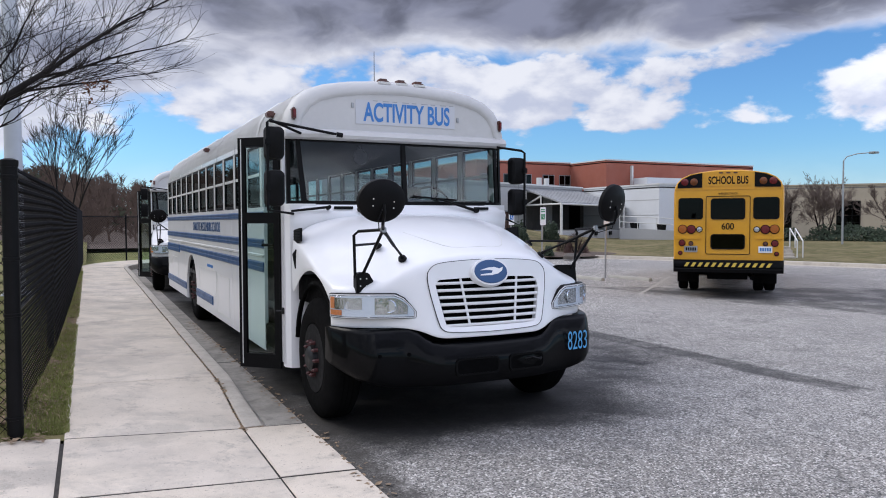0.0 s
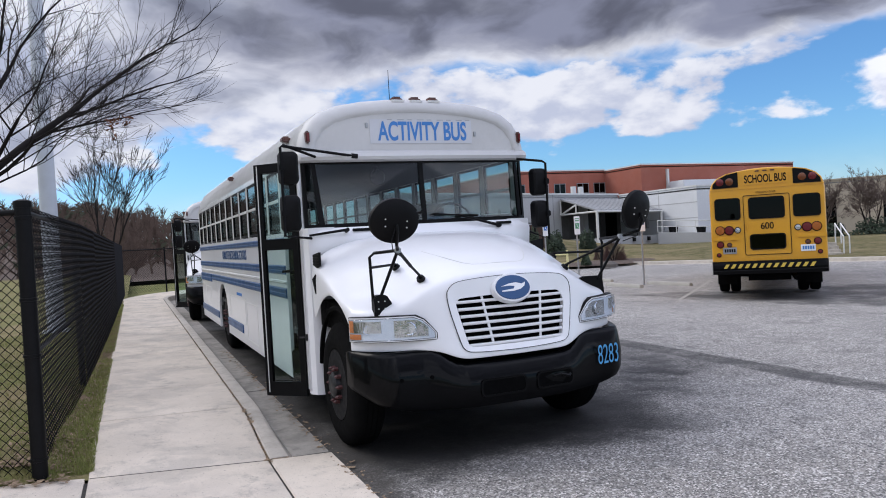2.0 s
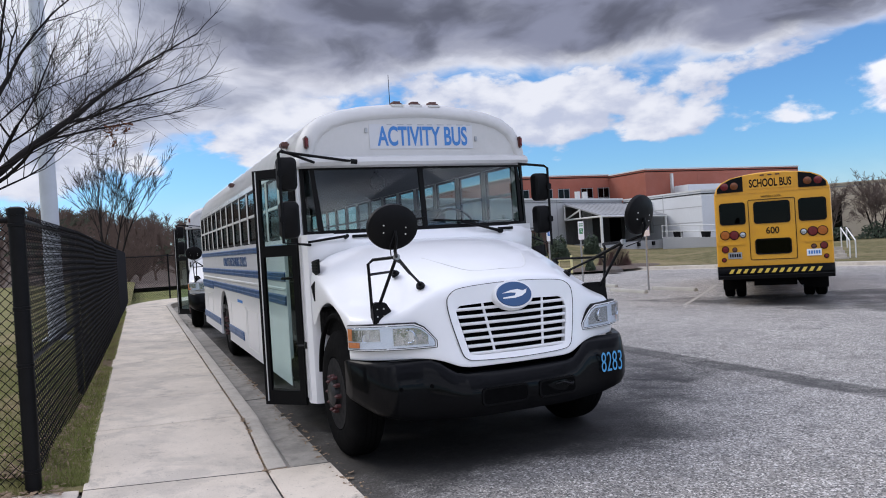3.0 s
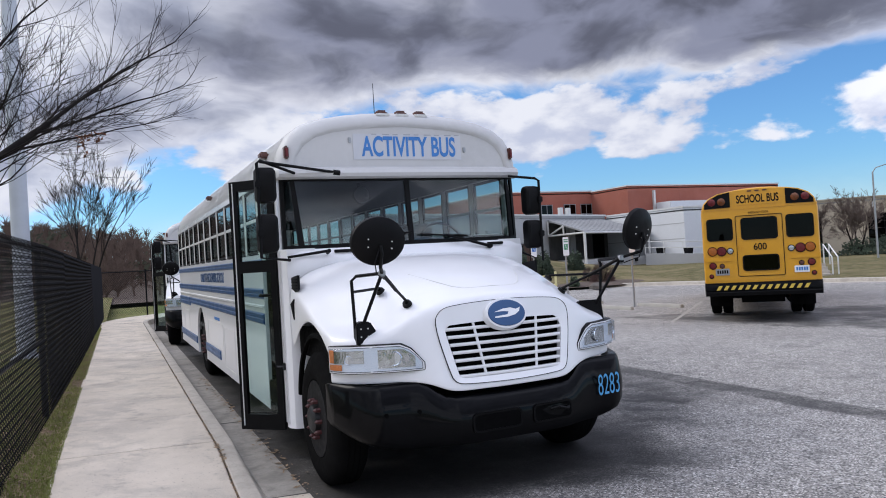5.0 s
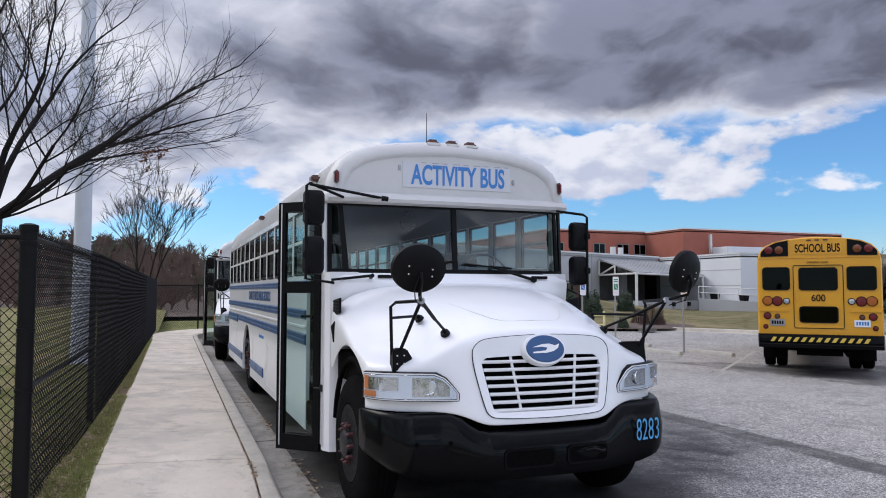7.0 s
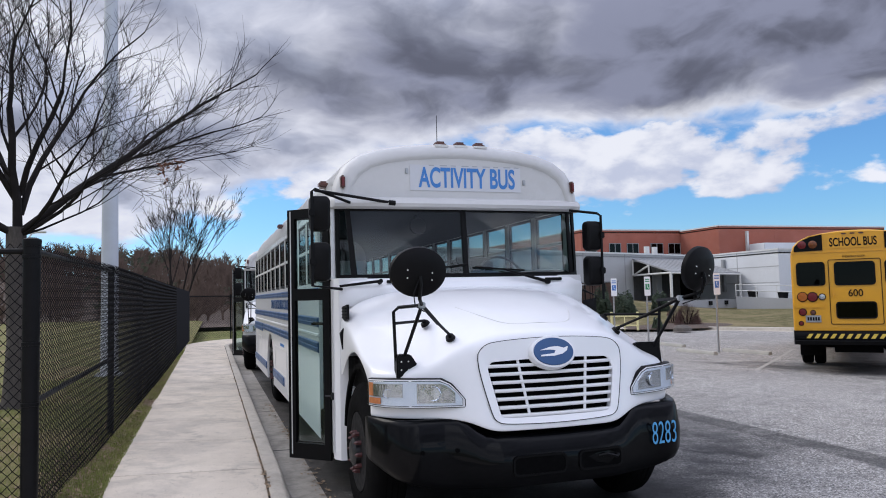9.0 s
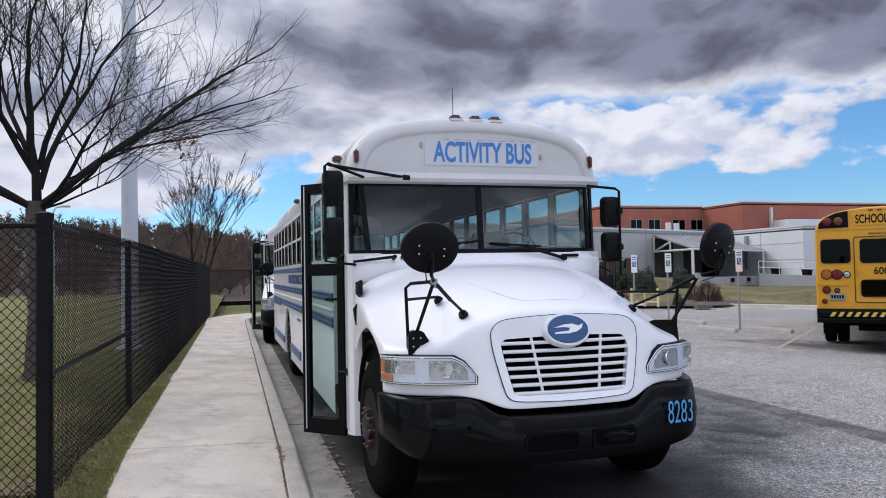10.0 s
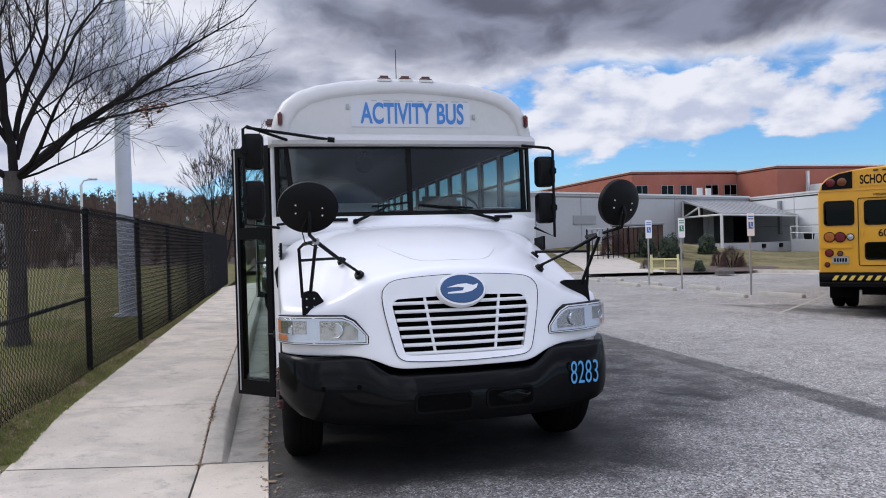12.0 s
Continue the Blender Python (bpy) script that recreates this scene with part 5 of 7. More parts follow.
    # entrance door: two leaves folded outwards
    for i, (ax, ay, bx, by) in enumerate(((-1.225, 0.90, -1.545, 1.21), (-1.20, 1.00, -1.525, 1.315))):
        d = Vector((bx - ax, by - ay, 0))
        L = d.length
        d.normalize()
        nrm = Vector((d.y, -d.x, 0))

        def pt(u, z, o=0.0):
            q = Vector((ax, ay, 0)) + d * u + nrm * o
            return (q.x, q.y, z)

        leaf = part("door_leaf", frame_ring(nb(), [pt(0, 0.265), pt(L, 0.265), pt(L, 2.485), pt(0, 2.485)], [pt(0.06, 0.40), pt(L - 0.075, 0.40), pt(L - 0.075, 2.40), pt(0.06, 2.40)], nrm * 0.035), M_BLACK, b, "black-framed entrance door leaf folded open")
        part("middle_rail", prism(nb(), [pt(0.06, 1.66), pt(L - 0.075, 1.66), pt(L - 0.075, 1.765), pt(0.06, 1.765)], nrm * 0.035), M_BLACK, leaf)
        for z0, z1 in ((0.40, 1.66), (1.765, 2.40)):
            p = part("pane", prism(nb(), [pt(0.06, z0, 0.015), pt(L - 0.075, z0, 0.015), pt(L - 0.075, z1, 0.015), pt(0.06, z1, 0.015)], nrm * 0.005), M_DOORG, leaf)
            p.visible_shadow = False
        part("edge_seal", prism(nb(), [pt(L - 0.040, 0.30, -0.006), pt(L - 0.032, 0.30, -0.006), pt(L - 0.032, 2.47, -0.006), pt(L - 0.040, 2.47, -0.006)], nrm * 0.006), M_STEELW, leaf)
        bm = nb()
        tube(bm, [pt(0.10, 1.45, 0.06), pt(0.10, 1.45, 0.05), pt(0.22, 1.45, 0.05)], 0.012, 6)
        part("handle", bm, M_BLACK, leaf)
    bm = nb()
    box(bm, -1.205, -0.75, 0.95, 1.60, 0.33, 0.42, 0.01)
    box(bm, -1.205, -0.55, 0.95, 1.60, 0.42, 0.62, 0.01)
    part("entry_step", bm, M_VOID, b)
    bm = nb()
    rod(bm, (-1.22, 0.84, 0.83), (-1.27, 0.87, 0.83), 0.008)
    box(bm, -1.225, -1.20, 0.81, 0.86, 0.80, 0.86, 0.006)
    part("door_latch", bm, M_HUB, b)
    bm = nb()
    tube(bm, [(-1.0, 0.98, 1.15), (-1.02, 1.0, 1.0), (-1.02, 1.02, 0.75), (-0.95, 1.02, 0.62)], 0.014, 6)
    part("grab_rail", bm, M_GALV, b)

    # flat mirrors on tube brackets
    for s, cx, zc in ((-1, -1.345, 0.0), (1, 1.22, -0.17)):
        bm = nb()
        tx = cx - 0.075 * 1 if s < 0 else cx + 0.06
        tube(bm, [(s * 1.06, 0.70, 2.50 if s < 0 else 2.46), (tx + s * 0.0 - s * 0.03, 0.52, 2.585 + zc), (tx, 0.50, 2.56 + zc), (tx, 0.50, 1.78 + zc), (s * 1.15, 0.66, 1.75 + zc * 0.3)], 0.013, 8)
        br = part("mirror_bracket", bm, M_BLACK, b)
        if s < 0:
            bm = nb()
            rod(bm, (tx + 0.03, 0.52, 2.575), (-0.70, 0.69, 2.505), 0.013)
            rod(bm, (-0.72, 0.685, 2.505), (-0.66, 0.685, 2.50), 0.024)
            part("mirror_arm", bm, M_BLACK, br)
        for z0, z1 in ((2.235, 2.535), (1.815, 2.145)) if s < 0 else ((2.065, 2.345), (1.735, 2.015)):
            bm = nb()
            rr = []
            for y, k in ((0.50, 0.72), (0.52, 0.93), (0.57, 1.0), (0.60, 1.0), (0.61, 0.97)):
                rr.append([(x, y, z) for x, z in rrect(cx + (0.005 if s > 0 else 0.0), (z0 + z1) / 2, 0.175 * k, (z1 - z0) * k, 0.045 * k)])
            loft(bm, rr, closed=True, caps=True)
            mm = part("mirror_housing", bm, M_BLACK, b, "black rounded rear-view mirror housing")
            part("mirror_face", prism(nb(), [(x, 0.612, z) for x, z in rrect(cx, (z0 + z1) / 2, 0.155, z1 - z0 - 0.03, 0.035)], (0, 0.003, 0)), M_CHROME, mm)
            part("clamp", boxm(tx - 0.025, tx + 0.025, 0.475, 0.53, (z0 + z1) / 2 - 0.03, (z0 + z1) / 2 + 0.03, 0.008), M_BLACK, mm)
    # crossover mirrors
    for s in (-1, 1):
        cm = part("crossover_mirror", nb(), M_BLACK, b, "round black convex mirror on a tripod of tubes")
        yaw = 2 if s < 0 else 18
        mt = Matrix.Translation((s * 1.005 if s < 0 else 1.065, -1.2, 1.82)) @ pose(0, 0, 0, 12, 0, yaw)
        bm = nb()
        lathe(bm, [(1.0, 0.03), (1.0, 0.012), (0.985, 0.0), (0.8, -0.018), (0.4, -0.028), (0.0, -0.03)], 36, "y")
        bmesh.ops.transform(bm, matrix=mt @ Matrix.Diagonal((0.185, 1, 0.158, 1) if s < 0 else (0.175, 1, 0.158, 1)), verts=bm.verts)
        disc = part("disc", bm, M_BLACK, cm)
        for px, pz in ((-0.08, 0.02), (0.08, 0.0), (-0.08, -0.03), (0.08, -0.045), (0, -0.06)):
            bm = lathe(nb(), [(0.006, 0.0), (0.005, -0.006), (0.0, -0.006)], 6, "y", at=(px, -0.024, pz))
            bmesh.ops.transform(bm, matrix=mt, verts=bm.verts)
            part("rivet", bm, M_STEELW, disc)
        e = Vector((s * 0.96, -1.10, 1.615))
        neck = mt @ Vector((0, -0.03, -0.02))
        bm = nb()
        tube(bm, [neck, mt @ Vector((0, -0.055, -0.07)), mt @ Vector((0, -0.04, -0.16)), e], 0.012, 6)
        tube(bm, [neck, mt @ Vector((-0.05, -0.07, -0.12)), mt @ Vector((-0.03, -0.05, -0.2)), e + Vector((0.01, -0.015, -0.04))], 0.004, 5)
        part("stalk", bm, M_BLACK, cm)
        low_ = Vector((s * 0.985, -0.70, 1.24))
        foot1 = Vector((s * 0.655, -0.735, 1.385))
        foot2 = Vector((s * 0.74, -0.42, 1.475))
        bend = Vector((s * 1.05, -0.72, 1.60))
        bm = nb()
        rod(bm, e, low_, 0.012)
        rod(bm, e, e + (foot1 - e) * 0.55, 0.013)
        rod(bm, e + (foot1 - e) * 0.5, foot1 + Vector((0, 0, 0.015)), 0.010)
        tube(bm, [e, bend + Vector((-s * 0.03, -0.02, 0.0)), bend + Vector((0, 0, -0.03)), Vector((s * 1.035, -0.70, 1.24))], 0.012, 6)
        rod(bm, bend + (Vector((s * 1.035, -0.7, 1.24)) - bend) * 0.3, foot2 + Vector((0, 0, 0.02)), 0.010)
        part("tripod", bm, M_BLACK, cm)
        bm = nb()
        box(bm, e.x - 0.02, e.x + 0.02, e.y - 0.02, e.y + 0.02, e.z - 0.02, e.z + 0.02, 0.006)
        part("clamp", bm, M_GALV, cm)
        for f, n_ in ((foot1, Vector((s * 0.5, -0.5, 0.7))), (foot2, Vector((s * 0.6, -0.2, 0.77)))):
            bm = nb()
            n_.normalize()
            rod(bm, f - n_ * 0.012, f + n_ * 0.010, 0.036, 0.03, 14)
            rod(bm, f, f + n_ * 0.03, 0.014, 0.012, 8)
            part("rubber_foot", bm, M_BLACK, cm)
        bm = nb()
        x0, x1 = sorted((s * 0.90, s * 1.045))
        if s < 0:
            prism(bm, [(x0 + 0.005, -0.75, 1.09), (x0 + 0.005, -0.75, 1.265), (x0 + 0.035, -0.75, 1.285), (x0 + 0.105, -0.75, 1.28), (x0 + 0.16, -0.73, 1.20), (x0 + 0.115, -0.75, 1.085)], (0, 0.085, 0))
        else:
            prism(bm, [(x0 - 0.10, -0.66, 1.23), (x0 - 0.04, -0.70, 1.285), (x1 - 0.02, -0.735, 1.285), (x1, -0.735, 1.12), (x1 - 0.07, -0.735, 1.105)], (0, 0.055, 0))
        bmesh.ops.bevel(bm, geom=bm.edges[:], offset=0.008, segments=2, affect="EDGES", clamp_overlap=True)
        lm = part("lower_mirror", bm, M_BLACK, cm)
        if s < 0:
            for kx in (0.035, 0.085):
                for kz in (1.13, 1.18, 1.235):
                    part("rivet", lathe(nb(), [(0.006, 0.0), (0.005, -0.005), (0.0, -0.005)], 6, "y", at=(x0 + kx, -0.75, kz)), M_STEELW, lm)
            part("drain_knob", rod(nb(), (x0 + 0.11, -0.735, 1.09), (x0 + 0.14, -0.745, 1.078), 0.012, 0.014, 8), M_BLACK, lm)
    return b


BUS_AT = pose(2.765, 6.2, 0.0)
bus_behind = white_bus(pose(2.63, 19.45, 0.0, 0, 0, -6.0), "white bus with its entrance door open, parked behind another bus")
bus = copy_thing(bus_behind, BUS_AT)
bus["label"] = "white activity bus with blue stripes, door folded open, beside the kerb"
sign = part("roof_sign", prism(nb(), [(-0.50, 0.7575, 2.63), (0.585, 0.7575, 2.63), (0.585, 0.7585, 2.865), (-0.50, 0.7585, 2.865)], (0, -0.002, 0)), M_SIGNBUS, bus, "pale sign panel with blue capitals")
lettering("sign_letters", "ACTIVITY BUS", 0.255, Matrix.Translation((0.053, 0.7545, 2.752)) @ pose(0, 0, 0, 90), M_BLUETXT, sign, heavy=0.0062, fit_to=(0.945, 0.19))
for k in range(9):
    part("old_letter_trace", boxm(-0.32 + 0.105 * k, -0.27 + 0.105 * k + 0.02 * (k % 2), 0.7545, 0.7565, 2.859, 2.866), M_GALV, sign)
for x in (-0.53, 0.62):
    part("clip", boxm(x - 0.014, x + 0.014, 0.748, 0.764, 2.70 if x > 0 else 2.78, 2.75 if x > 0 else 2.83, 0.004), M_GALV, sign)
lettering("fleet_number", "8283", 0.23, Matrix.Translation((0.885, -0.957, 0.645)) @ pose(0, 0, 0, 90, 0, 6), M_CYANTXT, bus, 0.50, -0.002)
lettering("side_letters", "CHARLOTTE MECKLENBURG SCHOOLS", 0.19, Matrix.Translation((-1.209, 5.55, 1.60)) @ pose(0, 0, 0, 90, 0, -90), M_BLUE, bus, 0.77, 0.001)


# ---- the yellow bus ----
def yellow_bus(m):
    b = thing("school_bus", m, "yellow school bus with dark rear windows parked in the lot", "bus")
    L = 9.6
    hw, zb = 1.215, 0.62

    def prof(i=0.0):
        half = [(hw - i, 2.50), (hw - 0.01 - i, 2.60), (hw - 0.06 - i, 2.74), (hw - 0.17 - i, 2.86), (hw - 0.36 - i, 2.95), (hw - 0.62, 3.00 - i * 0.6), (0.3, 3.035 - i)]
        return half + [(0, 3.045 - i)] + [(-x, z) for x, z in half[::-1]]

    bm = nb()
    loft(bm, [[(hw - i, y, zb)] + [(x, y, z) for x, z in prof(i)] + [(-hw + i, y, zb)] for y, i in ((0.0, 0.03), (0.02, 0.008), (0.06, 0.0), (3, 0), (6, 0), (L, 0))], closed=True, caps=True)
    body = part("body", bm, M_YELLOW, b, "glossy yellow steel body", smooth=40)
    Y = -0.003
    # upper lamp boards
    for s in (-1, 1):
        bm = nb()
        prism(bm, [(s * x, Y, z) for x, z in ((0.575, 2.63), (1.135, 2.62), (1.13, 2.72), (1.03, 2.83), (0.82, 2.93), (0.575, 2.975))], (0, -0.015, 0))
        bd = part("lamp_board", bm, M_BLACK, b)
        for x, m_ in ((0.76, M_DIM), (0.97, M_RED)):
            bm = nb()
            lathe(bm, [(0.085, 0.0), (0.085, -0.02), (0.06, -0.035), (0.0, -0.042)], 24, "y", at=(s * x, Y - 0.015, 2.765))
            part("warning_lamp", bm, m_, bd)
    bm = prism(nb(), [(x, Y, z) for x, z in rrect(0, 2.78, 0.96, 0.235, 0.02)], (0, -0.008, 0))
    sg = part("sign_board", bm, M_YELLOW, b)
    lettering("sign_letters", "SCHOOL BUS", 0.25, Matrix.Translation((0, Y - 0.010, 2.785)) @ pose(0, 0, 0, 90), M_BLACK, sg, 0.585, 0.006)
    for x in (-0.16, 0, 0.16):
        part("clearance_light", boxm(x - 0.05, x + 0.05, -0.02, 0.05, 2.955, 2.985, 0.01), M_DKMARK, b)
    part("roof_seam", boxm(-1.2, 1.2, -0.012, 0.01, 2.575, 2.60, 0.004), M_YELLOW, b)
    # rear door and windows
    door = part("rear_door", frame_ring(nb(), [(x, Y, z) for x, z in rrect(0, 1.735, 0.98, 1.38, 0.04)], [(x, Y, z) for x, z in rrect(0, 1.735, 0.955, 1.355, 0.03)], (0, -0.012, 0)), M_BLACK, b, "yellow emergency door outlined by a dark gap")

    def pane(x, z, w, h, parent, nm="window"):
        f = part(nm, frame_ring(nb(), [(a, Y - 0.002, c) for a, c in rrect(x, z, w, h, 0.07)], [(a, Y - 0.002, c) for a, c in rrect(x, z, w - 0.05, h - 0.05, 0.05)], (0, -0.016, 0)), M_BLACK, parent)
        part("pane", prism(nb(), [(a, Y - 0.004, c) for a, c in rrect(x, z, w - 0.05, h - 0.05, 0.05)], (0, -0.004, 0)), M_DARKG, f)
        part("pane_backing", prism(nb(), [(a, Y - 0.001, c) for a, c in rrect(x, z, w - 0.05, h - 0.05, 0.05)], (0, -0.002, 0)), M_VOID, f)

    pane(0.0, 2.12, 0.76, 0.50, door)
    pane(0.0, 1.345, 0.76, 0.36, door)
    for s in (-1, 1):
        pane(s * 0.83, 2.13, 0.56, 0.51, b)
        for x, z, r, m_ in ((0.63, 1.635, 0.062, M_CLEAR), (0.815, 1.635, 0.098, M_RED), (1.01, 1.64, 0.098, M_ORANGE), (1.02, 1.31, 0.07, M_RED), (0.82, 1.30, 0.045, M_DKMARK), (1.06, 1.07, 0.042, M_RED)):
            bm = nb()
            lathe(bm, [(r + 0.012, 0.0), (r + 0.012, -0.012), (r, -0.016)], 20, "y", at=(s * x, Y, z))
            lp = part("lamp_bezel", bm, M_BLACK, b)
            bm = nb()
            lathe(bm, [(r, -0.010), (r * 0.9, -0.03), (0.0, -0.04)], 20, "y", at=(s * x, Y, z))
            part("lens", bm, m_, lp)
        part("rail", boxm(s * 0.60, s * 1.20, -0.022, 0.0, 1.40, 1.50, 0.01), M_YELLOW, b)
        pl = part("plate", boxm(s * 0.82 - 0.15, s * 0.82 + 0.15, -0.02, -0.004, 1.09, 1.24, 0.006), M_SIGNW if s > 0 else M_GALV, b, "small rectangular plate with dark bars")
        for k in range(5):
            part("letter_bar", boxm(s * 0.82 - 0.115 + 0.05 * k, s * 0.82 - 0.08 + 0.05 * k, -0.023, -0.020, 1.13, 1.205), M_BLACK if s < 0 else M_BLUETXT, pl)
    lettering("fleet_number", "600", 0.21, Matrix.Translation((0.0, Y - 0.008, 1.70)) @ pose(0, 0, 0, 90), M_BLACK, door, 0.9, 0.002)
    lettering("door_letters", "EMERGENCY DOOR", 0.062, Matrix.Translation((0.0, Y - 0.008, 2.48)) @ pose(0, 0, 0, 90), M_BLACK, b, 0.75)
    part("door_handle", boxm(-0.43, -0.40, -0.04, -0.01, 1.63, 1.75, 0.006), M_YELLOW, door)
    # bumper with hazard bands
    bm = nb()
    loft(bm, [[(x, y - c, z) for y, z in ((0.04, 0.62), (0.0, 0.62), (-0.012, 0.70), (0.0, 0.715), (0.0, 0.74), (-0.014, 0.75), (-0.014, 0.86), (0.0, 0.88), (0.0, 0.91), (0.04, 0.92))] for x, c in ((-1.22, 0.0), (-1.2, 0.09), (-1.1, 0.12), (1.1, 0.12), (1.2, 0.09), (1.22, 0.0))], closed=True, caps=True)
    bp = part("rear_bumper", bm, M_BUMPER, b, "black steel bumper with yellow hazard bands")
    for k in range(13):
        x = -0.97 + 0.15 * k
        part("hazard_band", prism(nb(), [(x, -0.135, 0.757), (x + 0.075, -0.135, 0.757), (x + 0.135, -0.135, 0.853), (x + 0.06, -0.135, 0.853)], (0, -0.003, 0)), M_HAZARD, bp)
    # wheels, mud flaps, chassis
    for s in (-1, 1):
        w = thing("wheel", pose(0, 2.45, 0.5), "", "")
        w.parent = b
        for x in (0.80, 1.07):
            bm = nb()
            lathe(bm, [(0.28, -0.11), (0.46, -0.12), (0.5, -0.08), (0.5, 0.08), (0.46, 0.12), (0.28, 0.11)], 32, at=(s * x, 0, 0))
            part("tyre", bm, M_RUBBER, w)
        part("mud_flap", boxm(s * 0.66, s * 1.2, 1.78, 1.80, 0.24, 0.75, 0.004), M_RUBBER, b)
        w2 = thing("wheel", pose(s * 1.03, 8.4, 0.5), "", "")
        w2.parent = b
        part("tyre", lathe(nb(), [(0.28, -0.11), (0.46, -0.12), (0.5, -0.08), (0.5, 0.08), (0.46, 0.12), (0.28, 0.11)], 32), M_RUBBER, w2)
    bm = nb()
    box(bm, -0.45, 0.45, 0.1, 9, 0.45, 0.66)
    box(bm, -0.9, 0.9, 2.3, 2.6, 0.4, 0.6)
    rod(bm, (0.55, 0.0, 0.5), (0.55, 2.0, 0.5), 0.06)
    part("chassis", bm, M_VOID, b)
    bm = nb()
    loft(bm, [[(x, y, z) for x, z in ((-1.15, 0.6), (-1.15, 1.2), (-0.9, 1.6), (0.9, 1.6), (1.15, 1.2), (1.15, 0.6))] for y in (L, L + 1.3, L + 1.6)], closed=True, caps=True)
    part("hood", bm, M_YELLOW, b)
    return b


yellow = yellow_bus(pose(13.55, 12.68, -0.17, 0, 0, -46.7))


# ---- fence ----
def fence_x(y):
    return -0.545 + 0.020 * (y - 6.05) - 0.065 * max(0.0, (9.5 - y) / 3.3)


fence = thing("fence", pose(0, 0, 0), "black vinyl-coated chain-link fence beside the pavement", "fence")
posts = [6.18, 9.5, 12.55, 15.6, 18.65, 21.7, 24.75, 27.8, 30.85]


def post(x, y, z0, z1, r, parent):
    bm = nb()
    rod(bm, (x, y, z0 - 0.1), (x, y, z1), r, r, 14)
    lathe(bm, [(r * 1.08, z1 - 0.03), (r * 1.12, z1), (r * 1.1, z1 + 0.018), (r * 0.5, z1 + 0.03), (0.0, z1 + 0.032)], 14, "z", at=(x, y, 0))
    p = part("post", bm, M_FENCE, parent)
    for zz in (z0 + 0.14, (z0 + z1) / 2 - 0.1, (z0 + z1) / 2 + 0.3, z1 - 0.1):
        bm = nb()
        lathe(bm, [(r * 1.0, zz - 0.012), (r * 1.1, zz - 0.010), (r * 1.1, zz + 0.010), (r * 1.0, zz + 0.012)], 14, "z", at=(x, y, 0))
        part("band", bm, M_FENCE, p)
    return p


def chain_link(p0, p1, z0a, z0b, z1a, z1b, parent, rad=0.0034, w=0.070, kinked=False):
    """Woven wire between two posts: two families of slanting strands, kinked over one another."""
    p0, p1 = Vector(p0), Vector(p1)
    d = p1 - p0
    L = d.length
    d.normalize()
    side = Vector((d.y, -d.x, 0))
    verts, faces = [], []

    def zlo(u):
        return z0a + (z0b - z0a) * u / L

    def zhi(u):
        return z1a + (z1b - z1a) * u / L

    H = max(z1a - z0a, z1b - z0b)
    slope = 1.0
    k = -int(H / w) - 1
    while k * w < L + H + w:
        for sgn in (1, -1):
            ua = k * w if sgn > 0 else k * w
            # strand: u = ua + sgn * (z - zlo) / slope
            a_u, b_u = ua, ua + sgn * H / slope
            lo, hi = min(a_u, b_u), max(a_u, b_u)
            lo, hi = max(lo, 0.0), min(hi, L)
            if hi - lo < 0.02:
                continue
            pts = []
            if kinked:
                j0, j1 = math.ceil(lo / (w / 2)), math.floor(hi / (w / 2))
                us_ = [lo] + [j * w / 2 for j in range(j0, j1 + 1)] + [hi]
            else:
                us_ = [lo, (lo + hi) / 2, hi]
            for i_, u in enumerate(us_):
                over = 0.003 * sgn if not kinked else 0.0065 * sgn * (1 if round(u / (w / 2)) % 2 else -1)
                h = (u - ua) * sgn * slope
                z = zlo(u) + h * (zhi(u) - zlo(u)) / H
                pts.append(Vector((p0.x + d.x * u, p0.y + d.y * u, z)) + side * over)
            base = len(verts)
            n = 3
            for q in pts:
                for j in range(n):
                    a = 2 * math.pi * j / n
                    verts.append(q + side * math.cos(a) * rad + Vector((-d.x * sgn, -d.y * sgn, 1)).normalized() * math.sin(a) * rad)
            for i in range(len(pts) - 1):
                for j in range(n):
                    faces.append((base + i * n + j, base + i * n + (j + 1) % n, base + (i + 1) * n + (j + 1) % n, base + (i + 1) * n + j))
        k += 1
    me = bpy.data.meshes.new("chain_link")
    me.from_pydata(verts, [], faces)
    me.materials.append(M_FENCE)
    return part("chain_link", me, None, parent)


for y in posts:
    x = fence_x(y)
    z0 = bank_z(x, y)
    post(x, y, z0, 2.10 if y < 7 else 2.06, 0.054 if y < 7 else 0.034, fence)
for y0, y1 in zip(posts, posts[1:]):
    xa, xb = fence_x(y0), fence_x(y1)
    za, zb_ = bank_z(xa, y0), bank_z(xb, y1)
    chain_link((xa + (0.0 if y0 < 7 else 0.043), y0, 0), (xb + 0.043, y1, 0), za + 0.02, zb_ + 0.02, 2.09, 2.09, fence, kinked=y0 < 19)
    for nm, h in (("top_rail", 2.04),):
        bm = nb()
        rod(bm, (xa, y0, h), (xb, y1, h), 0.021, 0.021, 10)
        part(nm, bm, M_FENCE, fence)
    if y0 < 7:
        bm = nb()
        rod(bm, (xa, y0, (za + 2.0) / 2 - 0.05), (xb, y1, (zb_ + 2.0) / 2 - 0.05), 0.021, 0.021, 10)
        part("brace_rail", bm, M_FENCE, fence)
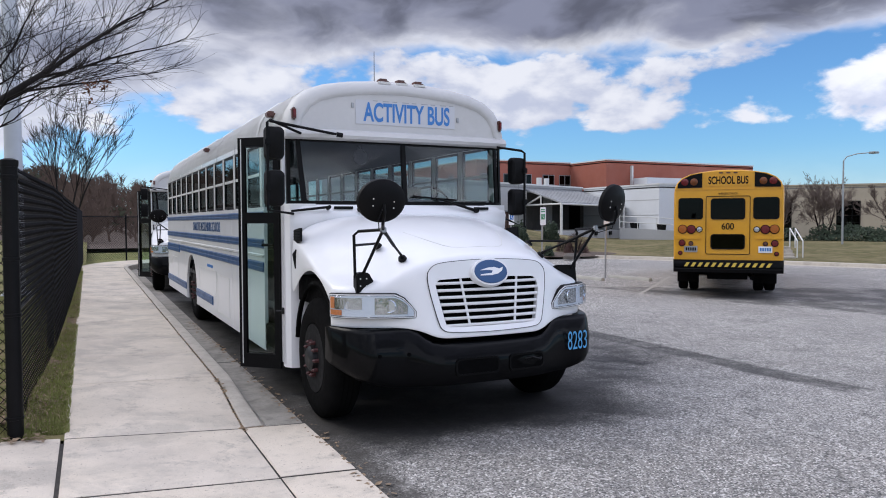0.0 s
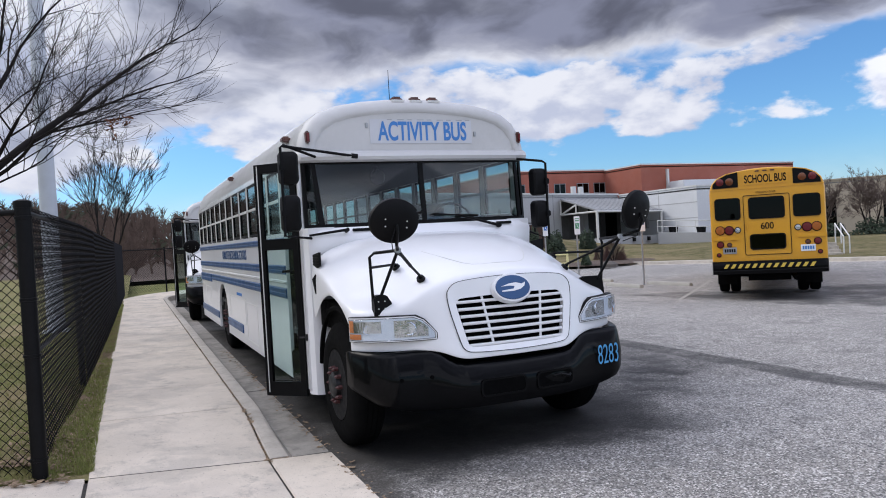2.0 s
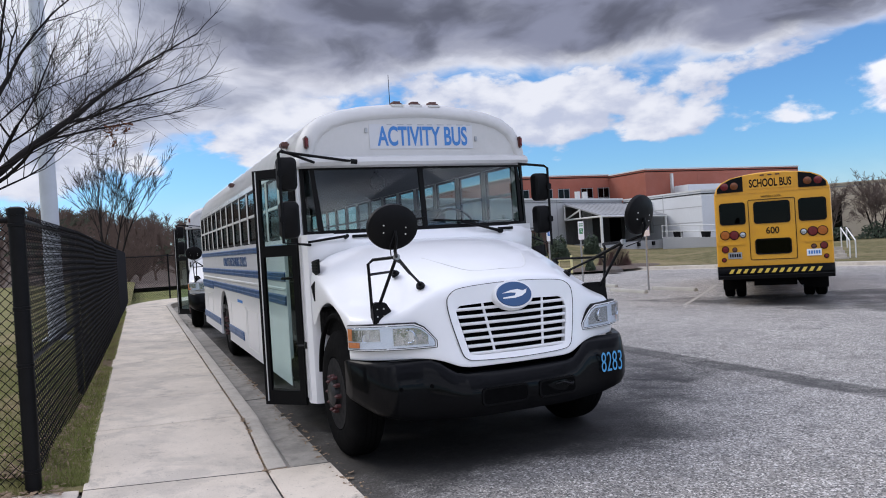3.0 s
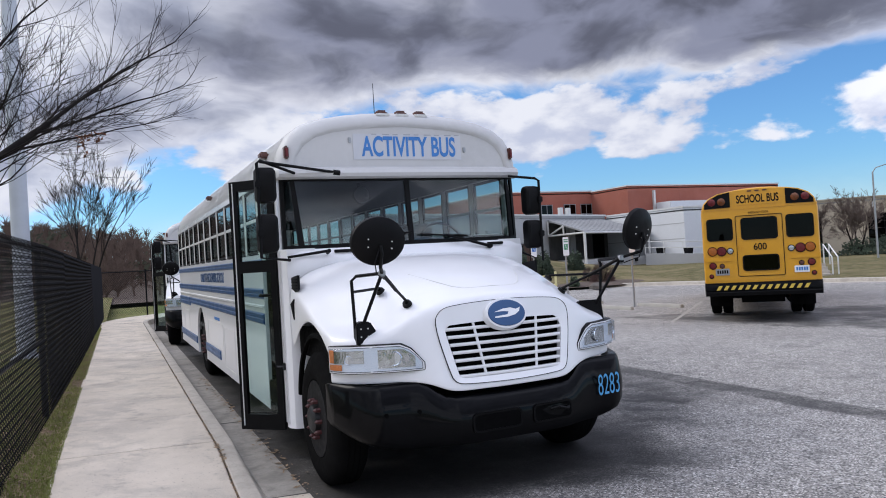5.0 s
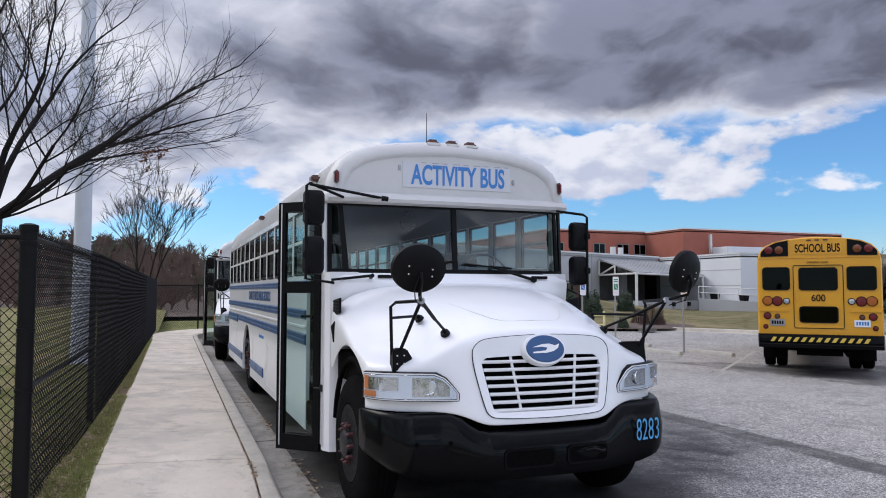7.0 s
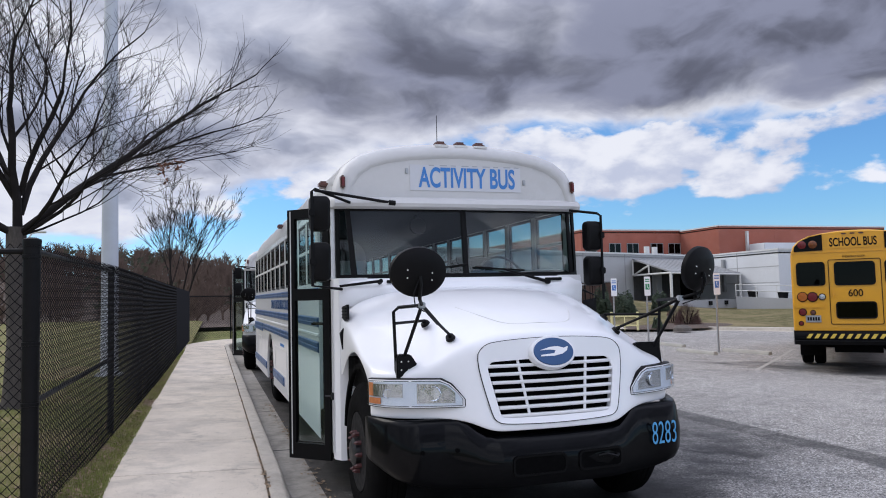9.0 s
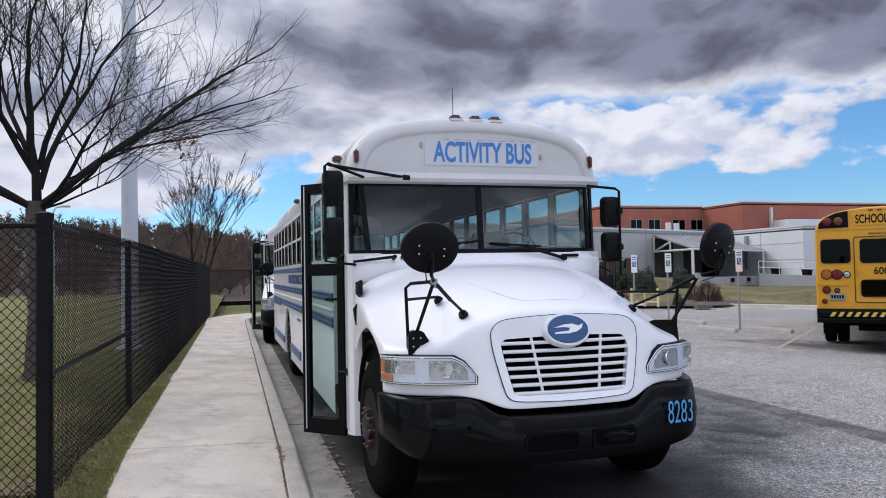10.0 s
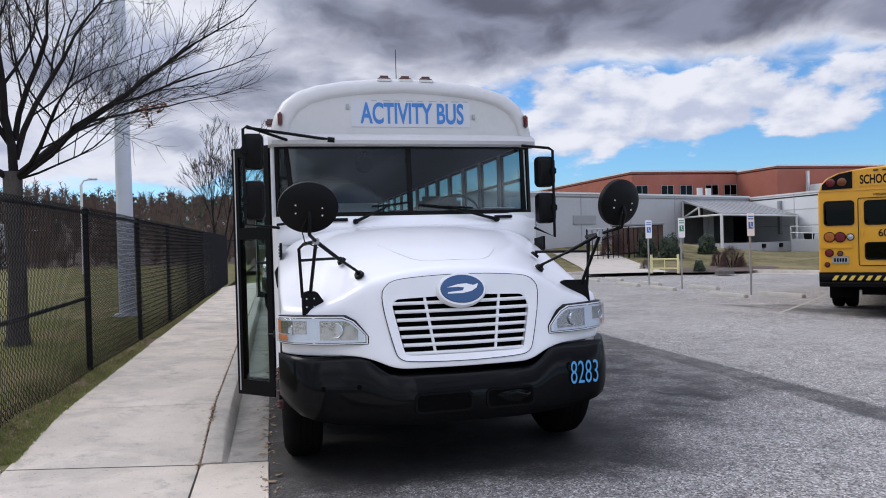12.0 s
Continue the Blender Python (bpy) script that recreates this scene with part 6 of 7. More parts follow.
# the return to the side at the corner post, and the far end behind the buses
def run(pts, parent, z1=2.09, rad=0.0034, w=0.070, kinked=False):
    for (xa, ya), (xb, yb) in zip(pts, pts[1:]):
        za, zb_ = bank_z(xa, ya), bank_z(xb, yb)
        chain_link((xa, ya, 0), (xb, yb, 0), za + 0.02, zb_ + 0.02, z1, z1, parent, rad, w, kinked)
        bm = nb()
        rod(bm, (xa, ya, z1 - 0.05), (xb, yb, z1 - 0.05), 0.021, 0.021, 10)
        part("top_rail", bm, M_FENCE, parent)
        bm = nb()
        rod(bm, (xb, yb, zb_ - 0.1), (xb, yb, z1 + 0.02), 0.032, 0.032, 12)
        part("post", bm, M_FENCE, parent)


run([(-0.64, 6.18), (-3.6, 6.85), (-6.6, 7.45)], fence, kinked=True)
far_fence = thing("far_fence", pose(0, 0, 0), "black chain-link fence across the end of the bay", "fence")
run([(fence_x(30.85), 30.85), (1.6, 32.9), (4.4, 34.2), (7.4, 34.6), (10.4, 34.6), (13.4, 34.6)], far_fence, 1.95, 0.004, 0.10)


# ---- trees ----
def grow(segs, p, d, length, r, level, rng, spread, up_, maxlev, shrink=0.72, bend=0.25):
    """Adds limbs to segs as (points, radii)."""
    n = 4 if level < 2 else 3
    pts, rad = [p.copy()], [r]
    q, dd = p.copy(), d.copy()
    end_r = r * (0.62 if level < maxlev else 0.35)
    for i in range(n):
        dd = (dd + Vector((rng.uniform(-1, 1), rng.uniform(-1, 1), rng.uniform(-0.6, 1.0) * up_)) * bend * 0.5).normalized()
        q = q + dd * (length / n)
        pts.append(q.copy())
        rad.append(r + (end_r - r) * (i + 1) / n)
    segs.append((pts, rad))
    if level >= maxlev:
        return
    kids = rng.choice((3, 4, 4, 5)) if level > 0 else 5
    for k in range(kids):
        f = rng.uniform(0.35, 1.0) if k else 1.0
        i = min(n - 1, int(f * n))
        base = pts[i].lerp(pts[i + 1], f * n - i if i < n else 1.0)
        axis = Vector((rng.uniform(-1, 1), rng.uniform(-1, 1), rng.uniform(-0.5, 0.9))).normalized()
        nd = (dd + axis * spread * (0.45 if k == 0 else 1.0)).normalized()
        grow(segs, base, nd, length * shrink * rng.uniform(0.75, 1.1), max(0.0034, end_r * (0.85 if k == 0 else 0.62)), level + 1, rng, spread, up_, maxlev, shrink, bend)


def limbs(segs, name, material, parent, lo=0.0, hi=9.0):
    verts, faces = [], []
    for pts, rad in segs:
        if not lo <= rad[0] < hi:
            continue
        n = 7 if rad[0] > 0.03 else 4 if rad[0] > 0.008 else 3
        base = len(verts)
        u = None
        for i, p in enumerate(pts):
            d = (pts[min(i + 1, len(pts) - 1)] - pts[max(i - 1, 0)]).normalized()
            u = d.orthogonal().normalized() if u is None else (u - d * u.dot(d)).normalized()
            v = d.cross(u)
            for k in range(n):
                a = 2 * math.pi * k / n
                verts.append(p + (u * math.cos(a) + v * math.sin(a)) * rad[i])
        for i in range(len(pts) - 1):
            for k in range(n):
                faces.append((base + i * n + k, base + i * n + (k + 1) % n, base + (i + 1) * n + (k + 1) % n, base + (i + 1) * n + k))
    me = bpy.data.meshes.new(name)
    me.from_pydata(verts, [], faces)
    for p in me.polygons:
        p.use_smooth = True
    me.materials.append(material)
    return part(name, me, None, parent)


# the bare tree behind the fence: a short trunk and limbs reaching out over the bus
tx_, ty_ = -1.93, 11.95
tz_ = bank_z(tx_, ty_)
tree = thing("tree", pose(tx_, ty_, tz_), "bare grey-brown tree with a few dead leaves behind the fence", "tree")
rng = random.Random(11)
trunk = [([Vector((0, 0, -0.1)), Vector((0, 0, 0.15)), Vector((0.02, 0, 0.9)), Vector((-0.02, 0.03, 1.8)), Vector((0.0, 0.0, 2.45))], [0.21, 0.15, 0.125, 0.12, 0.13])]
limbs(trunk, "trunk", M_TRUNK, tree)
segs = []
rng = random.Random(4)
for d, ln, r in (((0.10, -0.02, 1.0), 1.7, 0.075), ((0.66, -0.16, 0.58), 2.15, 0.072), ((0.38, 0.25, 0.95), 1.7, 0.055), ((-0.75, -0.25, 0.55), 1.7, 0.06), ((0.85, -0.35, 0.33), 1.6, 0.036), ((-0.4, 0.4, 0.9), 1.6, 0.05), ((0.30, -0.55, 0.85), 1.6, 0.05), ((-0.35, -0.5, 0.8), 1.6, 0.05), ((0.85, 0.25, 0.35), 1.3, 0.026), ((-0.9, 0.1, 0.4), 1.4, 0.034), ((0.62, -0.5, 0.5), 1.7, 0.04)):
    rise = rng.uniform(0.15, 0.85) if d[2] > 0.7 and segs else 0.1 * d[2]
    grow(segs, Vector((d[0] * 0.06 + 0.05 * rise, d[1] * 0.06, 2.30 + rise)), Vector(d).normalized(), ln * (0.98 if d[2] > 0.7 else 0.88), r * 0.86, 1, rng, 0.80, 0.62, 5, 0.72, 0.34)
limbs(segs, "limb", M_TWIG, tree, 0.012)
limbs(segs, "twig", M_TWIG, tree, 0.0, 0.012)
verts, faces = [], []
tips = sorted((s for s in segs if s[1][0] < 0.006), key=lambda s: (s[0][-1] - Vector((2.0, -0.9, 3.1))).length)[:9]
for pts, _ in tips:
    for k in range(6):
        c = pts[-1] + Vector((rng.uniform(-0.05, 0.05), rng.uniform(-0.05, 0.05), rng.uniform(-0.06, 0.02)))
        a, b2 = Vector((rng.uniform(-1, 1), rng.uniform(-1, 1), rng.uniform(-1, 1))).normalized() * 0.035, Vector((rng.uniform(-1, 1), rng.uniform(-1, 1), rng.uniform(-1, 1))).normalized() * 0.022
        i = len(verts)
        verts += [c - a, c + b2, c + a, c - b2]
        faces.append((i, i + 1, i + 2, i + 3))
me = bpy.data.meshes.new("dead_leaves")
me.from_pydata(verts, [], faces)
me.materials.append(M_LEAFDRY)
part("dead_leaves", me, None, tree, "a few curled dead brown leaves")

pole = thing("light_pole", pose(-1.25, 16.4, bank_z(-1.25, 16.4)), "tall pale painted steel light pole behind the fence", "light pole")
bm = nb()
lathe(bm, [(0.21, -0.1), (0.21, 0.05), (0.165, 0.06), (0.155, 2.5), (0.135, 6), (0.11, 11.0), (0.0, 11.02)], 24, "z")
part("shaft", bm, M_POLE, pole)
bm = nb()
box(bm, -0.25, 0.25, -0.25, 0.25, -0.1, 0.04, 0.02)
part("base_plate", bm, M_POLE, pole)


def bare_tree(x, y, z, h, seed, label, multi=3, material=M_TWIGFAR, lev=5, spread=0.45, thick=0.012, fat=0.0017, first=0.36, shrink=0.66, lean=0.28):
    t = thing("tree", pose(x, y, z), label, "tree")
    r_ = random.Random(seed)
    s_ = []
    for k in range(multi):
        a = 2 * math.pi * k / multi + r_.uniform(0, 1)
        d = Vector((lean * math.cos(a), lean * math.sin(a), 1)).normalized() if multi > 1 else Vector((0, 0, 1))
        grow(s_, Vector((0.1 * math.cos(a), 0.1 * math.sin(a), -0.1)), d, h * first, h * thick, 0, r_, spread, 0.7, lev, shrink, 0.22)
    big = max(r[0] for _, r in s_)
    limbs(s_, "trunk", M_BARK, t, big * 0.55)
    limbs([(p, [max(q, h * fat) for q in r]) for p, r in s_ if r[0] < big * 0.55], "crown", material, t)
    return t


bare_tree(-0.65, 38.0, 0.4, 7.4, 3, "bare many-stemmed tree beyond the end of the fence", 4, M_BARK, 4, 0.50, 0.0068, 0.0011, 0.50, 0.56, 0.20)
bare_tree(47.5, 35.0, 0.2, 5.8, 5, "bare spreading brown tree before the tan building", 3, M_TWIGPALE, 5, 0.85, 0.012, 0.0014)
bare_tree(44.0, 36.2, 0.2, 5.2, 8, "bare brown tree before the tan building", 3, M_TWIGPALE, 5, 0.85, 0.012, 0.0014)
bare_tree(52.0, 32.5, 0.2, 5.8, 6, "bare brown tree beside the street lamp", 3, M_TWIGPALE, 5, 0.85, 0.012, 0.0014)


# ---- far buildings ----
def wall_run(bm, pts, z0, z1, th=0.3):
    """A wall along a line of plan points, thickened away from the viewer."""
    for (xa, ya), (xb, yb) in zip(pts, pts[1:]):
        d = Vector((xb - xa, yb - ya, 0)).normalized()
        n_ = Vector((-d.y, d.x, 0))
        if n_.dot(Vector((xa, ya, 0))) < 0:
            n_ = -n_
        fr = [Vector(q) for q in ((xa, ya, z0), (xb, yb, z0), (xb, yb, z1), (xa, ya, z1))]
        bk = [q + n_ * th + d * (th * 1.1 * k) for q, k in zip(fr, (1, -1, -1, 1))]
        va, vb = [bm.verts.new(q) for q in fr], [bm.verts.new(q) for q in bk]
        bm.faces.new(va)
        bm.faces.new(vb[::-1])
        for i in range(4):
            j = (i + 1) % 4
            bm.faces.new((va[i], va[j], vb[j], vb[i]))
    return bm


def face_frame(a, b):
    a, b = Vector((*a, 0)), Vector((*b, 0))
    d = (b - a).normalized()
    n_ = Vector((d.y, -d.x, 0))
    if n_.dot(a) > 0:
        n_ = -n_
    return a, d, n_, (b - a).length


def on_face(bm, a, b, u0, u1, z0, z1, o0, o1):
    p, d, n_, _ = face_frame(a, b)
    c = [p + d * u for u in (u0, u1)]
    return prism(bm, [c[0] + n_ * o0 + Vector((0, 0, z0)), c[1] + n_ * o0 + Vector((0, 0, z0)), c[1] + n_ * o0 + Vector((0, 0, z1)), c[0] + n_ * o0 + Vector((0, 0, z1))], n_ * (o1 - o0))


def building(name, label, pts, z1, material, deep, panel=6.0, coping=M_STEELW, z0=-0.1):
    """pts: the visible walls in plan; deep: how far the roof reaches back."""
    b = thing(name, pose(0, 0, 0), label, "building")
    for a, c in zip(pts, pts[1:]):
        w = part("wall", wall_run(nb(), [a, c], z0, z1), material, b)
        p, d, n_, L = face_frame(a, c)
        k = panel
        while k < L - 1:
            part("panel_joint", on_face(nb(), a, c, k - 0.04, k + 0.04, 0, z1, 0.0, 0.012), {M_GREY_B: M_METALROOF, M_RED_B: M_RED_B}.get(material, M_GREY_B), w)
            k += panel
        part("coping", on_face(nb(), a, c, -0.05, L + 0.05, z1, z1 + 0.12, -0.35, 0.06), coping, w)
    back = [(x + deep[0], y + deep[1]) for x, y in pts[::-1]]
    part("roof", prism(nb(), [(x, y, z1 - 0.25) for x, y in list(pts) + back], (0, 0, 0.1)), M_METALROOF, b)
    return b


def window_on(b, a, c, u0, u1, z0, z1, cols=2, rows_=2, frame_m=M_STEELW):
    w = part("window", on_face(nb(), a, c, u0, u1, z0, z1, 0.0, 0.02), M_VOID, b)
    part("pane", on_face(nb(), a, c, u0 + 0.05, u1 - 0.05, z0 + 0.05, z1 - 0.05, 0.022, 0.03), M_DARKG, w)
    for k in range(cols + 1):
        u = u0 + (u1 - u0 - 0.08) * k / cols
        part("window_frame", on_face(nb(), a, c, u, u + 0.055, z0, z1, 0.02, 0.06), frame_m, w)
    for k in range(rows_ + 1):
        z = z0 + (z1 - z0 - 0.08) * k / rows_
        part("window_frame", on_face(nb(), a, c, u0, u1, z, z + 0.055, 0.02, 0.055), frame_m, w)
    return w


W0, W1, WC, WR = (13.0, 43.0), (40.6, 54.0), (40.6, 44.2), (62.0, 44.2)
grey = building("grey_building", "single-storey grey concrete panel building", [W0, W1], 4.6, M_GREY_B, (6, 16), 5.0)
white = building("pale_building", "pale single-storey concrete panel block", [(40.6, 53.8), WC, WR], 4.5, M_WHITE_B, (0, 12), 5.2)
RA0, RA, RA1 = (35.3, 92.0), (35.3, 64.0), (46.6, 64.0)
red_a = building("red_building", "two-storey red brick-panel school building with square windows", [RA0, RA, RA1], 7.75, M_RED_B, (12, 30), 4.2)
RB0, RB, RB1 = (46.6, 64.0), (46.6, 58.1), (67.0, 58.1)
red_b = building("red_block", "taller red brick-panel block behind the pale building", [RB0, RB, RB1], 7.65, M_RED_B, (0, 30), 6.5)
for u0, u1 in ((0.4, 1.7), (3.06, 4.41), (5.05, 6.43), (7.78, 9.26), (9.84, 11.3)):
    window_on(red_a, RA, RA1, u0, u1, 4.45, 6.5, 2, 2, M_METALROOF)
for u in (5, 12):
    window_on(red_a, RA0, RA, 28 - u - 1.2, 28 - u, 4.45, 6.5, 2, 2, M_METALROOF)
for u in (3.0, 17.5):
    part("downpipe", on_face(nb(), RB, RB1, u, u + 0.22, 5.0, 7.2, 0.0, 0.25), M_STEELW, red_b)
part("downpipe", on_face(nb(), (40.6, 53.8), WC, 3.6, 3.85, 1.5, 4.1, 0.0, 0.25), M_GALV, white)
for k in range(3):
    p, d, n_, L = face_frame((40.6, 53.8), WC)
    part("panel_joint", on_face(nb(), (40.6, 53.8), WC, 0, L, 0.9 + 1.2 * k, 0.96 + 1.2 * k, 0.0, 0.012), M_GREY_B, white)
# rooftop plant
for x, y, w, h in ((49.5, 55.5, 5.0, 1.4), (55.0, 55.8, 7.0, 1.35)):
    solid("rooftop_unit", boxm(x, x + w, y, y + 2.0, 4.2, 4.5 + h, 0.05), M_WHITE_B, "pale rooftop air handling unit", "air unit")
for x, y in ((38.3, 57.5), (39.6, 58.2)):
    solid("roof_vent", rod(nb(), (x, y, 4.2), (x, y, 5.7), 0.25, 0.25, 12), M_STEELW, "pale roof vent pipe", "vent")
# loading canopy
canopy = thing("loading_canopy", pose(0, 0, 0), "grey sheet-metal lean-to roof over a loading dock", "canopy")
c_bl, c_br, c_er, c_el = Vector((32.4, 50.6, 4.15)), Vector((40.4, 53.7, 4.15)), Vector((40.4, 48.0, 2.85)), Vector((31.6, 44.6, 2.95))
bm = nb()
prism(bm, [c_bl, c_br, c_er, c_el], (0, 0, 0.12))
part("roof", bm, M_METALROOF, canopy)
for k in range(1, 14):
    a, c = c_bl.lerp(c_br, k / 14), c_el.lerp(c_er, k / 14)
    bm = nb()
    tube(bm, [a + Vector((0, 0, 0.13)), c + Vector((0, 0, 0.13))], 0.03, 4)
    part("roof_seam", bm, M_METALROOF, canopy)
lowl = Vector((c_bl.x, c_bl.y, 2.95))
for p, q in ((c_bl, lowl), (lowl, c_el), (lowl.lerp(c_el, 0.45), c_bl.lerp(c_el, 0.45)), (lowl, c_bl.lerp(c_el, 0.45)), (c_el, c_er)):
    bm = nb()
    rod(bm, p, q, 0.07, 0.07, 6)
    part("truss_bar", bm, M_STEELW, canopy)
for f in (0.0, 0.98):
    q = c_el.lerp(c_er, f)
    bm = nb()
    rod(bm, (q.x, q.y, 0.2), q, 0.1, 0.1, 8)
    part("canopy_post", bm, M_STEELW, canopy)
dock = thing("loading_dock", pose(0, 0, 0), "concrete loading dock with a dark doorway", "dock")
bm = nb()
prism(bm, [(31.8, 45.2, 0.1), (40.5, 48.5, 0.1), (40.5, 53.6, 0.1), (32.5, 50.4, 0.1)], (0, 0, 0.85))
part("platform", bm, M_GREY_B, dock)
# dark sheet on the wall: the canopy's shade is put into its colour
part("dock_wall", on_face(nb(), W0, W1, 21.0, 30.3, 0.95, 4.0, 0.02, 0.06), M_DOCKSHADE, dock)
part("doorway", on_face(nb(), W0, W1, 27.4, 29.2, 0.95, 3.0, 0.062, 0.09), M_VOID, dock)
part("column", on_face(nb(), W0, W1, 23.4, 24.1, 0.95, 3.9, 0.062, 0.5), M_GREY_B, dock)
for u in (5.0, 7.2):
    part("bumper_pad", on_face(nb(), (31.8, 45.2), (40.5, 48.5), u, u + 0.35, 0.55, 0.85, 0.004, 0.12), M_BLACK, dock)
part("wall_vent", on_face(nb(), W0, W1, 9.2, 11.4, 2.55, 3.15, 0.013, 0.05), M_METALROOF, grey)
part("wall_lamp", on_face(nb(), W0, W1, 13.2, 13.7, 3.2, 3.5, 0.013, 0.3), M_GALV, grey)
ramp = thing("ramp", pose(0, 0, 0), "stained concrete ramp wall with a pale pipe handrail", "ramp")
R0, R1 = (37.6, 45.3), (43.5, 35.5)
bm = nb()
p, d, n_, L = face_frame(R0, R1)
prism(bm, [p + Vector((0, 0, 0.05)), p + d * L + Vector((0, 0, 0.05)), p + d * L + Vector((0, 0, 0.55)), p + Vector((0, 0, 1.15))], -n_ * 0.3)
part("ramp_wall", bm, M_GREY_B, ramp)
for h in (0.45, 0.9):
    part("handrail", rod(nb(), p + Vector((0, 0, 1.15 + h)), p + d * L + Vector((0, 0, 0.55 + h)), 0.03, 0.03, 6), M_STEELW, ramp)
for k in range(9):
    f = k / 8
    q = p + d * (L * f)
    part("rail_post", rod(nb(), q + Vector((0, 0, 1.1 - 0.6 * f)), q + Vector((0, 0, 2.05 - 0.6 * f)), 0.03, 0.03, 6), M_STEELW, ramp)
# tan building
TA, TB = (52.6, 45.8), (66.0, 31.0)
tan = building("tan_building", "tan stucco school wing with tall dark glazing", [TA, TB], 4.6, M_TAN_B, (14, 14), 7.0, M_TAN_B)
p, d, n_, L = face_frame(TA, TB)
for u0, u1 in ((0.8, 3.2), (6.6, 8.4), (10.6, 13.2), (15.0, 17.5)):
    window_on(tan, TA, TB, u0, u1, 0.7 if u1 - u0 > 2 else 0.3, 3.3, 3, 5, M_BLACK)


def clump(name, x, y, z, w, h, seed, material, label, n=900, leaf=0.09, bare=False):
    r_ = random.Random(seed)
    t = thing(name, pose(x, y, z), label, "bush")
    verts, faces = [], []
    for k in range(n):
        a, e, rr = r_.uniform(0, 6.283), math.acos(r_.uniform(-0.1, 1)), r_.uniform(0.55, 1.0) ** 0.5
        lump = 1 + 0.22 * math.sin(a * 3 + seed) + 0.15 * math.sin(e * 5 + a * 2)
        c = Vector((w / 2 * rr * lump * math.sin(e) * math.cos(a), w / 2 * rr * lump * math.sin(e) * math.sin(a), h * (0.08 + 0.9 * rr * math.cos(e) * lump) if not bare else h * rr * math.cos(e)))
        u = Vector((r_.uniform(-1, 1), r_.uniform(-1, 1), r_.uniform(-1, 1))).normalized()
        v = u.orthogonal().normalized()
        if bare:
            u = (c.normalized() + u * 0.4).normalized()
            v = u.orthogonal().normalized() * 0.12
        i = len(verts)
        s_ = leaf * r_.uniform(0.6, 1.4)
        verts += [c - u * s_, c + v * s_ * 0.6, c + u * s_, c - v * s_ * 0.6]
        faces.append((i, i + 1, i + 2, i + 3))
    me = bpy.data.meshes.new("foliage")
    me.from_pydata(verts, [], faces)
    me.materials.append(material)
    part("foliage", me, None, t)
    bm = nb()
    for k in range(6):
        a = k * 1.05
        rod(bm, (0.05 * math.cos(a), 0.05 * math.sin(a), -0.05), (w * 0.3 * math.cos(a), w * 0.3 * math.sin(a), h * 0.7), 0.03, 0.01, 5)
    part("stems", bm, M_BARK, t)
    return t


def polar(azd, dist, e=(1.5, 0.46)):
    return e[0] + dist * math.sin(radians(azd)), e[1] + dist * math.cos(radians(azd))


for azd, dist, w, h, sd, mt_, nm, lb, nn, lf, br in ((29.0, 44, 1.5, 1.75, 1, M_BUSH, "bush", "dark evergreen bush on the lawn", 4200, 0.06, False), (30.6, 43, 1.7, 1.55, 2, M_BUSH, "bush", "dark evergreen bush on the lawn", 4200, 0.06, False), (33.2, 46, 1.5, 1.3, 3, M_BUSH, "bush", "rounded dark bush beside the dock", 3400, 0.06, False),
                                                     (34.9, 38, 1.7, 1.4, 4, M_DEADBUSH, "shrub", "bare reddish winter shrub on a mulch bed", 4200, 0.12, True), (34.0, 40, 1.1, 1.0, 16, M_DEADBUSH, "shrub", "small reddish winter shrub on a mulch bed", 2200, 0.10, True), (28.9, 38, 0.8, 0.7, 6, M_DEADBUSH, "shrub", "small bare winter shrub", 1200, 0.08, True), (32.7, 35.5, 0.7, 0.6, 7, M_BUSH, "shrub", "low dark shrub near the kerb", 1500, 0.045, False),
                                                     (26.5, 45, 2.4, 1.9, 15, M_DEADBUSH, "shrub", "broad bare reddish shrub on the lawn", 4800, 0.13, True),
                                                     (45.2, 55, 4.2, 2.3, 9, M_BUSH, "bush", "clipped dark hedge against the pale wall", 4500, 0.09, False), (49.8, 56, 3.2, 0.95, 12, M_BUSH, "hedge", "dark hedge before the tan building", 3500, 0.09, False), (54.5, 58, 5.0, 1.05, 13, M_BUSH, "hedge", "dark hedge before the tan building", 4500, 0.09, False), (58.0, 56, 4.0, 1.0, 14, M_BUSH, "hedge", "dark hedge before the tan building", 3500, 0.09, False)):
    x, y = polar(azd, dist)
    clump(nm, x, y, lawn_z(x, y) - 0.03, w * (0.7 if dist < 50 else 1), h * (0.8 if dist < 50 else 1), sd, mt_, lb, nn, lf, br)
x, y = polar(34.2, 37.5)
bm = nb()
bed = [[(x + rr * 3.2 * math.cos(a), y + rr * 2.0 * math.sin(a)) for a in (2 * math.pi * k / 24 for k in range(24))] for rr in (1.0, 0.7, 0.3)]
loft(bm, [[(px, py, lawn_z(px, py) + hh) for px, py in ring] for ring, hh in zip(bed, (-0.02, 0.05, 0.07))], closed=True, caps=True)
solid("mulch_bed", bm, M_SOIL, "dark brown mulch bed on the lawn", "mulch", kind="structure")
x, y = polar(34.4, 34.5)
solid("rock", lathe(nb(), [(0.42, -0.05), (0.40, 0.10), (0.22, 0.22), (0.0, 0.25)], 9, "z", at=(x, y, lawn_z(x, y) - 0.04)), M_ROCK, "dark low boulder at the edge of the bed", "rock")
railing = thing("railing", pose(0, 0, 0), "dark steel picket railing round a yard by the wall", "railing")
qa, qb = [Vector((*q, lawn_z(*q))) for q in (polar(24.6, 43.0), polar(29.2, 44.0))]
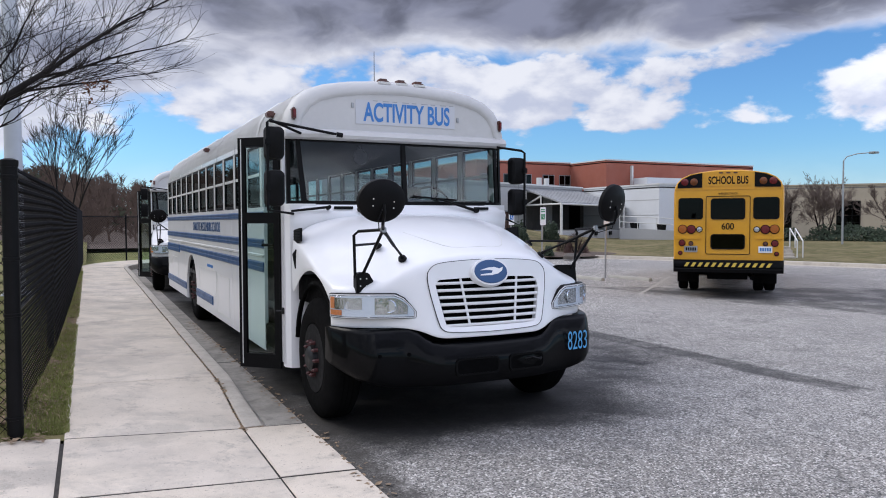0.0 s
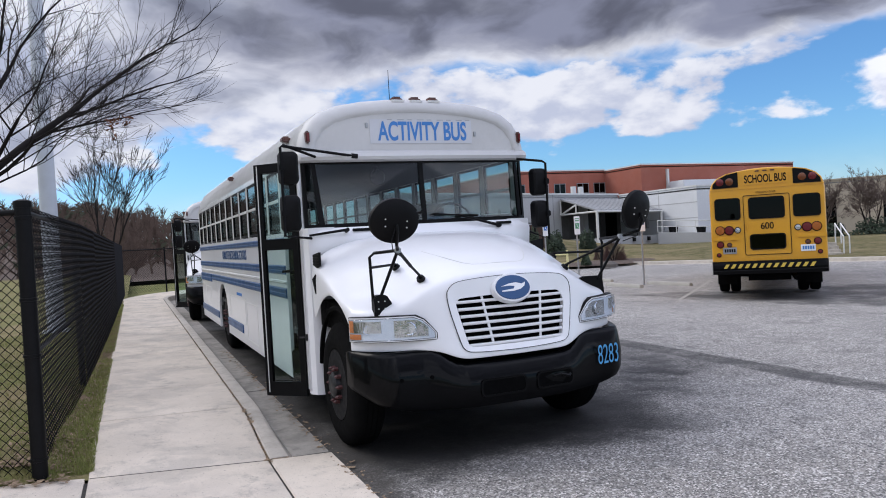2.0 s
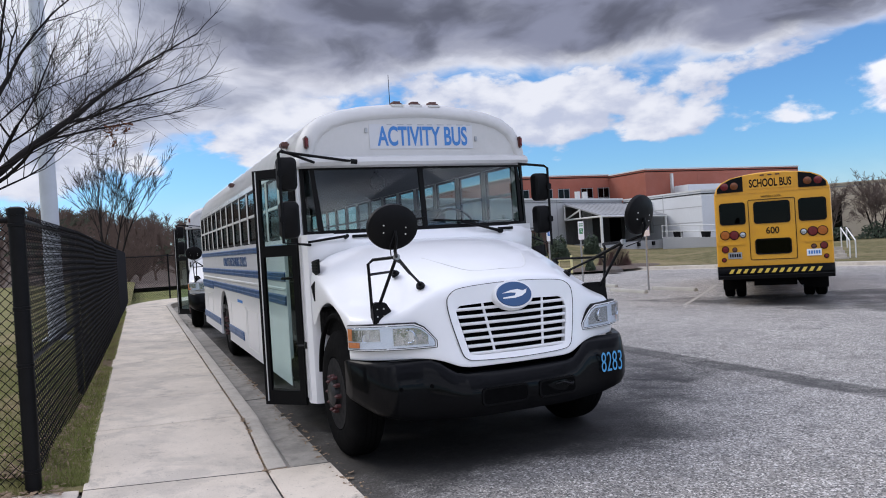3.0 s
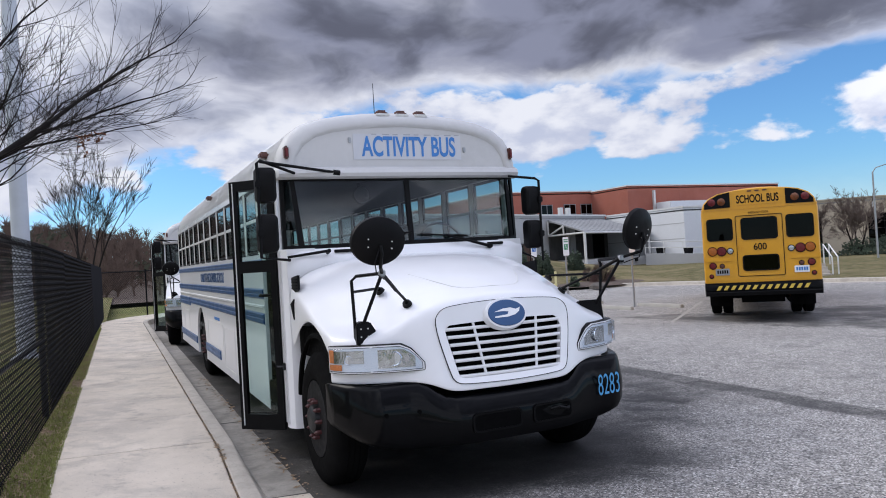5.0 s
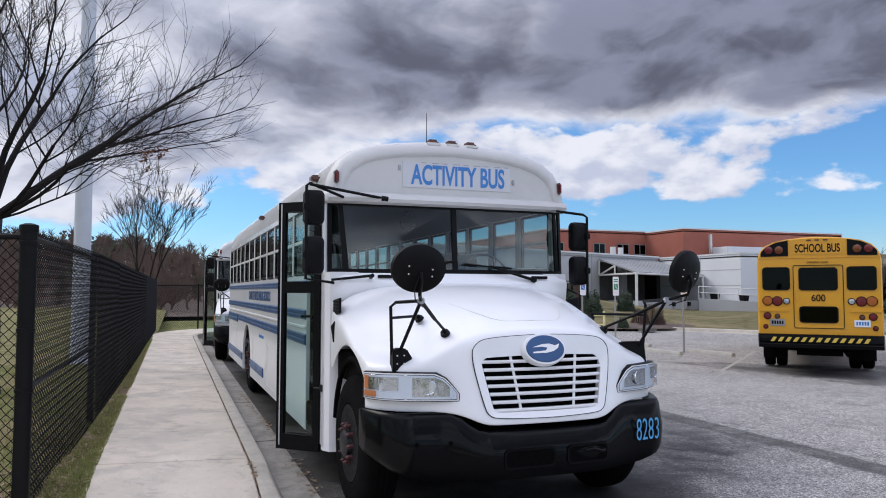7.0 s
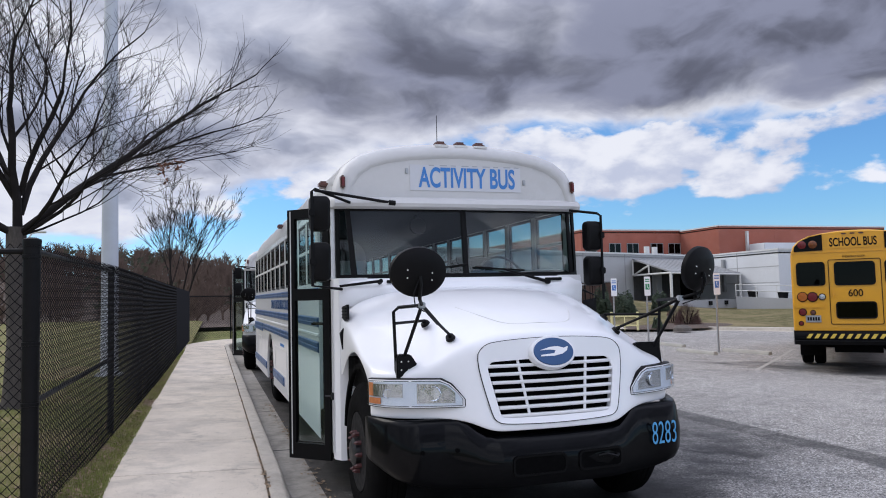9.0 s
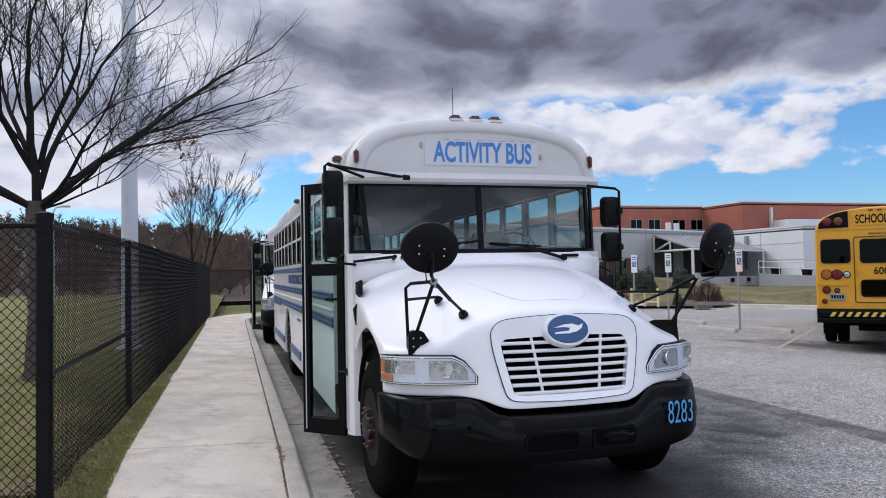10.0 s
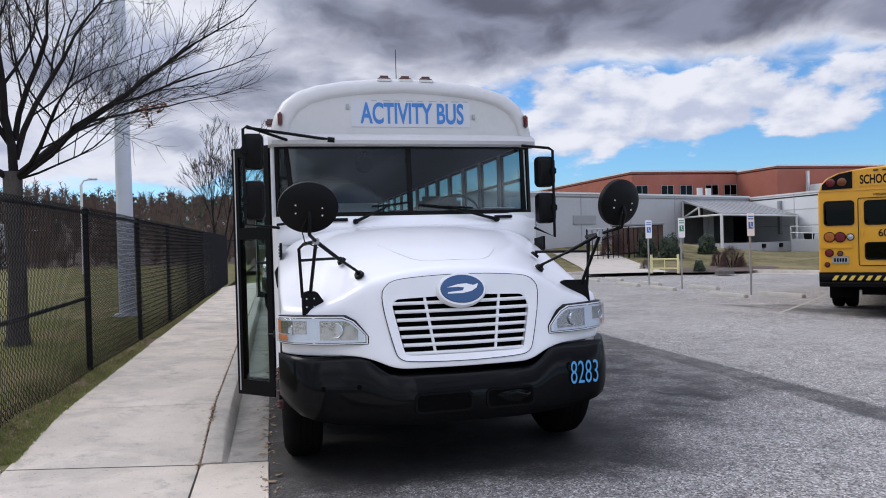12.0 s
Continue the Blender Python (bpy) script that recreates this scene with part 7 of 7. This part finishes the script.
for h in (0.25, 1.75):
    part("rail_bar", rod(nb(), qa + Vector((0, 0, h)), qb + Vector((0, 0, h)), 0.04, 0.04, 6), M_GALV if h > 1 else M_BLACK, railing)
for k in range(13):
    q = qa.lerp(qb, k / 12)
    part("picket", rod(nb(), q - Vector((0, 0, 0.1)), q + Vector((0, 0, 1.78)), 0.05 if k % 4 == 0 else 0.022, 0.05 if k % 4 == 0 else 0.022, 6), M_BLACK, railing)
x, y = polar(28.3, 46.5)
shed_box = thing("storage_box", pose(x, y, lawn_z(x, y), 0, 0, -26), "weathered brown storage box behind the railing", "box")
part("box_body", boxm(-1.5, 1.5, -0.6, 0.6, -0.05, 1.55, 0.03), M_BROWN, shed_box)
part("lid", boxm(-1.58, 1.58, -0.68, 0.68, 1.552, 1.64, 0.02), M_METALROOF, shed_box)
for k in range(5):
    part("seam", boxm(-1.2 + 0.6 * k - 0.02, -1.2 + 0.6 * k + 0.02, -0.612, -0.598, 0.0, 1.5), M_VOID, shed_box)
p, d, n_, L = face_frame(R0, R1)
part("ramp_floor", prism(nb(), [p - n_ * 0.31 + Vector((0, 0, 0.05)), p - n_ * 0.31 + d * L + Vector((0, 0, 0.05)), p - n_ * 0.31 + d * L + Vector((0, 0, 0.40)), p - n_ * 0.31 + Vector((0, 0, 1.0))], -n_ * 1.8), M_GREY_B, ramp)
for u in (0.9, 3.0):
    q = p + d * u - n_ * 0.9
    bn = thing("waste_bin", pose(q.x, q.y, 1.0 - 0.6 * u / L - 0.02), "dark square waste bin on the ramp", "bin")
    bm = nb()
    loft(bm, [[(a * k, c * k, z) for a, c in ((-1, -1), (1, -1), (1, 1), (-1, 1))] for k, z in ((0.20, 0.0), (0.25, 0.52), (0.26, 0.55))], closed=True, caps=True)
    part("bin_body", bm, M_BLACK, bn)
    part("lid", boxm(-0.28, 0.28, -0.28, 0.28, 0.552, 0.59, 0.02), M_BLACK, bn)

# ---- parking fittings ----
def parking_sign(x, y, green=False):
    t = thing("parking_sign", pose(x, y, lot_z(x), 0, 0, 14), "white and blue accessible-parking sign on a galvanised post" if not green else "white and green parking sign on a galvanised post", "sign", "parking signs")
    part("post", rod(nb(), (0, 0, -0.05), (0, 0, 2.36), 0.03, 0.03, 8), M_GALV, t)
    pl = part("sign_plate", prism(nb(), [(a, -0.034, c) for a, c in rrect(0, 2.05, 0.30, 0.66, 0.03)], (0, -0.006, 0)), M_SIGNW, t)
    part("symbol", prism(nb(), [(a, -0.042, c) for a, c in rrect(0, 2.03, 0.20, 0.20, 0.01)], (0, -0.002, 0)), M_SIGNG if green else M_SIGNB, pl)
    bm = nb()
    lathe(bm, [(0.022, 0.0), (0.022, -0.002), (0.0, -0.002)], 12, "y", at=(-0.01, -0.045, 2.09))
    tube(bm, [(-0.01, -0.045, 2.06), (-0.01, -0.045, 2.0), (0.04, -0.045, 2.0), (0.05, -0.045, 1.96)], 0.012, 5)
    part("symbol_mark", bm, M_SIGNW, pl)
    for k in range(2):
        part("letter_bar", boxm(-0.11, 0.11, -0.043, -0.040, 2.20 + 0.07 * k, 2.235 + 0.07 * k), M_SIGNG if green else M_SIGNB, pl)
    return t


parking_sign(15.2, 19.2)
parking_sign(15.1, 22.7, True)
parking_sign(15.05, 24.8)


def wheel_stop(x, y, rz):
    bm = nb()
    loft(bm, [[(a * k, yy, c) for a, c in ((-0.08, 0.0), (-0.08, 0.045), (-0.055, 0.10), (0.055, 0.10), (0.08, 0.045), (0.08, 0.0))] for yy, k in ((-0.92, 0.85), (-0.88, 1.0), (0.0, 1.0), (0.88, 1.0), (0.92, 0.85))], closed=True, caps=True)
    me = finish(bm, "wheel_stop", M_STOP)
    t = new("wheel_stop", me)
    t.matrix_world = pose(x, y, lot_z(x), 0, 0, rz)
    return tagged(t, "pale concrete wheel stop pinned to the asphalt", "wheel stop", "wheel stops")


stop0 = wheel_stop(15.6, 18.5, 3)
for x, y, rz in ((14.4, 19.2, -2), (15.65, 22.3, -5), (14.35, 22.7, -5), (15.4, 25.4, -6), (14.45, 25.3, -3), (15.7, 28.9, -6), (14.5, 28.8, 0)):
    copy_thing(stop0, pose(x, y, lot_z(x), 0, 0, rz))
lines = thing("parking_lines", pose(0, 0, 0), "faded worn white parking lines on the asphalt", "line", kind="structure")
for pts in ([(12.3, 14.3), (17.8, 19.0)], [(9.6, 20.9), (14.5, 20.9)], [(9.6, 24.0), (14.5, 24.0)]):
    (xa, ya), (xb, yb) = pts
    d = Vector((xb - xa, yb - ya, 0)).normalized()
    n_ = Vector((-d.y, d.x, 0)) * 0.05
    bm = nb()
    for k in range(8):
        p, q = Vector((xa + (xb - xa) * k / 8, ya + (yb - ya) * k / 8, 0)), Vector((xa + (xb - xa) * (k + 1) / 8, ya + (yb - ya) * (k + 1) / 8, 0))
        p.z, q.z = lot_z(p.x) + 0.004, lot_z(q.x) + 0.004
        vs = [bm.verts.new(v) for v in (p + n_, p - n_, q - n_, q + n_)]
        bm.faces.new(vs)
    part("line", bm, M_LINE, lines)
bm = nb()
tube_pts = [(17.8 - 0.9 * (1 - math.cos(a)), 19.0 + 1.2 * math.sin(a)) for a in (radians(9 * k) for k in range(15))]
loft(bm, [[(x - 0.05, y, lot_z(x) + 0.005), (x + 0.05, y + 0.03, lot_z(x) + 0.005)] for x, y in tube_pts])
part("line", bm, M_LINE, lines)

gate = thing("low_rail", pose(0, 0, 0), "low pale yellow pipe rail at the end of a path", "rail")
ga, gb = [Vector((*q, lawn_z(*q) - 0.03)) for q in (polar(29.3, 35), polar(31.2, 34.6))]
for f in (0.0, 0.5, 1.0):
    q = ga.lerp(gb, f)
    part("rail_post", rod(nb(), q, q + Vector((0, 0, 0.85 if f != 0.5 else 0.66)), 0.055 if f != 0.5 else 0.025, 0.055 if f != 0.5 else 0.025, 8), M_YELLOWP, gate)
for h in (0.22, 0.64):
    part("rail_bar", rod(nb(), ga + Vector((0, 0, h)), gb + Vector((0, 0, h)), 0.035, 0.035, 6), M_YELLOWP, gate)
pa = thing("path", pose(0, 0, 0), "pale concrete path curving up from the lot", "path", kind="structure")
bm = nb()
loft(bm, [[(q[0], q[1], lawn_z(*q) + 0.02) for q in (polar(a1 + (a2 - a1) * f, dd + f) for f in (0, 0.25, 0.5, 0.75, 1))] for a1, a2, dd in ((24.0, 30.5, 34.2), (24.5, 30.0, 36), (24.0, 28.5, 40), (22, 26, 46))])
part("slab", bm, M_KERB, pa)

lamp = thing("street_lamp", pose(*polar(54.9, 50, (-0.18, 0.12)), 0.2), "tall grey street lamp with a curved arm", "street lamp")
bm = nb()
rod(bm, (0, 0, 0), (0, 0, 5.0), 0.06, 0.045, 10)
tube(bm, [(0, 0, 5.0), (0.12, -0.12, 5.25), (0.5, -0.5, 5.4), (1.0, -1.0, 5.45)], 0.03, 8)
part("mast", bm, M_GALV, lamp)
part("head", boxm(0.85, 1.35, -1.35, -0.9, 5.38, 5.5, 0.05), M_GALV, lamp)
steps = thing("steps", pose(*polar(51.0, 36.5, (-0.18, 0.12)), -0.1, 0, 0, -38), "short concrete steps with a pale pipe rail", "steps")
for k in range(4):
    part("step", boxm(-0.7, 0.7, 0.3 * k, 0.3 * k + 0.34, -0.05, 0.14 * (k + 1), 0.01), M_KERB, steps)
for x in (0.72, 0.95):
    bm = nb()
    tube(bm, [(x, -0.1, 0.1), (x, -0.1, 0.85), (x, 1.2, 1.4), (x, 1.2, 0.5)], 0.03, 8)
    part("handrail", bm, M_STEELW, steps)

# ---- woods on the rise to the north ----
r_ = random.Random(21)
hill = nb()
hx = [-140 + 10 * i for i in range(17)]
loft(hill, [[(x, y, (0.3 + 6.0 * smooth01((y - 58) / 55) * smooth01((30 - x) / 42)) - 0.3) for x in hx] for y in (52, 60, 70, 80, 95, 120, 160, 220)])
solid("wooded_hill", hill, M_SOIL, "low brown wooded rise", "hill", kind="structure")
verts, faces = [], []
greenv, greenf = [], []


def stick(vs, fs, p, q, w):
    d = (q - p).normalized()
    s_ = d.cross(Vector((0, 1, 0))).normalized() * w
    i = len(vs)
    vs += [p - s_, p + s_, q + s_ * 0.4, q - s_ * 0.4]
    fs.append((i, i + 1, i + 2, i + 3))


for k in range(900):
    x, y = r_.uniform(-75, 22), r_.uniform(62, 125)
    if x > 8 and y < 85:
        continue
    z = 6.0 * smooth01((y - 58) / 55) * smooth01((30 - x) / 42) - 0.2
    h = r_.uniform(2.6, 5.0) * (1.0 if x < -22 else 0.8)
    base = Vector((x, y, z))
    if r_.random() < 0.10:
        for j in range(60):
            c = base + Vector((r_.gauss(0, 0.9), r_.gauss(0, 0.5), h * r_.uniform(0.35, 1.05)))
            stick(greenv, greenf, c, c + Vector((r_.uniform(-0.5, 0.5), 0.1, r_.uniform(-0.1, 0.4))), 0.16)
    top = base + Vector((r_.uniform(-0.4, 0.4), 0, h))
    stick(verts, faces, base, top, 0.09)
    for j in range(34):
        f = r_.uniform(0.12, 0.97)
        c = base.lerp(top, f)
        q = c + Vector((r_.uniform(-1, 1) * 1.5 * (1.15 - f), r_.uniform(-0.4, 0.4), r_.uniform(0.3, 1.1)))
        stick(verts, faces, c, q, 0.05)
        for _ in range(3):
            e_ = c.lerp(q, r_.uniform(0.4, 1))
            stick(verts, faces, e_, e_ + Vector((r_.uniform(-0.5, 0.5), 0, r_.uniform(0.1, 0.5))), 0.028)
for nm, vs, fs, m_, lb in (("woods", verts, faces, M_TWIGFAR, "brown leafless woods on the far rise"), ("pines", greenv, greenf, M_PINE, "dull green pines among the leafless woods")):
    me = bpy.data.meshes.new(nm)
    me.from_pydata(vs, [], fs)
    me.materials.append(m_)
    tagged(new(nm, me), lb, "trees", kind="stuff")
lamp = thing("street_lamp", pose(-8.3, 44.5, 0.3), "slim pale street lamp beyond the field", "street lamp")
bm = nb()
rod(bm, (0, 0, -0.2), (0, 0, 5.0), 0.09, 0.07, 8)
tube(bm, [(0, 0, 5.0), (0.15, 0, 5.25), (0.45, 0, 5.32)], 0.05, 6)
part("mast", bm, M_STEELW, lamp)
part("head", boxm(0.35, 0.85, -0.14, 0.14, 5.27, 5.38, 0.04), M_STEELW, lamp)
shed = building("low_building", "low pale building beyond the field", [(-40, 62), (-19.5, 60.0), (-18.5, 66)], 3.9, M_GREY_B, (0, 12), 5.0)

# ---- grass tufts and litter along the fence ----
r_ = random.Random(5)
verts, faces = [], []
for k in range(42000):
    y = 6.14 + 19 * r_.random() ** 1.9
    x = left_edge(y) + 0.04 - abs(r_.gauss(0, 0.22))
    if k % 3 == 0:
        x = r_.uniform(-2.6, -0.5)
        y = 6.8 + 9 * r_.random() ** 1.3
    if noise.noise((x * 2.2, y * 2.2, 3.0)) < -0.30 and x > -0.5:
        continue
    z = bank_z(x, y) if x < left_edge(y) else walk_z(x, y)
    h = r_.uniform(0.012, 0.055) * (0.7 if x > left_edge(y) else 1.0)
    a = r_.uniform(0, 6.283)
    u = Vector((math.cos(a), math.sin(a), 0)) * 0.004
    b2 = Vector((r_.uniform(-0.5, 0.5) * h, r_.uniform(-0.5, 0.5) * h, h))
    p = Vector((x, y, z - 0.004))
    i = len(verts)
    verts += [p - u, p + u, p + b2]
    faces.append((i, i + 1, i + 2))
me = bpy.data.meshes.new("grass_tufts")
me.from_pydata(verts, [], faces)
me.materials.append(M_BLADE)
tagged(new("grass_tufts", me), "short green and straw grass blades along the fence", "grass", kind="stuff")
verts, faces = [], []
for k in range(13000):
    j = k if k < 5200 else k % 3600
    if j < 3600:
        y = 6.3 + 14 * r_.random() ** 1.8
        x = min(fence_x(y) + r_.gauss(0.04, 0.14), left_edge(y) + r_.uniform(-0.05, 0.02))
        z = bank_z(x, y) if x < left_edge(y) else walk_z(x, y)
    elif j < 4500:
        y = 6.1 + 14 * r_.random() ** 1.6
        x = kerb_x(y) - 0.002 + r_.gauss(0, 0.012)
        if k % 12 == 0:
            x, y = r_.gauss(1.03, 0.06), r_.gauss(6.08, 0.03)
        z = walk_z(x, y) - 0.012
    elif j < 4950:
        x, y = r_.gauss(1.47, 0.035), r_.uniform(3.5, 13)
        z = 0.006
    else:
        x, y = -0.42 - abs(r_.gauss(0, 0.5)), r_.gauss(6.12, 0.06)
        z = max(walk_z(x, y), 0) + 0.01
    a = r_.uniform(0, 6.283)
    s_ = r_.uniform(0.007, 0.022) + (0.018 if k % 9 == 0 else 0.0)
    u, v = Vector((math.cos(a), math.sin(a), r_.uniform(-0.3, 0.3))) * s_, Vector((-math.sin(a), math.cos(a), r_.uniform(-0.3, 0.3))) * s_ * 0.6
    p = Vector((x, y, z + 0.008))
    i = len(verts)
    verts += [p - u, p + v, p + u, p - v]
    faces.append((i, i + 1, i + 2, i + 3))
me = bpy.data.meshes.new("leaf_litter")
me.from_pydata(verts, [], faces)
me.materials.append(M_LITTER)
tagged(new("leaf_litter", me), "scattered dead leaf fragments and grit", "litter", kind="stuff")
